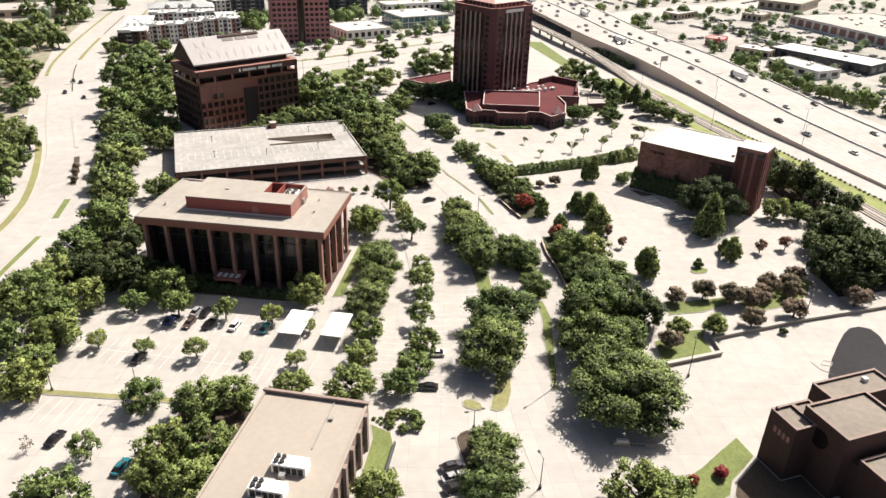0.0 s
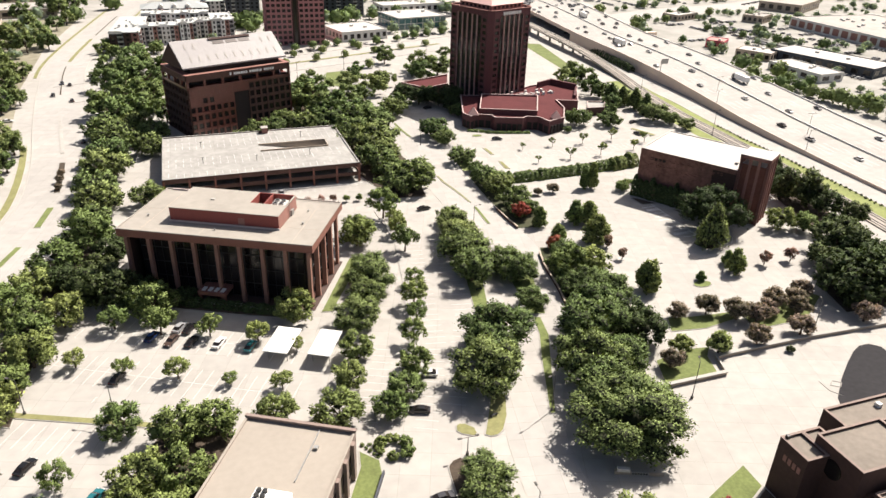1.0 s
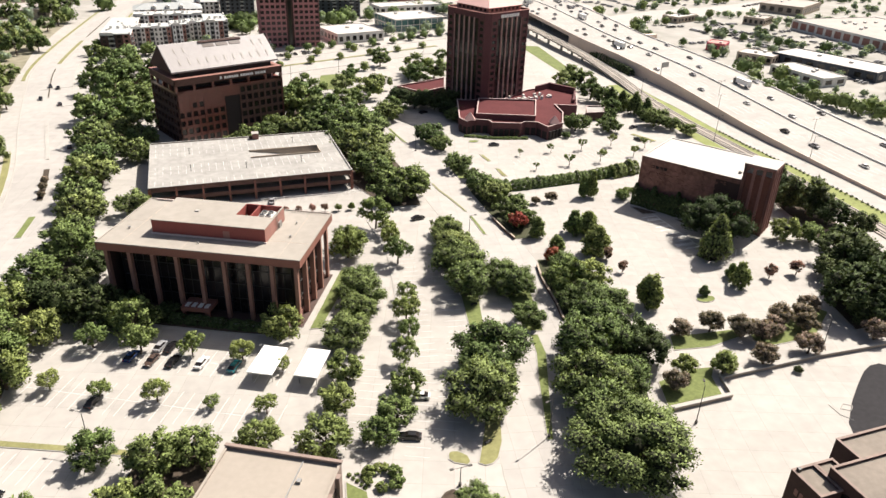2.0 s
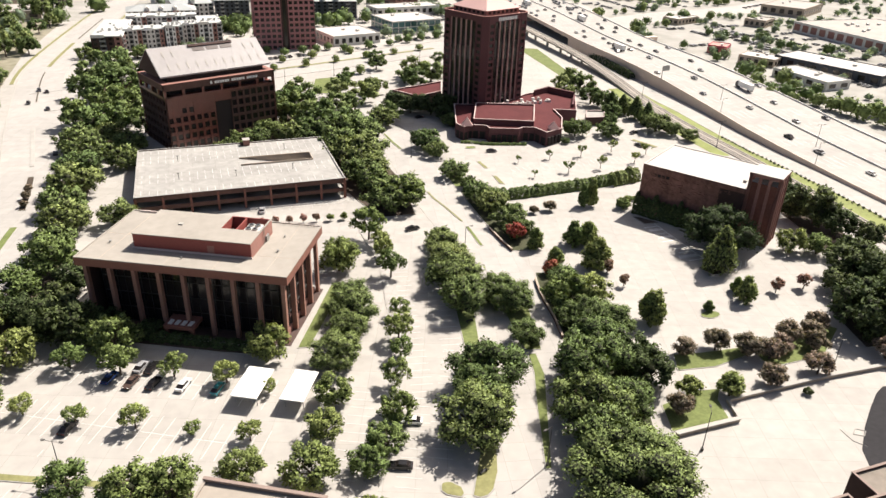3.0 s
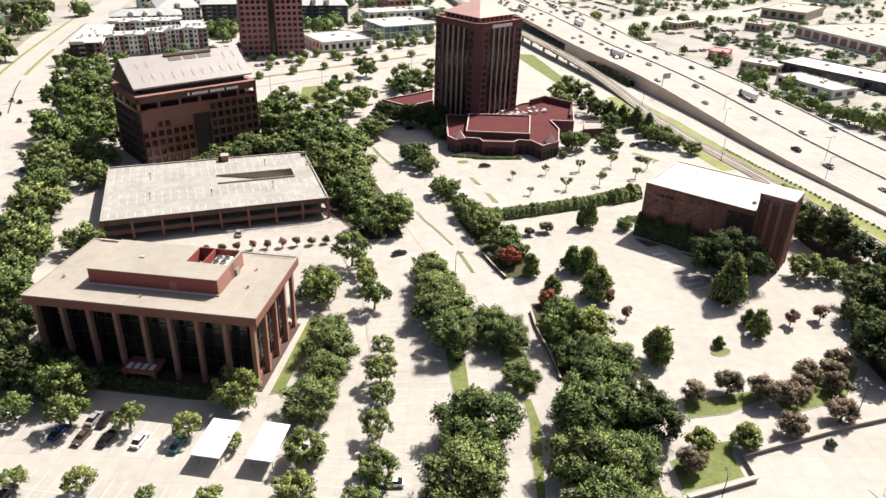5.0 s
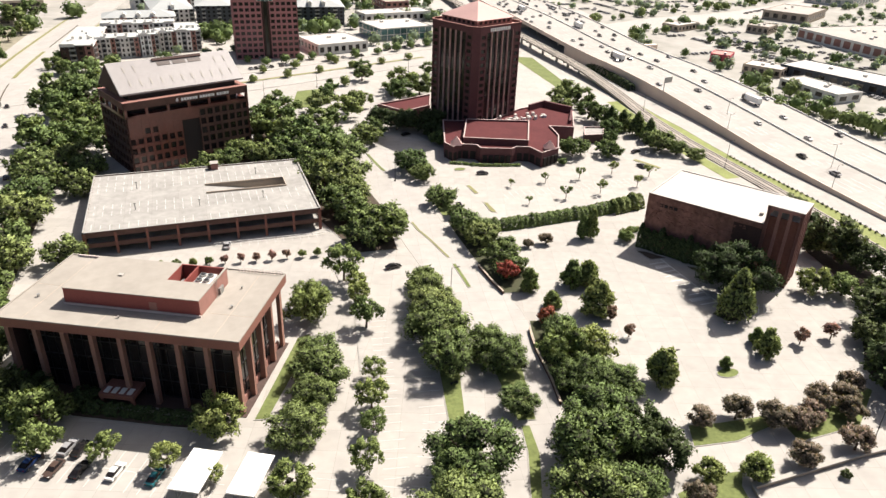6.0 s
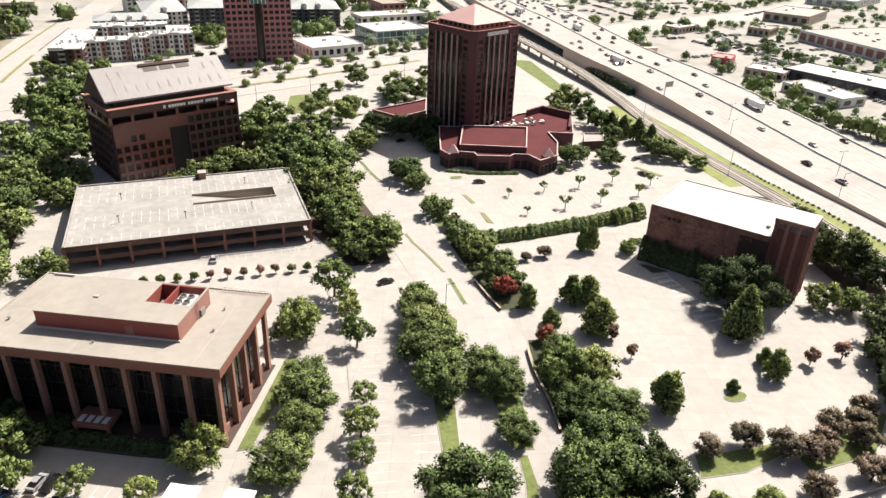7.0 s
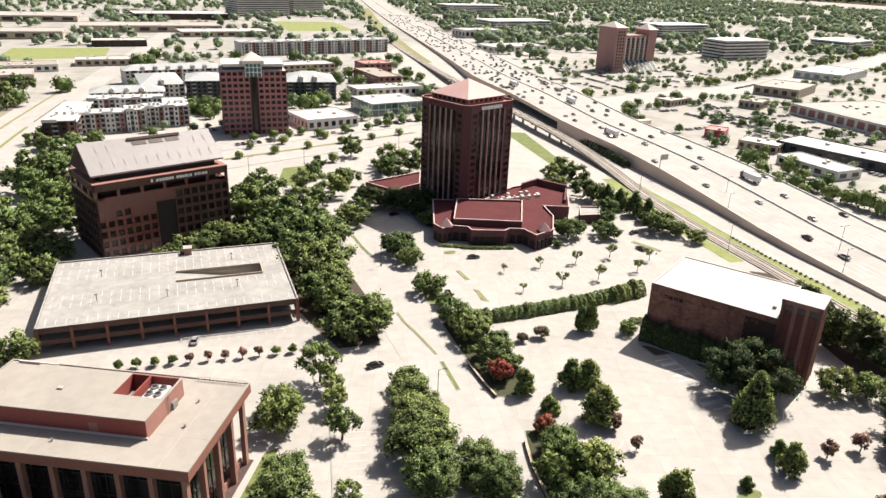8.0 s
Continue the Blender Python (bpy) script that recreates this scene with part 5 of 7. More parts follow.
# white apartments with balconies and grey hipped roofs
def apartments(label, x, y, w, d, h, deg, wall, bays, hip=True, roofmat=BLUEROOF):
    ob = thing("apartment_building", label, "building", pose(x, y, 0, 0, 0, deg), "apartment blocks")
    BOXES.append((ob.matrix_basis.inverted(), w, d))
    part("wall", Geo().box(0, 0, 0, w, d, h), wall, ob)
    floors = max(3, round(h / 3.1))
    for m, ww in ((face(0, 0, 0), w), (face(w, 0, 90), d)):
        n = max(2, int(bays * ww / w))
        for i in range(n):
            bx = (i + 0.5) * ww / n
            for j in range(floors):
                z = (j + 0.55) * h / floors
                pane(ww / n * 0.42, h / floors * 0.55, ob, m @ Matrix.Translation((bx, -0.06, z)))
                if i % 5 == 3 and j == 0 and wall is not CHARCOAL:
                    part("accent_panel", Geo().box(bx - ww / n * 0.5, -0.04, 0.2, bx + ww / n * 0.5, 0.02, h + 0.3, m), BRICK_ROSE, ob, "rose brick facade bay")
                if i % 3 == 1 and j == 0:
                    # flat dark panel paints the shade of a recessed balcony bay
                    part("recess_panel", Geo().box(bx - ww / n * 0.45, -0.045, 0.3, bx + ww / n * 0.45, 0.02, h - 0.4, m), CHARCOAL, ob, "dark panel painted as balcony shade")
                if i % 3 == 1:
                    part("balcony", Geo().box(bx - ww / n * 0.4, -1.3, z - 1.4, bx + ww / n * 0.4, 0, z - 1.25, m).box(bx - ww / n * 0.4, -1.3, z - 1.25, bx + ww / n * 0.4, -1.2, z - 0.4, m), METAL, ob)
    if hip:
        k = min(w, d) * 0.42
        vs = [(-0.7, -0.7, h), (w + 0.7, -0.7, h), (w + 0.7, d + 0.7, h), (-0.7, d + 0.7, h), (k, d / 2, h + k * 0.35), (w - k, d / 2, h + k * 0.35)]
        part("roof", Geo().add(vs, [(0, 1, 5, 4), (1, 2, 5), (2, 3, 4, 5), (3, 0, 4), (3, 2, 1, 0)]), roofmat, ob, "pale grey hipped roof")
        for i in range(max(2, int(w / 9))):
            dx = (i + 0.5) * w / max(2, int(w / 9))
            if k * 0.6 < dx < w - k * 0.6:
                top = h + k * 0.2
                gd = Geo().box(dx - 1.3, 0.4, h, dx + 1.3, k * 0.5, top)
                gd.add([(dx - 1.6, 0.1, top), (dx + 1.6, 0.1, top), (dx, 0.1, top + 1.1), (dx - 1.6, k * 0.8, top), (dx + 1.6, k * 0.8, top), (dx, k * 0.8, top + 1.1)], [(0, 1, 2), (3, 5, 4), (0, 2, 5, 3), (1, 4, 5, 2), (0, 3, 4, 1)])
                part("dormer", gd, STUCCO, ob, "white gabled dormer")
    else:
        part("roof", Geo().box(-0.3, -0.3, h, w + 0.3, d + 0.3, h + 0.5), roofmat, ob)
        for m, ww in ((face(0, 0, 0), w), (face(w, 0, 90), d)):
            n = max(2, int(bays * ww / w / 2))
            for i in range(0, n, 2):
                part("parapet", Geo().box(i * ww / n, -0.42, h - 0.5, (i + 0.9) * ww / n, 0.2, h + 1.3, m), STUCCO if wall is not STUCCO else WHITE, ob, "raised pale parapet")
        for i in range(int(w * d / 170)):
            rx, ry = (0.12 + 0.76 * ((i * 0.618) % 1)) * w, (0.2 + 0.6 * ((i * 0.414) % 1)) * d
            part("roof_unit", Geo().box(rx, ry, h + 0.5, rx + 1.3, ry + 1.1, h + 1.4), STUCCO, ob)
    for i in range(3):
        part("roof_unit", Geo().box(w * (0.2 + 0.25 * i), d * 0.3, h + 0.4, w * (0.2 + 0.25 * i) + 1.6, d * 0.3 + 1.4, h + 2.2), STUCCO, ob)
    return ob


apartments("dark brick apartment end block with flat pale roof", -43.4, 508, 17.4, 60, 11.5, -4, BRICK_DARK, 4, False, FLATPALE)
apartments("white apartment block with balconies", -25.6, 524, 24, 14, 12, 5, STUCCO, 9, False, FLATPALE)
apartments("white apartment corner block with small windows", -0.6, 526.4, 10.4, 16, 13, 7, WHITE, 5, False, FLATPALE)
apartments("cream apartment block set back beside the corner", 10.2, 540, 10, 14, 12, 8, STUCCO, 4, False, FLATPALE)
apartments("white apartment end block with dark stair slot", 20.6, 538.6, 14.6, 30, 12.6, 2, WHITE, 5, False, FLATPALE)
apartments("long white apartment wing round a courtyard", -26, 571, 46, 15, 12.4, 1, WHITE, 14, False, FLATPALE)
apartments("long white apartment block with pale dormered roof", -27, 600, 48, 22, 12, 2, STUCCO, 12)
apartments("pale apartment block with grey roof", 5, 625, 30, 60, 13, 6, STUCCO, 8)
apartments("charcoal apartment block with balconies", 36, 628, 26, 40, 15, -2, CHARCOAL, 7)
apartments("pale apartment block with grey roof", -10, 700, 80, 24, 13, 10, STUCCO, 16)
apartments("charcoal apartment block with grey roof", 105, 622, 42, 40, 14, -6, CHARCOAL, 9)
apartments("long pale apartment block with many bays", 100, 900, 58, 24, 15, 13, STUCCO, 14, False)
apartments("long pale apartment block with many bays", 160, 914, 60, 24, 15, 14, STUCCO, 14, False)
apartments("long pale apartment block with many bays", 222, 928, 60, 24, 15, 14, STUCCO, 14, False)

lowrise("shop_building", "pale flat-roofed shop with tan brick front", 106, 510, 36, 34, 6.5, 14, STUCCO, ROOF_WHITE, 1, 7)
lowrise("glass_showroom", "white showroom with teal glass front", 158, 548, 42, 36, 8.5, 12, STUCCO, ROOF_WHITE, 2, 8, GLASS_TEAL, frac=0.9)
lowrise("shop_building", "long pale shop with flat roof", 165, 622, 60, 22, 7, 10, STUCCO, ROOF_WHITE, 1, 10)
lowrise("brick_shop", "rose brick shop with pale roof", 196, 672, 22, 60, 9, 8, BRICK_ROSE, ROOF_TAN, 2, 4)
lowrise("brick_shop", "rose brick shop with pale roof", 205, 760, 30, 26, 9, 8, BRICK_ROSE, ROOF_PINK, 2, 5)
lowrise("shop_building", "long pale strip of shops", 120, 760, 60, 26, 8, 12, TANWALL, ROOF_WHITE, 2, 10)
# east of the freeway
lowrise("store", "wide pale store with grey panelled front", 495.8, 505, 110, 90, 8, -91, STUCCO, ROOF_PALE, 1, 12, PLANTSIDE, frac=0.7, units=26)
lowrise("store", "dark-fronted long strip of low shops", 383, 402, 70, 30, 6, -73, CHARCOAL, ROOF_WHITE, 1, 9)
lowrise("restaurant", "flat white-roofed restaurant among trees", 357, 374, 40, 20, 5, -85, STUCCO, ROOF_WHITE, 1, 5)
lowrise("restaurant", "flat white-roofed restaurant among trees", 362, 412, 24, 18, 5, -60, TANWALL, ROOF_WHITE, 1, 5)
lowrise("red_kiosk", "small red-walled shop by the freeway", 370, 434, 16, 13, 5, 40, SIGNRED, ROOF_PINK, 1, 4, units=1)
lowrise("store", "tan store with a pale flat roof", 560, 560, 60, 40, 8, 30, TANWALL, ROOF_PALE, 1, 8)
lowrise("store", "pale store with teal glass front", 700, 640, 90, 50, 8, 25, STUCCO, BLUEROOF, 1, 9, GLASS_TEAL)
lowrise("restaurant", "tan restaurant with flat roof", 480, 520, 22, 18, 6, 30, TANWALL, ROOF_PALE, 1, 5)
lowrise("restaurant", "tan restaurant with flat roof", 410, 545, 30, 16, 5, 20, TANWALL, ROOF_WHITE, 1, 6)
# buttressed red tower
bt = thing("buttressed_tower", "red-brick tower block with slanted ribs and twin roofs", "building", pose(480, 752, 0, 0, 0, 6))
part("tower", Geo().box(0, -8, 0, 14, 22, 47), MAUVE_HAZED, bt)
part("tower", Geo().box(52, 0, 0, 64, 22, 44), MAUVE_HAZED, bt)
part("slab", Geo().box(14, 2, 0, 64, 24, 38), MAUVE_HAZED, bt)
for i in range(8):
    x = 15 + i * 6.6
    part("rib", Geo().add([(x, -14, 0), (x + 1.4, -14, 0), (x + 1.4, 2, 12), (x, 2, 12), (x, 2, 0), (x + 1.4, 2, 0)], [(0, 1, 2, 3), (0, 3, 4), (1, 5, 2), (0, 4, 5, 1), (3, 2, 5, 4)]), STUCCO, bt)
    part("rib_upper", Geo().box(x, 0.6, 12, x + 1.4, 2, 36), STUCCO, bt)
for i in range(7):
    for k in range(8):
        pane(3.6, 1.9, bt, face(0, 1.85, 0) @ Matrix.Translation((19 + i * 6.6, 0, 13.5 + k * 2.9)))
for k in range(12):
    for x in (3.5, 7.0, 10.5):
        pane(1.7, 2.0, bt, face(0, -8.1, 0) @ Matrix.Translation((x, 0, 5 + k * 3.4)))
part("glass_apron", Geo().add([(15, -13, 0.5), (62, -13, 0.5), (62, 1.5, 11.5), (15, 1.5, 11.5)], [(0, 1, 2, 3)]), GLASS_TEAL, bt)
for x0, y0, x1, y1, z in ((0, -8, 14, 22, 47), (52, 0, 64, 22, 44)):
    part("hip_roof", Geo().add([(x0 - 1, y0 - 1, z), (x1 + 1, y0 - 1, z), (x1 + 1, y1 + 1, z), (x0 - 1, y1 + 1, z), ((x0 + x1) / 2, (y0 + y1) / 2, z + 6)], [(0, 1, 4), (1, 2, 4), (2, 3, 4), (3, 0, 4), (3, 2, 1, 0)]), TRIM, bt)
# banded white offices
for x, y, w, d, fl, deg in ((708, 834, 82, 40, 6, 6), (840, 1150, 120, 60, 5, 10), (150, 1530, 110, 60, 9, 20), (265, 1590, 70, 60, 13, 20), (560, 1250, 130, 60, 4, 12), (1000, 900, 90, 60, 4, 20), (640, 1700, 160, 60, 5, 10)):
    ob = thing("banded_office", "white office block with dark window bands", "building", pose(x, y, 0, 0, 0, deg), "far offices")
    BOXES.append((ob.matrix_basis.inverted(), w, d))
    part("core", Geo().box(1, 1, 0, w - 1, d - 1, fl * 4), GLASS, ob)
    for k in range(fl + 1):
        part("band", Geo().box(0, 0, k * 4 - (1.1 if k else 0), w, d, k * 4 + 1.1), STUCCO, ob)
# warehouses and low roofs beyond the avenue and far north
rnd = random.Random(11)
for x, y, w, d, h, deg, wl, rf in ((-175, 560, 60, 40, 6, 8, TANWALL, ROOF_PALE), (-170, 640, 80, 40, 6, 8, TANWALL, ROOF_PALE), (-190, 720, 110, 40, 6, 8, TANWALL, ROOF_PALE), (-120, 790, 50, 30, 6, 8, STUCCO, ROOF_TAN), (-60, 830, 60, 26, 6, 4, TANWALL, ROOF_WHITE),
                                  (-250, 1080, 150, 60, 9, 4, TANWALL, ROOF_PALE), (-60, 1000, 60, 30, 7, 6, BRICK_DARK, ROOF_WHITE), (-90, 1180, 190, 70, 9, 6, TANWALL, ROOF_PALE), (-30, 1420, 160, 80, 10, 8, BRICK_DARK, ROOF_WHITE),
                                  (40, 1120, 120, 50, 7, 8, TANWALL, ROOF_WHITE), (-330, 1350, 220, 90, 9, 3, TANWALL, ROOF_PALE), (420, 930, 90, 40, 7, 12, STUCCO, ROOF_WHITE), (455, 1120, 70, 40, 12, 10, STUCCO, ROOF_WHITE)):
    lowrise("warehouse", "long low warehouse with a flat roof", x, y, w, d, h, deg, wl, rf, 1, 8, group="warehouses", units=4)
for x, y, w, d in ((200, 1220, 110, 200), (-140, 880, 100, 110)):
    structure("field", Geo().add([(x, y, 0.05), (x + w, y + 20, 0.05), (x + w, y + d, 0.05), (x, y + d, 0.05)], [(0, 1, 2, 3)]), VERGE, "open mown grass field", "grass")


# ---- trees ----
def crown_mesh(name, seed, material, blobs, leaves, size, flat=0.78, shape="round", rise=0.88, heart=0.74):
    """A crown of leaf sprays: clumps of two sizes, shaded as rounded masses, with twigs standing out of them."""
    r = random.Random(seed)
    cs = []
    for i in range(blobs):
        a = r.uniform(0, 2 * math.pi)
        if shape == "cone":
            z = r.uniform(0, 1) ** 1.25
            k = 0.72 * (1 - z) ** 0.8 * (0.85 if z < 0.1 else 1.0)
            cs.append((Vector((k * math.cos(a), k * math.sin(a), 0.3 + z * 1.75)), 0.17 + 0.15 * (1 - z)))
        elif shape == "egg":
            z = r.uniform(0, 1) ** 1.2
            k = r.uniform(0.4, 0.95) * (1 - z) ** 0.6 * (0.8 if z < 0.1 else 1.0)
            cs.append((Vector((k * math.cos(a), k * math.sin(a), 0.3 + z * 1.5)), r.uniform(0.13, 0.27)))
        else:
            v = Vector((r.gauss(0, 1), r.gauss(0, 1), r.gauss(0.12, 1))).normalized()
            k = r.uniform(0.58, 0.95) if shape == "round" else (r.uniform(0.6, 0.94) if shape == "tight" else r.uniform(0.5, 0.66))
            if v.z < -0.5:
                v.z *= 0.5
            big = r.random() < 0.45
            cs.append((Vector((v.x * k, v.y * k, rise + v.z * k * flat)), r.uniform(0.19, 0.28) if big else r.uniform(0.1, 0.16)))
    mid = sum((c for c, _ in cs), Vector()) / blobs
    sizes = [rad * rad for _, rad in cs]
    verts, faces, normals = [], [], []
    # a dark body inside every clump: the crown's inner shade put into colour
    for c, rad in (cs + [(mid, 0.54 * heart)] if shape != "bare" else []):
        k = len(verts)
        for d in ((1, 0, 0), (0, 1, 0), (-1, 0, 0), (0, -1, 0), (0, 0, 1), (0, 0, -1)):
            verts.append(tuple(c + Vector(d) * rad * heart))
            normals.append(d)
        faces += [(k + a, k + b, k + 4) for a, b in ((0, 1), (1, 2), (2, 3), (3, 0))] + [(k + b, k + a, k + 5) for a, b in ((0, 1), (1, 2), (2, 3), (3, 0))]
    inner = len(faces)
    for c, rad in r.choices(cs, sizes, k=leaves):
        n = Vector((r.gauss(0, 1), r.gauss(0, 1), r.gauss(0.3, 1))).normalized()
        p = c + n * rad * (r.uniform(0.66, 1.1) if r.random() < (0.96 if shape == "tight" else 0.87) else r.uniform(1.1, 1.38))
        q = (n + Vector((r.gauss(0, 0.55), r.gauss(0, 0.55), r.gauss(0.22, 0.55)))).normalized()
        t = q.orthogonal().normalized()
        t.rotate(Matrix.Rotation(r.uniform(0, 6.28), 3, q))
        if r.random() < 0.35:
            t = (n + (p - mid).normalized() * 0.6 + t * 0.7 + Vector((0, 0, 0.35))).normalized()
            q = t.cross(q.cross(t)).normalized()
        b = q.cross(t)
        s = size * r.uniform(0.5, 1.35)
        k = len(verts)
        verts += [tuple(p - t * s), tuple(p - b * s * 0.6 - q * s * 0.2), tuple(p + t * s), tuple(p + b * s * 0.6 - q * s * 0.2)]
        faces += [(k, k + 1, k + 2, k + 3)]
        out = (q * 0.5 + n * 0.85 + (p - mid).normalized() * 0.3).normalized()
        normals += [tuple(out)] * 4
    me = bpy.data.meshes.new(name)
    me.from_pydata(verts, [], faces)
    me.materials.append(material)
    me.materials.append(CROWN_SHADE)
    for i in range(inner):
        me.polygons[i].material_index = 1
    me.normals_split_custom_set_from_vertices(normals)
    return me


def trunk_mesh(seed, h=0.9, thick=0.07):
    r = random.Random(seed)
    g = Geo()
    top = Vector((r.uniform(-0.05, 0.05), r.uniform(-0.05, 0.05), h * 0.55))
    g.beam((0, 0, 0), top, thick, thick * 0.7, 7)
    for i in range(5):
        a = i * 1.256 + r.uniform(-0.3, 0.3)
        e = top + Vector((0.5 * math.cos(a), 0.5 * math.sin(a), r.uniform(0.3, 0.6)))
        g.beam(top - Vector((0, 0, 0.04)), e, thick * 0.55, thick * 0.2, 5)
    return g.mesh("trunk", BARK)


KINDS = {}


def kind(key, label, category, material, n, blobs, leaves, size, flat=0.78, shape="round", thick=0.07, rise=0.88, heart=0.74):
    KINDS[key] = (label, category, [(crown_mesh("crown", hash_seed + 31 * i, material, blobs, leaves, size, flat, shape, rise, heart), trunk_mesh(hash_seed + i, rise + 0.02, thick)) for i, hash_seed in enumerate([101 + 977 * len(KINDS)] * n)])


kind("oak", "broad dark green live oak with dense crown", "tree", LEAF_OAK, 4, 84, 8000, 0.0395, 0.74, "round", 0.07, 0.74)
kind("greatoak", "very large spreading live oak with dense crown", "tree", LEAF_OAK, 1, 105, 18500, 0.0265, 0.74, "tight", 0.07, 0.74)
kind("denseoak", "large round dark green tree with dense crown", "tree", LEAF_DARK, 1, 84, 13000, 0.03, 0.74, "tight", 0.07, 0.74)
kind("oakmid", "broad dark green live oak with dense crown", "tree", LEAF_OAK, 4, 70, 2800, 0.0685, 0.74, "round", 0.07, 0.74)
kind("lot", "small round green parking-lot tree", "tree", LEAF_LIGHT, 3, 40, 2200, 0.074, 0.6, "round", 0.07, 1.12, 0.3)
kind("green", "leafy mid-green tree with loose crown", "tree", LEAF_LIGHT, 3, 64, 4000, 0.058, 0.8, "round", 0.07, 0.8, 0.6)
kind("dark", "dense dark green tree with shaded crown", "tree", LEAF_DARK, 3, 60, 3900, 0.06, 0.76, "round", 0.07, 0.76)
kind("egg", "upright green elm with pointed crown", "tree", LEAF_LIGHT, 3, 70, 4600, 0.075, 1.0, "egg", 0.06, 0.5)
kind("myrtle", "rounded crape myrtle with brownish bloom", "tree", LEAF_MYRTLE, 3, 44, 3400, 0.065, 0.85, "ball")
kind("roundgreen", "rounded green crape myrtle without bloom", "tree", LEAF_LIGHT, 2, 44, 3200, 0.065, 0.85, "ball")
kind("pink", "small pink-flowering crape myrtle", "tree", LEAF_PINK, 2, 30, 1200, 0.1, 0.8, "ball")
kind("red", "bright red-leaved rounded shrub", "shrub", LEAF_RED, 2, 36, 2200, 0.08, 0.8, "ball", 0.07, 0.7)
kind("cone", "dense conical evergreen tree", "tree", LEAF_OAK, 2, 90, 4200, 0.065, 1.0, "cone", 0.06, 0.5)
kind("far", "distant round green tree", "tree", LEAF_OAK, 4, 26, 1500, 0.088)
kind("young", "slender young tree with thin pale crown", "tree", LEAF_LIGHT, 2, 16, 760, 0.09, 0.55, "round", 0.06, 1.4, 0.3)
kind("sparse", "thin half-bare young tree", "tree", LEAF_MYRTLE, 1, 14, 170, 0.08, 0.9, "bare", 0.03)
kind("shrubby", "low rounded yellow-green shrub", "shrub", LEAF_LIGHT, 2, 26, 1300, 0.1, 0.7, "ball", 0.05, 0.55)
TREE = [0]
GROVES = []


def plant(key, rows, group, sz=1.0, lift=0.0):
    label, category, meshes = KINDS[key]
    for x, y, r in rows:
        TREE[0] += 1
        rr = random.Random(TREE[0] * 13 + 5)
        pool = meshes if key != "oak" or y < 200 else KINDS["oakmid" if y < 335 else "far"][2]
        crown, trunk = pool[TREE[0] % len(pool)]
        ob = new("shrub" if category == "shrub" else "tree")
        tagged(ob, label, category, group)
        s = r * rr.uniform(1.02, 1.16)
        low = {"oak": 0.84, "dark": 0.88, "green": 0.9, "denseoak": 0.92}.get(key, 1.0) if sz == 1.0 else 1.0
        ob.matrix_basis = pose(x, y, lift, 0, 0, rr.uniform(0, 360)) @ Matrix.Diagonal((s, s, s * sz * low * rr.uniform(0.92, 1.08), 1))
        for name, me in (("trunk", trunk), ("crown", crown)):
            c = new(name, me)
            c.parent = ob


plant("lot", [(-29.8, 157.1, 2.6), (-19.2, 151.0, 2.5), (-7.8, 146.2, 2.8), (3.0, 140.8, 1.9), (13.8, 135.6, 2.3), (-22.3, 171.3, 3.5), (-11.6, 165.6, 4.0), (-0.3, 161.7, 3.0), (10.7, 155.9, 3.0), (19.0, 149.5, 1.8),
              (-28.9, 118.6, 2.8), (-36.5, 161.5, 2.6)], "trees in the west lot", 0.95)
plant("sparse", [(-40.1, 123.9, 1.9)], "trees in the west lot", 1.2)
plant("green", [(11.1, 125.5, 4.2), (-19.0, 130.9, 4.4), (-7.6, 126.0, 5.5), (-0.4, 125.2, 4.5), (-14.2, 114.2, 5.3), (-6.6, 112.0, 5.1), (-10.4, 102.6, 5.0), (-32.8, 105.6, 5.3), (-17.2, 107.2, 4.0), (21.3, 91.0, 4.5)], "trees by the tan-roofed building")
plant("green", [(-43.4, 142.9, 5.6), (-38.6, 160.0, 5.2), (-49.6, 161.9, 4.5), (-47.0, 182.6, 6.3), (-50.7, 176.4, 5.5), (-42.7, 193.6, 5.7), (-38.8, 205.0, 6.6), (-31.4, 218.2, 7.1), (-34.1, 176.0, 5.3), (-13.0, 175.9, 5.8)], "avenue trees")
plant("dark", [(-23.5, 183.8, 7.1), (-29.0, 188.8, 5.3), (-18, 181, 5), (-36, 196, 5), (-27, 199, 5)], "avenue trees")
plant("oak", [(-30.7, 247.3, 7.8), (-30.5, 276.8, 7.8), (-29.0, 310.1, 8.4), (-32.7, 341.5, 9.0), (-17.6, 368.7, 9.0), (-20.9, 412.4, 9.0), (-37.6, 409.4, 9.0), (-28.0, 458.6, 9.0), (-16.1, 302.1, 6.3), (-15.7, 248.3, 5.8), (-33, 262, 7),
              (-31, 294, 7.5), (-35, 326, 8), (-22, 330, 7), (-36, 360, 8), (-25, 388, 8), (-10, 345, 6), (-8, 385, 8), (-14, 435, 8), (-40, 440, 8), (-33, 232, 6.5)], "avenue oaks")
plant("oak", [(-74, 296, 6.5), (-75.7, 268.1, 6.6), (-75.7, 320.4, 5), (-84.9, 383.0, 6.2), (-89.9, 439.2, 6.3), (-72.8, 253.8, 4.6), (-84, 255, 6)], "trees west of the avenue")
plant("myrtle", [(-46.8, 278, 1.8), (-46.4, 271, 1.6), (-47.2, 285, 1.6)], "avenue median shrubs")
plant("green", [(20.5, 163.1, 5.4), (45.1, 199.5, 5.7), (47, 206, 4.5), (32.1, 142.0, 4.4), (28.4, 132.4, 3.6), (23.3, 121.1, 5.1)], "trees beside the glass office")
plant("oak", [(42.7, 172.3, 6.4), (35.4, 155.6, 6.0), (40, 165, 5.2), (44, 180, 5)], "trees beside the glass office")
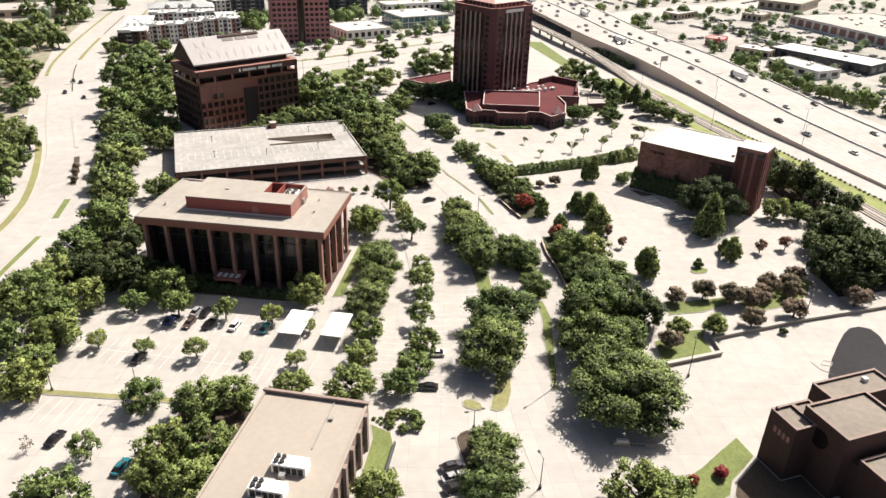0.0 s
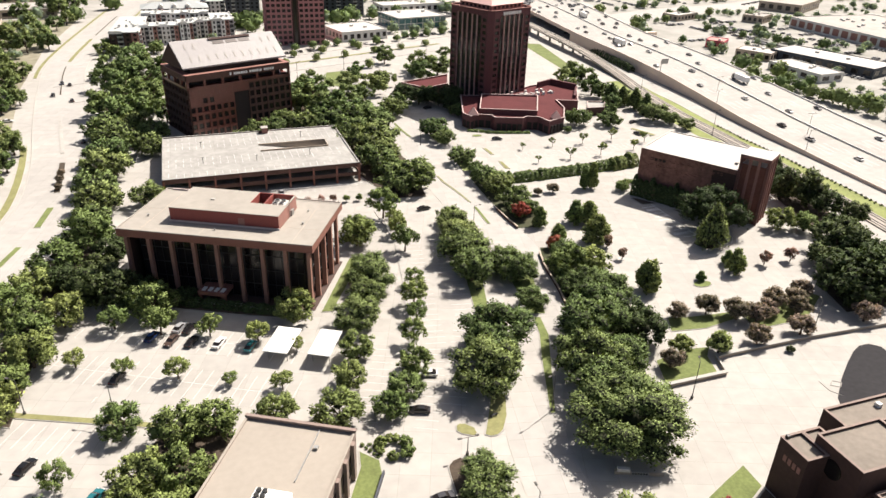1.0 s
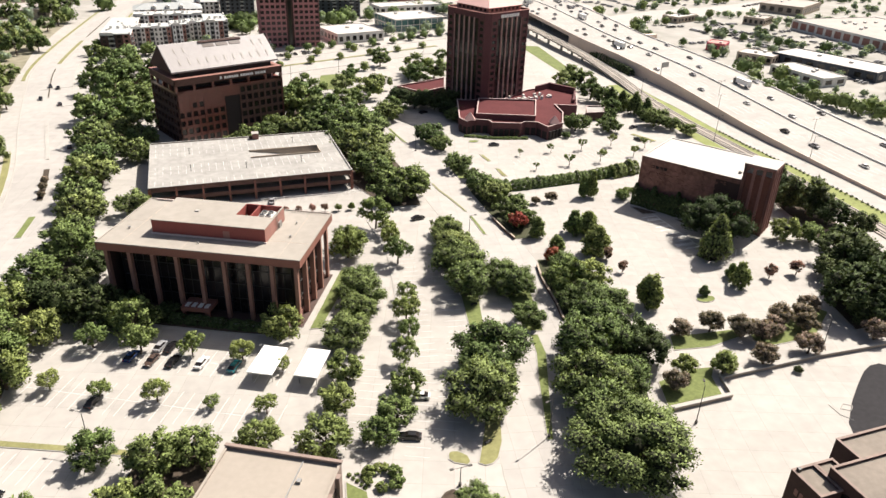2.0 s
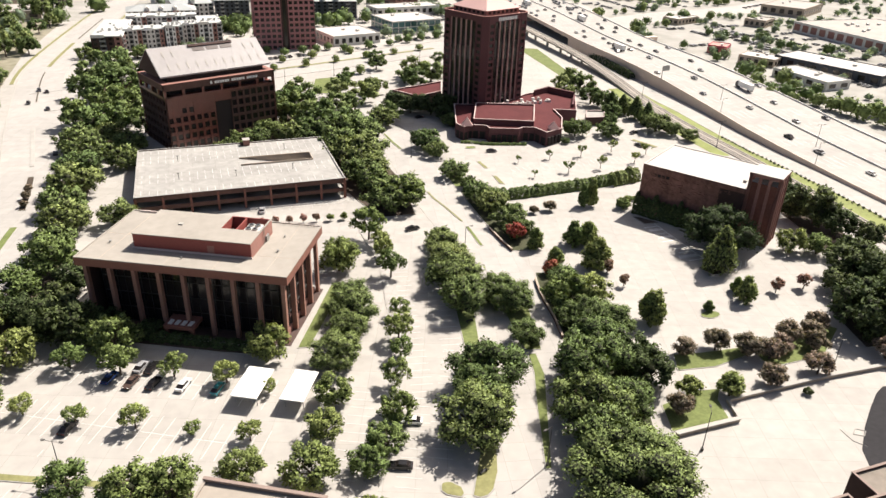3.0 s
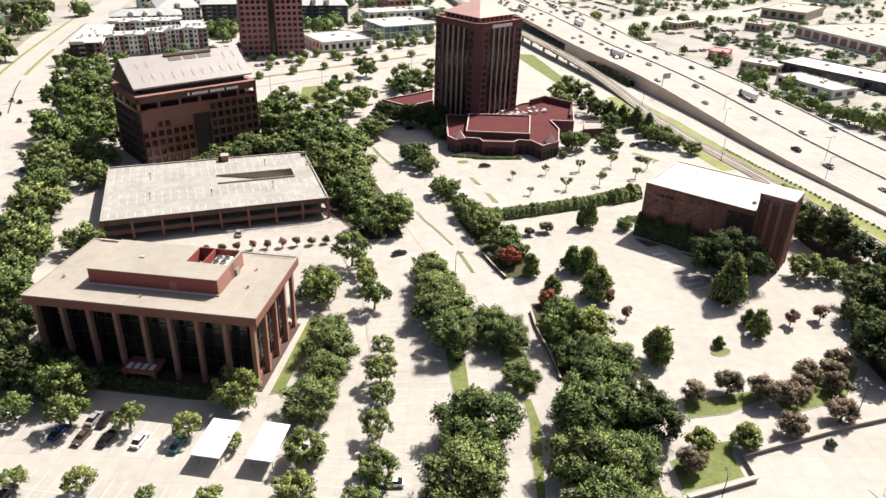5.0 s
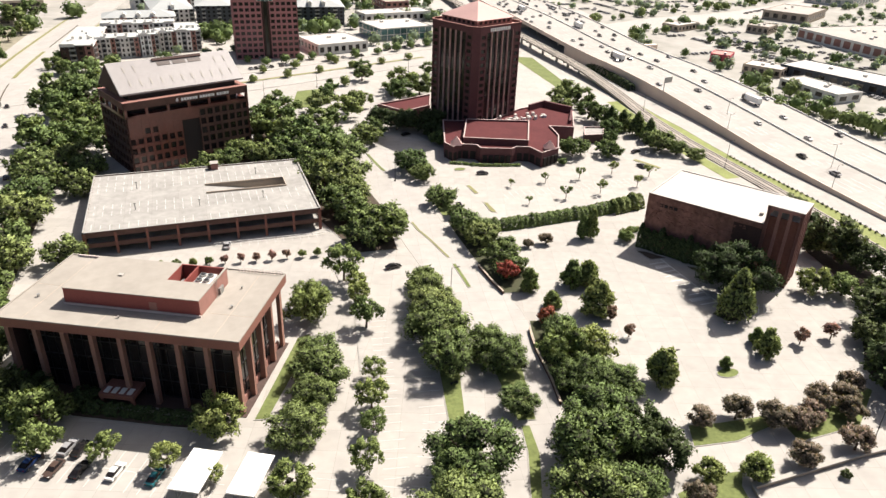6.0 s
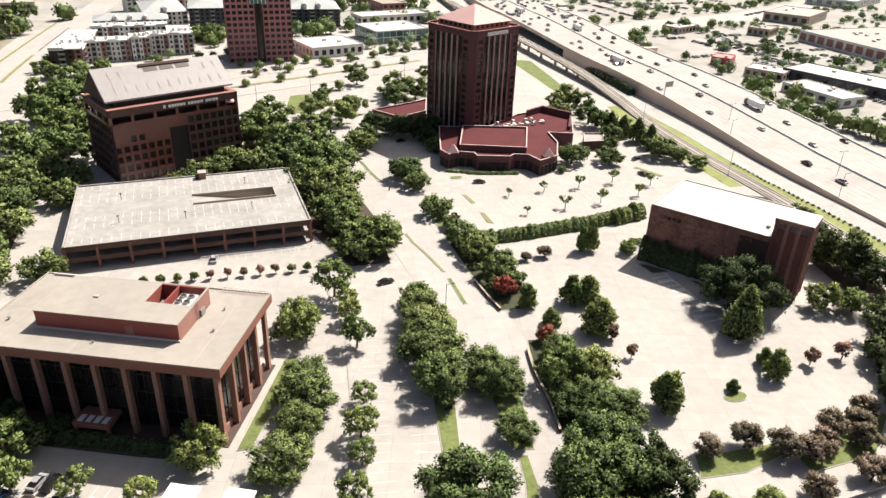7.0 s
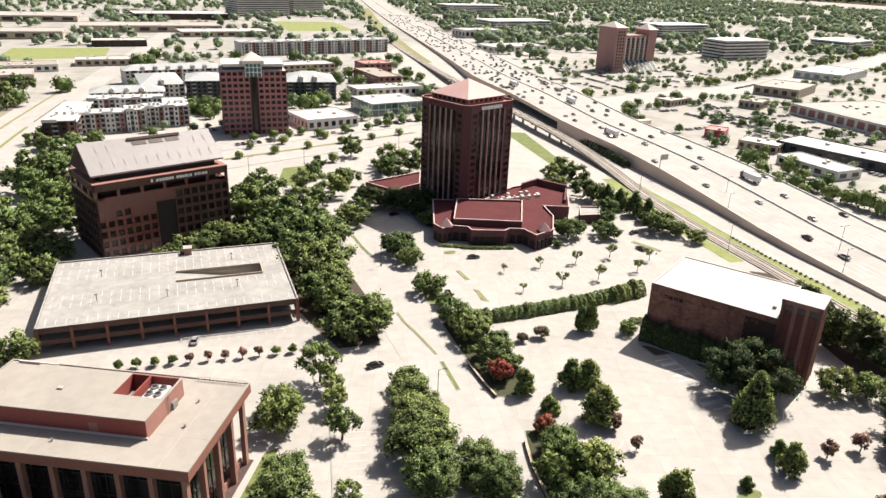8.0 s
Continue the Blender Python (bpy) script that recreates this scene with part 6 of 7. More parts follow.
plant("lot", [(58.0, 216.6, 4.6), (59.1, 203.0, 3.3), (58.2, 191.5, 4.2), (54.9, 171.0, 2.6), (51.7, 160.8, 3.6), (50.2, 153.5, 3.0), (46.4, 143.8, 3.2), (60, 210, 3)], "trees in the centre lot")
plant("green", [(43.5, 133.3, 4.0), (39.1, 125.1, 4.1), (34.3, 120.5, 3.7)], "trees in the centre lot")
plant("oak", [(78.2, 206.8, 4.4), (77.1, 198.4, 6.0), (73.6, 181.6, 7.0), (71.4, 169.1, 6.6), (75, 190, 6), (66.0, 137.9, 7.7), (57.5, 123.1, 7.3), (62, 131, 6.5), (84.2, 165.3, 5.8), (81.7, 151.4, 4.4), (83, 172, 5), (44.7, 90.8, 5.5), (40.9, 84.5, 5.6), (46, 97, 4)], "oaks on the central islands")
plant("oak", [(103.4, 239.0, 5.0), (104.2, 226, 5.4), (104.6, 213.6, 5.4), (109.4, 220.0, 3.8), (104, 249, 3.4), (103, 206.5, 3.2), (105, 232, 5.0), (107.4, 208, 3.6), (101.4, 153.2, 6.0), (102.2, 171.0, 4.8), (104.4, 174.2, 3.8), (105.6, 150.0, 5.0), (97.0, 155.0, 4.6), (88.0, 131.5, 8.8), (94, 140, 7.5), (82.0, 119.5, 7.4), (84.5, 104, 6.8), (79, 108, 8.0), (90, 120, 6.5)], "street oaks")
plant("greatoak", [(78.5, 98.8, 10.6)], "street oaks", 0.68)
plant("dark", [(100.7, 127.5, 6.1), (102, 136, 4.5), (104, 150, 3.5)], "street oaks")
plant("red", [(103.0, 203.8, 3.7), (103.4, 180.4, 3.1), (79.6, 77.4, 1.5), (86.1, 77.4, 1.7)], "red shrubs")
plant("egg", [(105.9, 196.3, 2.9), (148.3, 151.6, 3.4), (149.8, 156.6, 2.1), (117, 149.6, 4.3)], "elms round the hall lot", 1.16)
plant("egg", [(118.4, 180.6, 5.0), (108.0, 186.6, 2.9), (135.4, 150.4, 1.7)], "elms round the hall lot", 0.95)
plant("egg", [(118.9, 195.8, 3.7), (123.4, 194.6, 3.8)], "elms round the hall lot", 1.05)
plant("egg", [(137.1, 222.3, 2.3), (140.4, 221.8, 2.6)], "elms round the hall lot", 1.95)
plant("pink", [(120.5, 168.5, 1.9), (160.7, 153.1, 2.4), (170.0, 152.5, 2.6), (119.9, 176.6, 2.2)], "pink crape myrtles", 1.15)
plant("myrtle", [(125.2, 134.6, 3.8), (131.4, 130.2, 4.5), (135.6, 127.5, 3.8), (145.4, 131.8, 3.9), (156.8, 134.2, 3.5), (149.1, 127.1, 3.7), (116.0, 135.0, 3.2), (101.9, 117.0, 3.6), (128.8, 119.2, 3.6),
                 (142.6, 119.4, 3.8), (164.0, 119.4, 4.1), (140.5, 129.5, 3.5), (152, 131.5, 3.5)], "crape myrtles along the lot wall", 0.86)
plant("roundgreen", [(116.8, 118.9, 3.9), (107.6, 121.4, 3.5)], "crape myrtles along the lot wall", 0.86)
plant("lot", [(155.2, 220.6, 1.8), (158.5, 221.5, 1.4)], "trees by the brick hall", 0.8)
GROVES.append(([(58, 449, 2.6), (78, 456, 2.8), (98, 464, 2.6), (120, 473, 3), (140, 480, 2.6), (160, 488, 2.8), (106, 431, 3), (66, 470, 2.5), (86, 478, 3), (112, 487, 3)], "trees on the cross street"))
plant("dark", [(-25, 209, 5), (-19, 218, 5), (-14, 224, 4.5), (-16, 186, 4.5), (-5, 180, 3.2), (-31, 193, 5)], "avenue trees")
plant("dark", [(134.5, 113.9, 1.2)], "crape myrtles along the lot wall", 0.8)
plant("dark", [(175, 138, 6.5), (188, 149, 6.5), (185, 128, 6), (178, 147, 5.5), (168, 127, 4.5)], "trees by the brick hall")
plant("green", [(-42.5, 150, 5.0), (-40.5, 169, 5.0), (-41, 178, 5.0)], "avenue trees")
plant("myrtle", [(117.6, 221.2, 2.2), (123.9, 221.7, 2.6)], "pale shrubs round the hall lot", 0.8)
plant("denseoak", [(162.4, 180.6, 9.9)], "trees by the brick hall", 0.82)
plant("dark", [(207.7, 187.4, 8.0), (208.2, 179.3, 6.8), (187.2, 151.5, 8.4), (213.3, 169.6, 4.6), (169.6, 130.2, 9.4), (181.4, 132.3, 8.6), (204.8, 194.6, 6.0), (196, 160, 6.5), (212, 205, 6), (218, 218, 5), (190, 142, 7)], "trees by the brick hall")
plant("green", [(183.7, 172.8, 5.0), (191.1, 169.1, 4.4)], "trees by the brick hall")
plant("cone", [(214.5, 320.5, 4.2), (216.6, 312.0, 4.4), (217.4, 303.4, 4.4), (211, 326, 4.0)], "trees along the rail line", 1.05)
plant("cone", [(152.7, 168.2, 4.9)], "trees by the brick hall", 1.32)
plant("green", [(150.2, 216.6, 2.4), (152.4, 219, 2.0)], "trees by the brick hall", 0.9)
plant("oak", [(75.8, 239.3, 7.8), (68.7, 237.5, 6.0), (82, 247, 4.6), (69.5, 254.2, 6.0), (66.6, 262.2, 7.0), (67.7, 281.9, 8.2), (64.5, 298.1, 7.4), (62.1, 324.5, 9.4), (56.1, 346.2, 8.6), (72.5, 309.6, 8.3), (74.1, 276.4, 5.6), (48.8, 318.6, 7.0),
              (40.1, 325, 5.6), (33.7, 317.1, 5.6), (26.8, 313, 5.0), (20, 311, 3.9), (75, 244, 6.5), (72, 268, 6.5), (76, 290, 7), (66, 312, 7), (70, 335, 8), (62, 338, 8)], "wood round the garage")
plant("oak", [(94.1, 372.7, 7.4), (86.2, 359.3, 5.4), (92.4, 330.6, 6.2), (76.9, 354.1, 7.0), (72, 345, 6)], "trees along the street")
plant("oak", [(102.2, 295.0, 6.2), (103.4, 284.0, 4.8), (97.9, 336.3, 6.0), (125.6, 322.0, 4.6), (103, 388, 5.4), (125, 404, 6.0), (159.4, 446.7, 5.0), (123.5, 459.5, 5.0), (102.4, 260.0, 5.0), (124.3, 323.9, 4.5), (133.6, 416.2, 8.6), (126.3, 390.9, 7.6), (117.2, 438.2, 5.6), (173.4, 294.1, 6.4), (188.6, 290.8, 5.2), (164.4, 286.4, 2.1), (199.1, 307.4, 4.0), (128.0, 325.5, 4.0), (140, 402, 7)], "trees round the hotel")
plant("dark", [(104.5, 352.9, 5.4), (120.1, 342.3, 6.6), (111.2, 346.8, 6.2), (123.1, 331.6, 4.6), (128, 344, 6), (117, 352, 5)], "trees round the hotel")
plant("oak", [(200.6, 357.0, 5.8), (214.8, 374.2, 7.0), (213.5, 359.2, 7.2), (208.5, 341.6, 6.6), (210.3, 331, 6.6), (205.6, 316.4, 5.4), (219.5, 326, 4.4), (214.5, 291.4, 6.6), (219.2, 284.7, 4.9), (206, 372, 5), (222, 276, 4)], "trees along the rail line")
GROVES.append(([(333.6, 372.0, 6.4), (322.2, 337.1, 4.5), (324.8, 327.1, 4.7), (332.1, 321.3, 4.7), (345.8, 327.2, 3.9), (349.8, 418.5, 3.5), (352.2, 458.3, 3.4), (406.8, 500.4, 3.3), (412.7, 488.6, 4.2), (414.7, 467.7, 3.2), (435.0, 470.1, 4.2), (425.7, 442.7, 4.4),
              (436.0, 442.6, 4.0), (449.2, 420.3, 4.8), (357.1, 522.3, 4.7), (386.0, 556.1, 4.1), (415.2, 564.8, 4.2), (427.4, 562.9, 5.9), (482.0, 538.7, 4.9)], "trees by the eastern shops"))
GROVES.append(([(331.8, 300.6, 5.4), (332.4, 291.6, 5.3), (333.1, 282.9, 5.1), (367.2, 393.9, 3.4), (356, 362, 4.2), (346.8, 355.0, 4.1), (318, 345, 4), (326, 352, 4.5), (320, 318, 4), (330, 310, 4.5), (335, 272, 5), (338, 262, 5), (345, 285, 5), (341, 340, 4),
              (350, 378, 4), (316, 330, 3.5), (342, 250, 5), (350, 268, 4.5), (345, 238, 5)], "trees by the eastern shops"))
GROVES.append(([(151.6, 861.2, 7.3), (182.8, 795.9, 8.1), (183.0, 732.4, 6.4), (177.1, 667.3, 6.9), (172.3, 604, 5.6), (180.0, 602.5, 4.5), (239.2, 726.4, 6.7), (246.1, 707.0, 4.9), (-3.6, 812.6, 7.5), (10.5, 890.2, 7.8), (5.2, 823.4, 7.2), (34.6, 937.2, 5.4), (-54.3, 680.0, 7.1),
              (-50.1, 682.9, 5.6), (-75.0, 624.2, 7.1), (-27.4, 492.2, 5.2), (-16.0, 500.2, 4.5), (-47.4, 527.7, 3.7), (13.6, 512, 3.3), (43.4, 579.0, 4.5), (55.5, 592.4, 5.4), (48.0, 558.4, 4.3), (92.4, 880, 5.7), (258.7, 824.6, 6.4), (258.7, 858.5, 5.3)], "trees among the northern blocks"))
plant("far", [(-88, 424, 7), (-97, 470, 8), (-104, 440, 7), (-101, 538, 8), (-111, 541, 8), (-90, 556, 7), (-87, 650, 8), (-80, 676, 8), (-97, 664, 8), (-100, 570, 8), (-140, 716, 9), (-112, 628, 8), (-122, 560, 8), (-118, 455, 7), (-108, 500, 7), (-130, 500, 8), (-96, 398, 7), (-112, 392, 7)], "dark trees west of the avenue")
GROVES.append(([(38, 579, 6.5), (49, 578, 7), (115, 575, 6.5), (130, 590, 7), (122, 580, 6), (44, 584, 6), (40, 590, 5), (62, 600, 5), (46, 570, 4.5), (54, 575, 5), (98, 600, 4), (104, 612, 5), (112, 605, 5), (150, 600, 5), (100, 500, 3), (92, 497, 3), (110, 494, 3.4), (128, 500, 3.4), (145, 508, 3), (160, 515, 3.2), (70, 490, 3), (82, 493, 3),
              (172, 522, 3.2), (186, 528, 3.4), (60, 498, 2.6), (190, 600, 4), (205, 640, 5), (228, 690, 5), (230, 640, 4.5), (150, 740, 6), (165, 700, 6), (-30, 570, 5)], "trees among the northern blocks"))
plant("far", [(-74.4, 327.5, 4.9), (-67.3, 314.5, 4.8), (-70.9, 300.1, 5.2), (-66.2, 293.5, 4.5), (-68.3, 277.5, 4.9), (-67.4, 261.0, 4.6), (-67.3, 313.7, 3.5), (-80.4, 343.6, 4.2), (-83.7, 444.1, 5.3), (-83.6, 407.2, 4.9), (-76.6, 388.7, 4.7), (-82.3, 375.4, 4.5),
              (-85.6, 528.3, 6.9), (-80.6, 520.3, 6.2), (-92.1, 514.7, 6.0), (-101.9, 516.7, 6.0), (-80.4, 612.5, 5.6), (-84.5, 590.3, 5.4), (-94.2, 448.7, 4.7), (-76, 285, 5), (-78, 268, 5), (-82, 320, 5), (-88, 300, 5), (-90, 280, 5), (-84, 330, 5)], "trees west of the avenue")
plant("oak", [(-23, 352, 8.5), (-14.9, 321, 6.5), (-12, 362, 7), (-28, 425, 8), (-27, 376, 8), (-30, 398, 8.5), (-9, 300, 4.5), (-30, 440, 7), (-23.7, 453.5, 6.7)], "avenue oaks")
plant("oak", [(88, 402, 5.4), (97, 420, 5), (82, 384, 5.5), (104, 385, 5), (49, 362.6, 7.6), (62.4, 388.4, 7.2), (60, 367, 7.6), (79.7, 310.3, 7.4), (76, 331, 7.4), (80, 322, 6.5), (66, 376, 6.5), (57.5, 316.3, 7.0), (50, 346, 6.5), (38, 352, 6)], "wood round the garage")
plant("shrubby", [(30.0, 112.4, 1.6), (32.6, 112.7, 1.7), (34.6, 110.6, 1.9), (34.4, 108.0, 1.8), (31.4, 108.0, 1.4), (29.4, 110.4, 1.3)], "shrubs by the tan-roofed building", 0.9)
plant("shrubby", [(26.4, 113.2, 0.55), (27.0, 112.2, 0.5), (27.6, 111.3, 0.55), (28.1, 110.2, 0.5), (28.6, 109.2, 0.5), (27.9, 113.0, 0.5), (28.6, 112.0, 0.45)], "small shrubs by the tan-roofed building", 0.8)
plant("oak", [(-44, 490, 5.5), (-36, 486, 6), (-27, 490, 5.5), (-18, 496, 4.6), (-48, 503, 5)], "avenue oaks")
plant("green", [(98.6, 163.4, 5.8), (105.6, 162.4, 5.4), (65.8, 75.5, 6.1), (70.8, 73.8, 4.6)], "street oaks")
plant("young", [(148.0, 269.2, 2.0), (162.8, 269.4, 2.3), (178.6, 271.2, 2.4), (180.8, 256.6, 2.3), (163.4, 254.4, 2.4), (148.4, 253.4, 2.2), (133.2, 252.6, 1.5), (133.5, 269, 1.5), (191.6, 264.6, 2.4)], "young trees in the hotel lot", 1.05)
for key, first, last in (("roundgreen", 0, 4), ("pink", 4, 9), ("roundgreen", 9, 11)):
    plant(key, [(9.6 + i * 4.4, 237.6 - i * 0.42, 1.5) for i in range(first, last)], "row of small round trees by the garage", 1.15)


# hedges and low shrubs
def hedge(name, label, line, w, h, material, n, size, seed):
    r = random.Random(seed)
    verts, faces = [], []
    pts = smooth(line, 1.0)
    for i in range(n):
        k = r.random() * (len(pts) - 1)
        p = pts[int(k)].lerp(pts[min(int(k) + 1, len(pts) - 1)], k % 1)
        a = r.uniform(-0.2, math.pi + 0.2)
        swell = 0.82 + 0.4 * noise.noise((k * 0.61, seed, 0))
        q = Vector((math.cos(a) * r.choice((-1, 1)), 0, math.sin(a)))
        t = (pts[min(int(k) + 1, len(pts) - 1)] - pts[int(k)]).normalized()
        nn = Vector((t.y * q.x, -t.x * q.x, q.z)).normalized()
        pos = Vector((p.x, p.y, 0)) + Vector((t.y, -t.x, 0)) * (q.x * w / 2 * swell) + Vector((0, 0, max(0.1, q.z * h * swell)))
        nn = (nn + Vector((r.gauss(0, 0.4), r.gauss(0, 0.4), r.gauss(0.2, 0.4)))).normalized()
        u = nn.orthogonal().normalized()
        u.rotate(Matrix.Rotation(r.uniform(0, 6.28), 3, nn))
        b = nn.cross(u)
        s = size * r.uniform(0.6, 1.2)
        kk = len(verts)
        verts += [tuple(pos - u * s), tuple(pos - b * s * 0.6), tuple(pos + u * s), tuple(pos + b * s * 0.6)]
        faces.append((kk, kk + 1, kk + 2, kk + 3))
    me = bpy.data.meshes.new(name)
    me.from_pydata(verts, [], faces)
    me.materials.append(material)
    return tagged(new(name, me), label, "hedge", "", "stuff")


hedge("hedge", "long clipped green hedge beside the hotel lot", [(106, 236.6), (118, 236.4), (134, 237), (151, 238.4), (163, 240.2), (170, 241.6)], 5.4, 4.3, LEAF_OAK, 12000, 0.42, 3)
hedge("hedge", "bushy end of the hedge", [(158, 238.2), (171, 240.6)], 6.5, 5.4, LEAF_OAK, 2500, 0.5, 4)
hedge("ivy", "dark ivy and shrubs along the brick hall", [(152.8, 213.4), (158.2, 204.6), (164.4, 195), (170.6, 185.4)], 4.0, 7.8, LEAF_DARK, 11000, 0.42, 5)
hedge("hedge", "low hedge before the hotel podium", [(119.6, 298.6), (125, 296.4), (131, 292.8), (146.5, 288.8)], 2.0, 1.3, LEAF_LIGHT, 2200, 0.3, 6)
hedge("hedge", "dark shrubs along the freeway wall", [(262, 385), (266, 420), (271, 458)], 4.5, 4.5, LEAF_DARK, 4000, 0.6, 7)
hedge("hedge", "shaded shrubs along the office front", [(-22, 187), (-8, 180), (2, 175.2), (10, 171), (22, 165)], 4.2, 2.4, LEAF_DARK, 5000, 0.35, 8)
HM = crown_mesh("shrub", 77, LEAF_DARK, 6, 90, 0.3)
for i in range(44):
    y = 168 + i * 2.5
    p = min(edge, key=lambda q: abs(q.y - y))
    ob = tagged(new("shrub", HM), "low round shrub on the grass verge", "shrub", "verge shrubs")
    ob.matrix_basis = pose(p.x - 0.9, y, -0.35, 0, 0, i * 50) @ Matrix.Diagonal((0.75, 0.75, 0.75, 1))


# scattered and far trees as masses of leaves
def woods(name, label, spots, seed, quads=46, size=0.32):
    """Round crowns: a lumpy body each, with leaf tufts standing out of it."""
    r = random.Random(seed)
    t = (1 + math.sqrt(5)) / 2
    ico = [Vector(p).normalized() for p in ((-1, t, 0), (1, t, 0), (-1, -t, 0), (1, -t, 0), (0, -1, t), (0, 1, t), (0, -1, -t), (0, 1, -t), (t, 0, -1), (t, 0, 1), (-t, 0, -1), (-t, 0, 1))]
    tri = ((0, 11, 5), (0, 5, 1), (0, 1, 7), (0, 7, 10), (0, 10, 11), (1, 5, 9), (5, 11, 4), (11, 10, 2), (10, 7, 6), (7, 1, 8), (3, 9, 4), (3, 4, 2), (3, 2, 6), (3, 6, 8), (3, 8, 9), (4, 9, 5), (2, 4, 11), (6, 2, 10), (8, 6, 7), (9, 8, 1))
    verts, faces, normals = [], [], []
    for x, y, rad in spots:
        tall = r.uniform(0.72, 1.0)
        c = Vector((x, y, rad * tall * 0.96))
        k = len(verts)
        for n in ico:
            w = rad * r.uniform(0.62, 0.95)
            verts.append((c.x + n.x * w, c.y + n.y * w, c.z + n.z * w * tall))
            normals.append(tuple(n))
        faces += [(k + i, k + j, k + m) for i, j, m in tri]
        for i in range(quads):
            n = Vector((r.gauss(0, 1), r.gauss(0, 1), r.gauss(0.3, 0.9))).normalized()
            p = c + Vector((n.x, n.y, n.z * tall)) * rad * r.uniform(0.74, 1.06)
            q = (n + Vector((r.gauss(0, 0.45), r.gauss(0, 0.45), r.gauss(0.15, 0.45)))).normalized()
            u = q.orthogonal().normalized()
            u.rotate(Matrix.Rotation(r.uniform(0, 6.28), 3, q))
            b = q.cross(u)
            s = size * rad * r.uniform(0.6, 1.2)
            k = len(verts)
            verts += [tuple(p - u * s), tuple(p - b * s * 0.7), tuple(p + u * s), tuple(p + b * s * 0.7)]
            faces.append((k, k + 1, k + 2, k + 3))
            normals += [tuple((q * 0.5 + n).normalized())] * 4
    me = bpy.data.meshes.new(name)
    me.from_pydata(verts, [], faces)
    me.materials.append(LEAF_OAK if name == "grove" else LEAF_HAZED)
    me.normals_split_custom_set_from_vertices(normals)
    return tagged(new(name, me), label, "trees", "", "stuff")


def clear(x, y):
    """Away from roads and fields."""
    for line, w in ((cross, 24), (avenue, 22)):
        if min((p.x - x) ** 2 + (p.y - y) ** 2 for p in line) < w * w:
            return False
    k = min(range(len(near)), key=lambda j: abs(near[j].y - y))
    if near[k].x - 30 < x < far[k].x + 12:
        return False
    for b in BOXES:
        q = b[0] @ Vector((x, y, 0))
        if -3 < q.x < b[1] + 3 and -3 < q.y < b[2] + 3:
            return False
    return not (190 < x < 320 and 1210 < y < 1440) and not (-150 < x < -30 and 870 < y < 1000)


def scatter(n, x0, x1, y0, y1, r0, r1, seed, clump=0.0, cell=90.0):
    r = random.Random(seed)
    out = []
    while len(out) < n:
        x, y = r.uniform(x0, x1), r.uniform(y0, y1)
        if clump and noise.noise((x / cell, y / cell, seed)) < clump:
            n -= 0.34
            continue
        if clear(x, y):
            out.append((x, y, r.uniform(r0, r1)))
        else:
            n -= 0.2
    return out


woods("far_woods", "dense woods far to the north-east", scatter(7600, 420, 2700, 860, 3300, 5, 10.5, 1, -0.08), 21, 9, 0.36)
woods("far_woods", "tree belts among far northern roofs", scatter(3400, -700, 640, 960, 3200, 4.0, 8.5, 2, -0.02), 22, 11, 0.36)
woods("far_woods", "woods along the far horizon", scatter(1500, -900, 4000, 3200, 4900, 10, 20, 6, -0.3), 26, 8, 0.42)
r7 = random.Random(77)
row = []
for k in range(200):
    p = cross[r7.randrange(len(cross) - 1)]
    q = Vector((p.x + r7.uniform(-9, 9), p.y + r7.choice((-1, 1, 1)) * r7.uniform(29, 44)))
    if 345 < q.x < 1300 and clear(q.x, q.y):
        row.append((q.x, q.y, r7.uniform(3, 5.5)))
GROVES.append((row, "trees lining the boulevard beyond the freeway"))
for i, (spots, where) in enumerate(GROVES):
    woods("grove", "round green " + where, spots, 41 + i, 150, 0.2)
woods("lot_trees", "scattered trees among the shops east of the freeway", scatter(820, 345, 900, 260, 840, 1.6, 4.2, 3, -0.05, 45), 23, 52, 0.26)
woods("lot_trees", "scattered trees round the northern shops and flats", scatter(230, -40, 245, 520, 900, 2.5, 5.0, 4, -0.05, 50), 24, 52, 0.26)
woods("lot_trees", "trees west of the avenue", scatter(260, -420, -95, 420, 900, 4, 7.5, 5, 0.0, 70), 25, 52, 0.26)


# distant parked cars, too small to tell apart
def car_rows(name, label, rows, seed):
    r = random.Random(seed)
    g = Geo()
    for x, y, deg, n in rows:
        m = pose(x, y, 0.03, 0, 0, deg)
        for i in range(n):
            if r.random() < 0.62:
                u = i * 2.9
                g.box(u - 0.9, -2.2, 0.3, u + 0.9, 2.2, 0.95, m)
                g.box(u - 0.75, -1.3, 0.95, u + 0.75, 0.9, 1.45, m)
    ob = new(name, g.mesh(name, CARMIX))
    return tagged(ob, label, "cars", "", "stuff")


CARMIX = mat("mixed_car_paint", (0.16, 0.16, 0.165), 0.35, 0.2, vary=0.95, bump=0, spec=0.6, random_by="island")
rr = random.Random(8)
east = [(400 + rr.uniform(-8, 8) + 22 * (k % 9), 330 + 34 * (k // 9) + rr.uniform(-6, 6), 95 + rr.choice((0, 90, 5)), rr.randint(5, 11)) for k in range(120)]
north = [(-20 + rr.uniform(0, 220), 700 + rr.uniform(0, 240), rr.choice((10, 100, 14)), rr.randint(4, 10)) for k in range(26)]
north += [(-200 + rr.uniform(0, 500), 1000 + rr.uniform(0, 700), rr.choice((6, 96)), rr.randint(6, 14)) for k in range(50)]
north += [(-30 + rr.uniform(0, 270), 485 + rr.uniform(0, 220), rr.choice((12, 102, 20)), rr.randint(3, 8)) for k in range(46)]
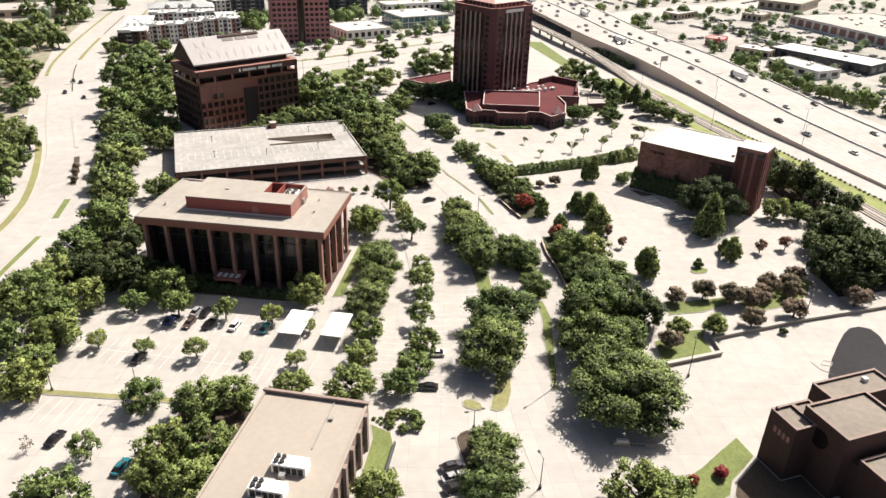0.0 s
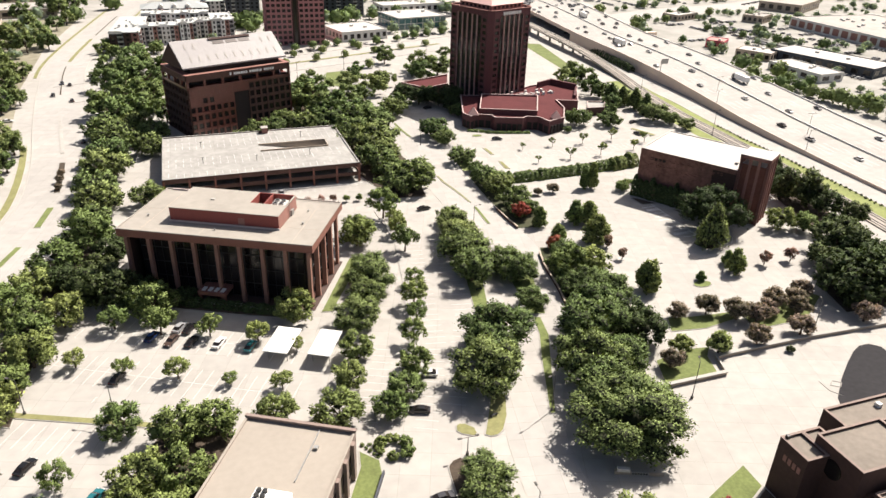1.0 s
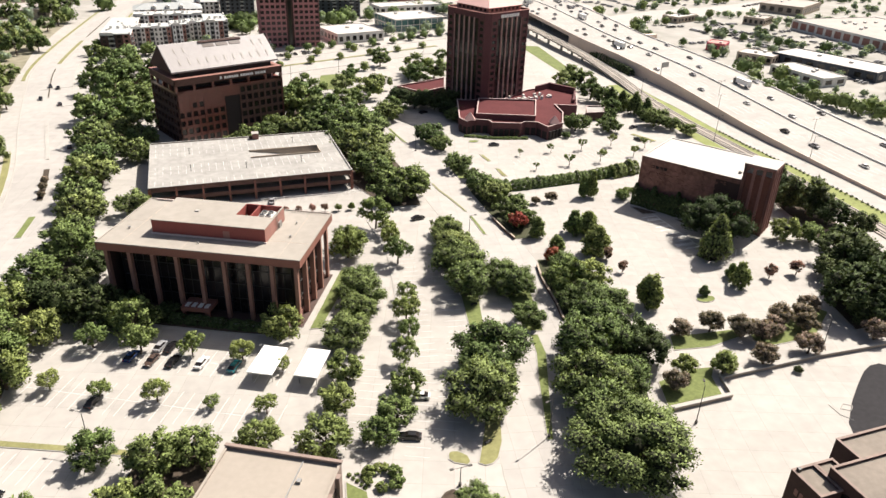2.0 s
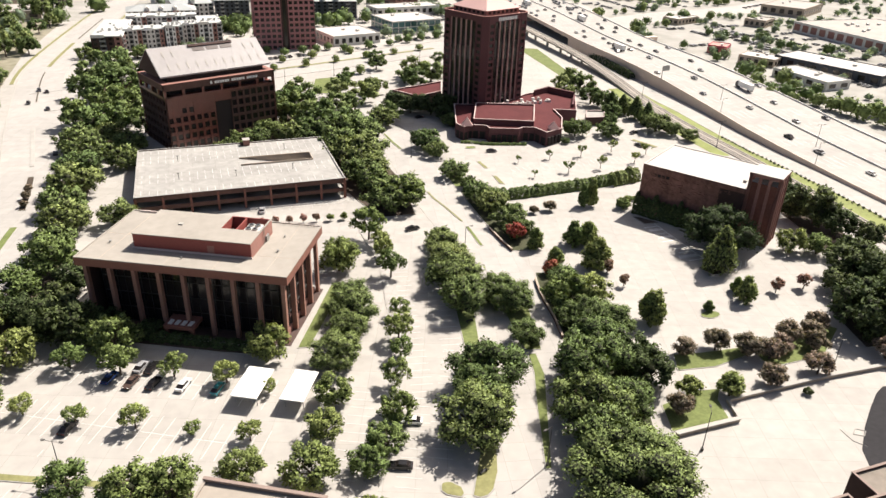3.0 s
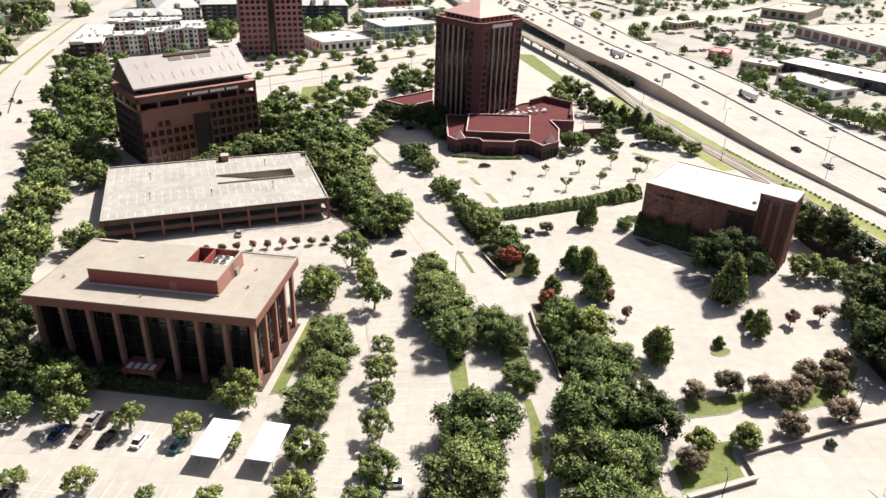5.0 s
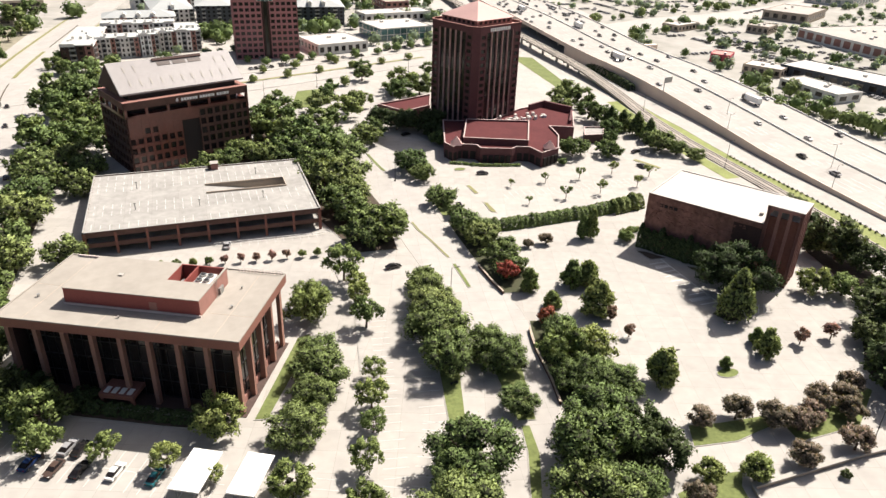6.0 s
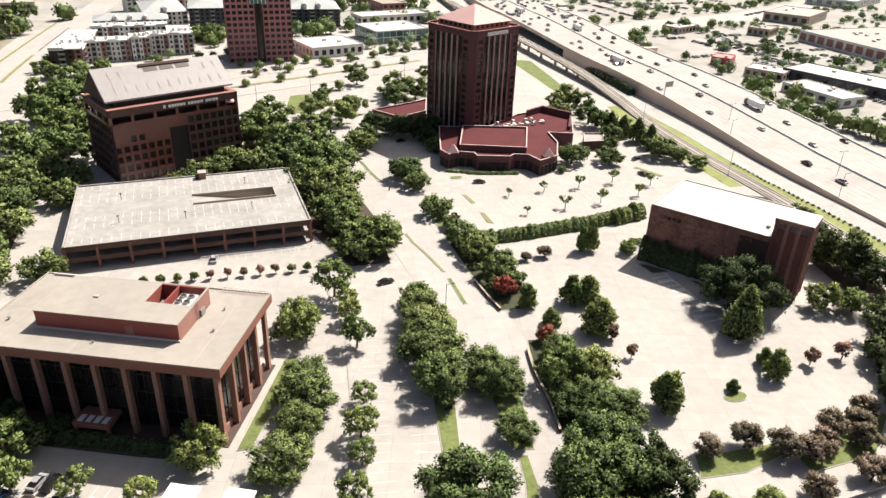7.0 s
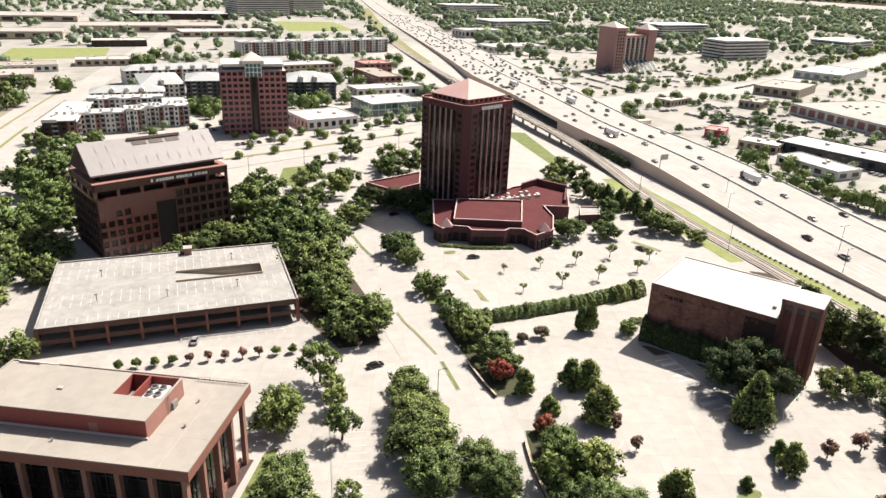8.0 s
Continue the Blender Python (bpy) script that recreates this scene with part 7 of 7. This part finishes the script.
ok = lambda q: clear(q[0], q[1]) and clear(q[0] + math.cos(radians(q[2])) * q[3] * 2.9, q[1] + math.sin(radians(q[2])) * q[3] * 2.9)
car_rows("distant_cars", "rows of cars parked before the eastern shops", [q for q in east if ok(q)], 31)
g = Geo()
rq = random.Random(91)
for i in range(230):
    y = 560 + 1100 * rq.random() ** 1.3
    k = min(range(len(near) - 1), key=lambda j: abs(near[j].y - y))
    lane = rq.choice((0.08, 0.15, 0.22, 0.29, 0.36, 0.43, 0.57, 0.64, 0.71, 0.78, 0.85, 0.92))
    p, q = near[k].lerp(far[k], lane), near[k + 1].lerp(far[k + 1], lane)
    o = p.lerp(q, rq.random())
    m = pose(o.x, o.y, o.z + 0.02, 0, 0, math.degrees(math.atan2(q.y - p.y, q.x - p.x)) - 90)
    g.box(-0.95, -2.3, 0.3, 0.95, 2.3, 0.95, m).box(-0.8, -1.4, 0.95, 0.8, 1.0, 1.5, m)
tagged(new("distant_cars", g.mesh("distant_cars", CARMIX)), "stream of distant cars on the freeway", "cars", "", "stuff")
car_rows("distant_cars", "rows of cars parked among the northern buildings", [q for q in north if ok(q)], 32)


# ---- cars ----
def car_meshes():
    g = Geo()
    prof = [(-2.3, 0.35), (2.3, 0.35), (2.35, 0.7), (1.25, 0.92), (0.0, 0.95), (-1.6, 0.95), (-2.3, 0.88)]
    n = len(prof)
    vs = [(x, s * (0.9 - 0.06 * (z > 0.8)), z) for s in (-1, 1) for x, z in prof]
    g.add(vs, [tuple(range(n)), tuple(range(2 * n - 1, n - 1, -1))] + [(i, n + i, n + (i + 1) % n, (i + 1) % n) for i in range(n)])
    g.box(-1.05, -0.62, 1.38, 0.42, 0.62, 1.44)
    body = g
    h = Geo()
    base = [(1.15, 0.93), (-1.9, 0.93), (-1.1, 1.39), (0.45, 1.39)]
    vs = [(x, s * (0.8 if z < 1 else 0.62), z) for s in (-1, 1) for x, z in base]
    h.add(vs, [(0, 1, 2, 3), (7, 6, 5, 4), (0, 4, 5, 1), (1, 5, 6, 2), (2, 6, 7, 3), (3, 7, 4, 0)])
    w = Geo().cyl(0, 0, -0.11, 0.11, 0.33, n=10, m=Matrix.Rotation(radians(90), 4, "X"))
    return body, h, w


cb, ch, cw_ = car_meshes()
CAR_GLASS, CAR_WHEEL = ch.mesh("cabin_glass", GLASS), cw_.mesh("wheel", TYRE)
CAR_RIM = Geo().cyl(0, 0, -0.125, 0.125, 0.2, n=8, m=Matrix.Rotation(radians(90), 4, "X")).mesh("rim", METAL)
CAR_LIGHT = Geo().box(-0.05, -0.18, -0.07, 0.05, 0.18, 0.07).mesh("headlight", WHITE)
CAR_TAIL = Geo().box(-0.04, -0.16, -0.07, 0.04, 0.16, 0.07).mesh("taillight", CARPAINT[7])
CAR_BODY = {m.name[10:].split(".")[0]: cb.mesh("body", m) for m in CARPAINT}


def car(x, y, deg, colour, z=0.03, group="parked cars", sx=1.0, sz=1.0, where="parked on pale concrete"):
    ob = thing("car", colour + " car " + where, "car", pose(x, y, z, 0, 0, deg) @ Matrix.Diagonal((sx, 1, sz, 1)), group)
    for name, me in (("body", CAR_BODY[colour]), ("cabin_glass", CAR_GLASS)):
        part(name, me, None, ob)
    for wx in (-1.45, 1.4):
        for wy in (-0.82, 0.82):
            wheel = part("wheel", CAR_WHEEL, None, ob)
            wheel.location = (wx, wy, 0.33)
            if group == "parked cars":
                part("rim", CAR_RIM, None, wheel)
    if group == "parked cars":
        for wy in (-0.62, 0.62):
            part("headlight", CAR_LIGHT, None, ob).location = (2.3, wy, 0.68)
            part("taillight", CAR_TAIL, None, ob).location = (-2.3, wy, 0.76)
    return ob


for x, y, deg, c in ((-7.3, 166.8, 60, "silver"), (-5.0, 165.6, 60, "black"), (-9.2, 161.4, 240, "brown"), (-4.6, 159.6, 60, "black"), (1.6, 157.2, 60, "white"), (-13.7, 164.4, 60, "blue"), (8.6, 153.6, 60, "teal"), (-20.6, 149.6, 62, "black"),
                     (-35.3, 125.9, 58, "black"), (-22.6, 113.8, 60, "teal"), (73.4, 220.0, 10, "black"), (46.0, 131.2, 160, "white"), (40.4, 119.6, 160, "black"), (37.3, 95.2, 5, "charcoal"), (36.6, 92.4, 5, "silver"), (36.0, 89.7, 5, "black"),
                     (28.6, 247.0, 80, "silver"), (203, 291.5, 20, "charcoal"), (195, 275, 100, "black"), (108, 300, 70, "silver"), (113, 338, 20, "black"), (-64.3, 403.7, 275, "black"), (-54.3, 391.4, 100, "charcoal"),
                     (-62.9, 428.0, 280, "charcoal"), (-58.8, 424.0, 100, "black"), (-43.2, 323.8, 98, "black"), (-77.6, 361.6, 10, "white"), (46, 204, 60, "charcoal"), (108, 257, 80, "black"), (128, 284, 350, "charcoal")):
    car(x, y, deg, c)
rnd = random.Random(5)
pick = ["black", "white", "silver", "charcoal", "white", "silver", "black", "charcoal", "black", "white", "silver", "charcoal", "brown", "silver"]
TAKEN = []
for i in range(115):
    y = 165 + 620 * rnd.random() ** 1.15
    k = min(range(len(near) - 1), key=lambda j: abs(near[j].y - y))
    a, b = near[k], near[k + 1]
    fa, fb = far[k], far[k + 1]
    t = rnd.random()
    lane = rnd.choice((0.1, 0.17, 0.24, 0.31, 0.38, 0.58, 0.65, 0.72, 0.79, 0.86, 0.92))
    p, q = a.lerp(fa, lane), b.lerp(fb, lane)
    pos = p.lerp(q, t)
    deg = math.degrees(math.atan2(q.y - p.y, q.x - p.x)) + (180 if lane > 0.5 else 0)
    big = rnd.random() < 0.25
    if any((pos - o).length < (16 if pos.y < 420 else 9) for o in TAKEN):
        continue
    TAKEN.append(pos)
    car(pos.x, pos.y, deg, rnd.choice(pick), pos.z + 0.02, "freeway traffic", 1.15 if big else 1.0, 1.25 if big else 1.0, "on the pale freeway")


def lorry(x, y, z, deg):
    ob = thing("lorry", "white box lorry on the freeway", "lorry", pose(x, y, z, 0, 0, deg), "freeway traffic")
    part("box", Geo().box(-7, -1.25, 1.1, 4, 1.25, 3.9), WHITE, ob)
    part("cab", Geo().box(4.3, -1.2, 0.6, 6.6, 1.2, 2.9).box(4.3, -1.1, 2.9, 5.6, 1.1, 3.5), CARPAINT[3], ob)
    part("windscreen", Geo().box(6.56, -1.0, 1.8, 6.66, 1.0, 2.7), GLASS, ob)
    for wx in (-6, -4.8, 3, 5.4):
        for wy in (-1.0, 1.0):
            part("wheel", Geo().cyl(wx, wy, -0.15, 0.15, 0.5, n=10, m=Matrix.Translation((wx, wy, 0.5)) @ Matrix.Rotation(radians(90), 4, "X") @ Matrix.Translation((-wx, -wy, 0))), TYRE, ob)


for k, lane in ((12, 0.7), (17, 0.25), (24, 0.6), (30, 0.3)):
    p, q = near[k].lerp(far[k], lane), near[k + 1].lerp(far[k + 1], lane)
    lorry(p.x, p.y, p.z + 0.02, math.degrees(math.atan2(q.y - p.y, q.x - p.x)))
# far parked cars by the shops
for x0, y0, deg, n in ((340, 300, 100, 16), (420, 420, 95, 20), (440, 470, 95, 20), (455, 430, 95, 18), (105, 497, 14, 12), (150, 520, 14, 10), (400, 480, 20, 10), (540, 620, 25, 16), (60, 480, 14, 10)):
    for i in range(n):
        if rnd.random() < 0.6:
            a = radians(deg)
            car(x0 + math.cos(a) * i * 3.2, y0 + math.sin(a) * i * 3.2, deg + 90, rnd.choice(pick), 0.04, "far parked cars")


# ---- carports, lamps, signs ----
def carport(u, v, w, d):
    m = OFFICE @ Matrix.Translation((u, v, 0))
    ob = thing("carport", "white flat-roofed steel carport", "carport", m, "carports")
    part("canopy", Geo().box(0, 0, 3.0, w, d, 3.25), WHITE, ob, "white corrugated canopy")
    g = Geo()
    for i in range(int(w / 0.8)):
        g.box(0.4 + i * 0.8, 0.05, 3.25, 0.5 + i * 0.8, d - 0.05, 3.3)
    part("ribs", g, WHITE, ob)
    for x in (0.6, w - 0.6):
        for y in (1.5, d - 1.5):
            part("post", Geo().cyl(x, y, 0, 3.0, 0.09, n=8), METAL, ob)


carport(50.2, -25.9, 5.8, 10.4)
carport(60.7, -25.0, 5.2, 10.4)


def lamp(x, y, h, deg, arm=1.8, double=False, label="tall grey steel lamp post"):
    ob = thing("street_lamp", label, "lamp post", pose(x, y, 0, 0, 0, deg), "lamp posts")
    part("base", Geo().cyl(0, 0, 0, 0.7, 0.3, n=10), LAMPGREY, ob)
    part("pole", Geo().cyl(0, 0, 0.7, h, 0.11, 0.07, n=8), LAMPGREY, ob)
    for s in ((1, -1) if double else (1,)):
        part("arm", Geo().beam((0, 0, h - 0.15), (s * arm, 0, h), 0.05, n=6), LAMPGREY, ob)
        part("lamp_head", Geo().box(min(s * (arm - 0.35), s * (arm + 0.4)), -0.2, h - 0.1, max(s * (arm - 0.35), s * (arm + 0.4)), 0.2, h + 0.08), LAMPGREY, ob)


for x, y, h, deg, dbl in ((67.6, 111.5, 10, 200, False), (99.6, 106.0, 10, 60, False), (51.4, 85.3, 7.5, 90, False), (45.6, 104.6, 4.6, 0, True), (-20.5, 137, 8, -28, True), (-38, 143, 9, 150, False), (84, 200, 9, 0, False), (146, 118.5, 10, 60, False),
                          (120, 152, 7, 0, True), (93, 286, 8, 0, False), (228.8, 265, 12, 0, True), (239, 340, 10, 0, True), (252, 232, 11, 0, False), (258, 300, 11, 0, False), (270, 250, 12, 0, True), (274, 320, 12, 0, True), (60, 416, 9, 20, False), (90, 430, 9, 20, False), (150, 455, 9, 20, False)):
    lamp(x, y, h, deg, 1.8, dbl)
sg = thing("gantry_sign", "roadside freeway sign on a steel mast", "sign", pose(265, 361, 0, 0, 0, 10))
part("mast", Geo().cyl(0, 0, 0, 13, 0.3, 0.2, n=8), METAL, sg)
part("board", Geo().box(-0.4, -0.2, 10.2, 5.2, 0.0, 13.2), METAL, sg, "grey sign board")
fence = thing("low_fence", "white low railing along the garage drive", "fence")
for i in range(14):
    part("post", Geo().cyl(25 + i * 2.7, 248.4 - i * 0.09, 0, 1.1, 0.06, n=6), WHITE, fence)
part("rail", Geo().beam((25, 248.4, 1.05), (60.1, 247.2, 1.05), 0.06), WHITE, fence)
part("rail", Geo().beam((25, 248.4, 0.55), (60.1, 247.2, 0.55), 0.05), WHITE, fence)
for x, y, deg in ((71.5, 163.5, 12), (55, 113.5, 20)):
    b = thing("bench", "dark slatted metal bench on grass", "bench", pose(x, y, 0.2, 0, 0, deg), "benches")
    for i in range(4):
        part("slat", Geo().box(-0.9, -0.3 + i * 0.17, 0.42, 0.9, -0.17 + i * 0.17, 0.46), DARKMETAL, b)
    for s in (-0.75, 0.75):
        part("leg", Geo().box(s - 0.04, -0.28, 0, s + 0.04, 0.3, 0.42), DARKMETAL, b)
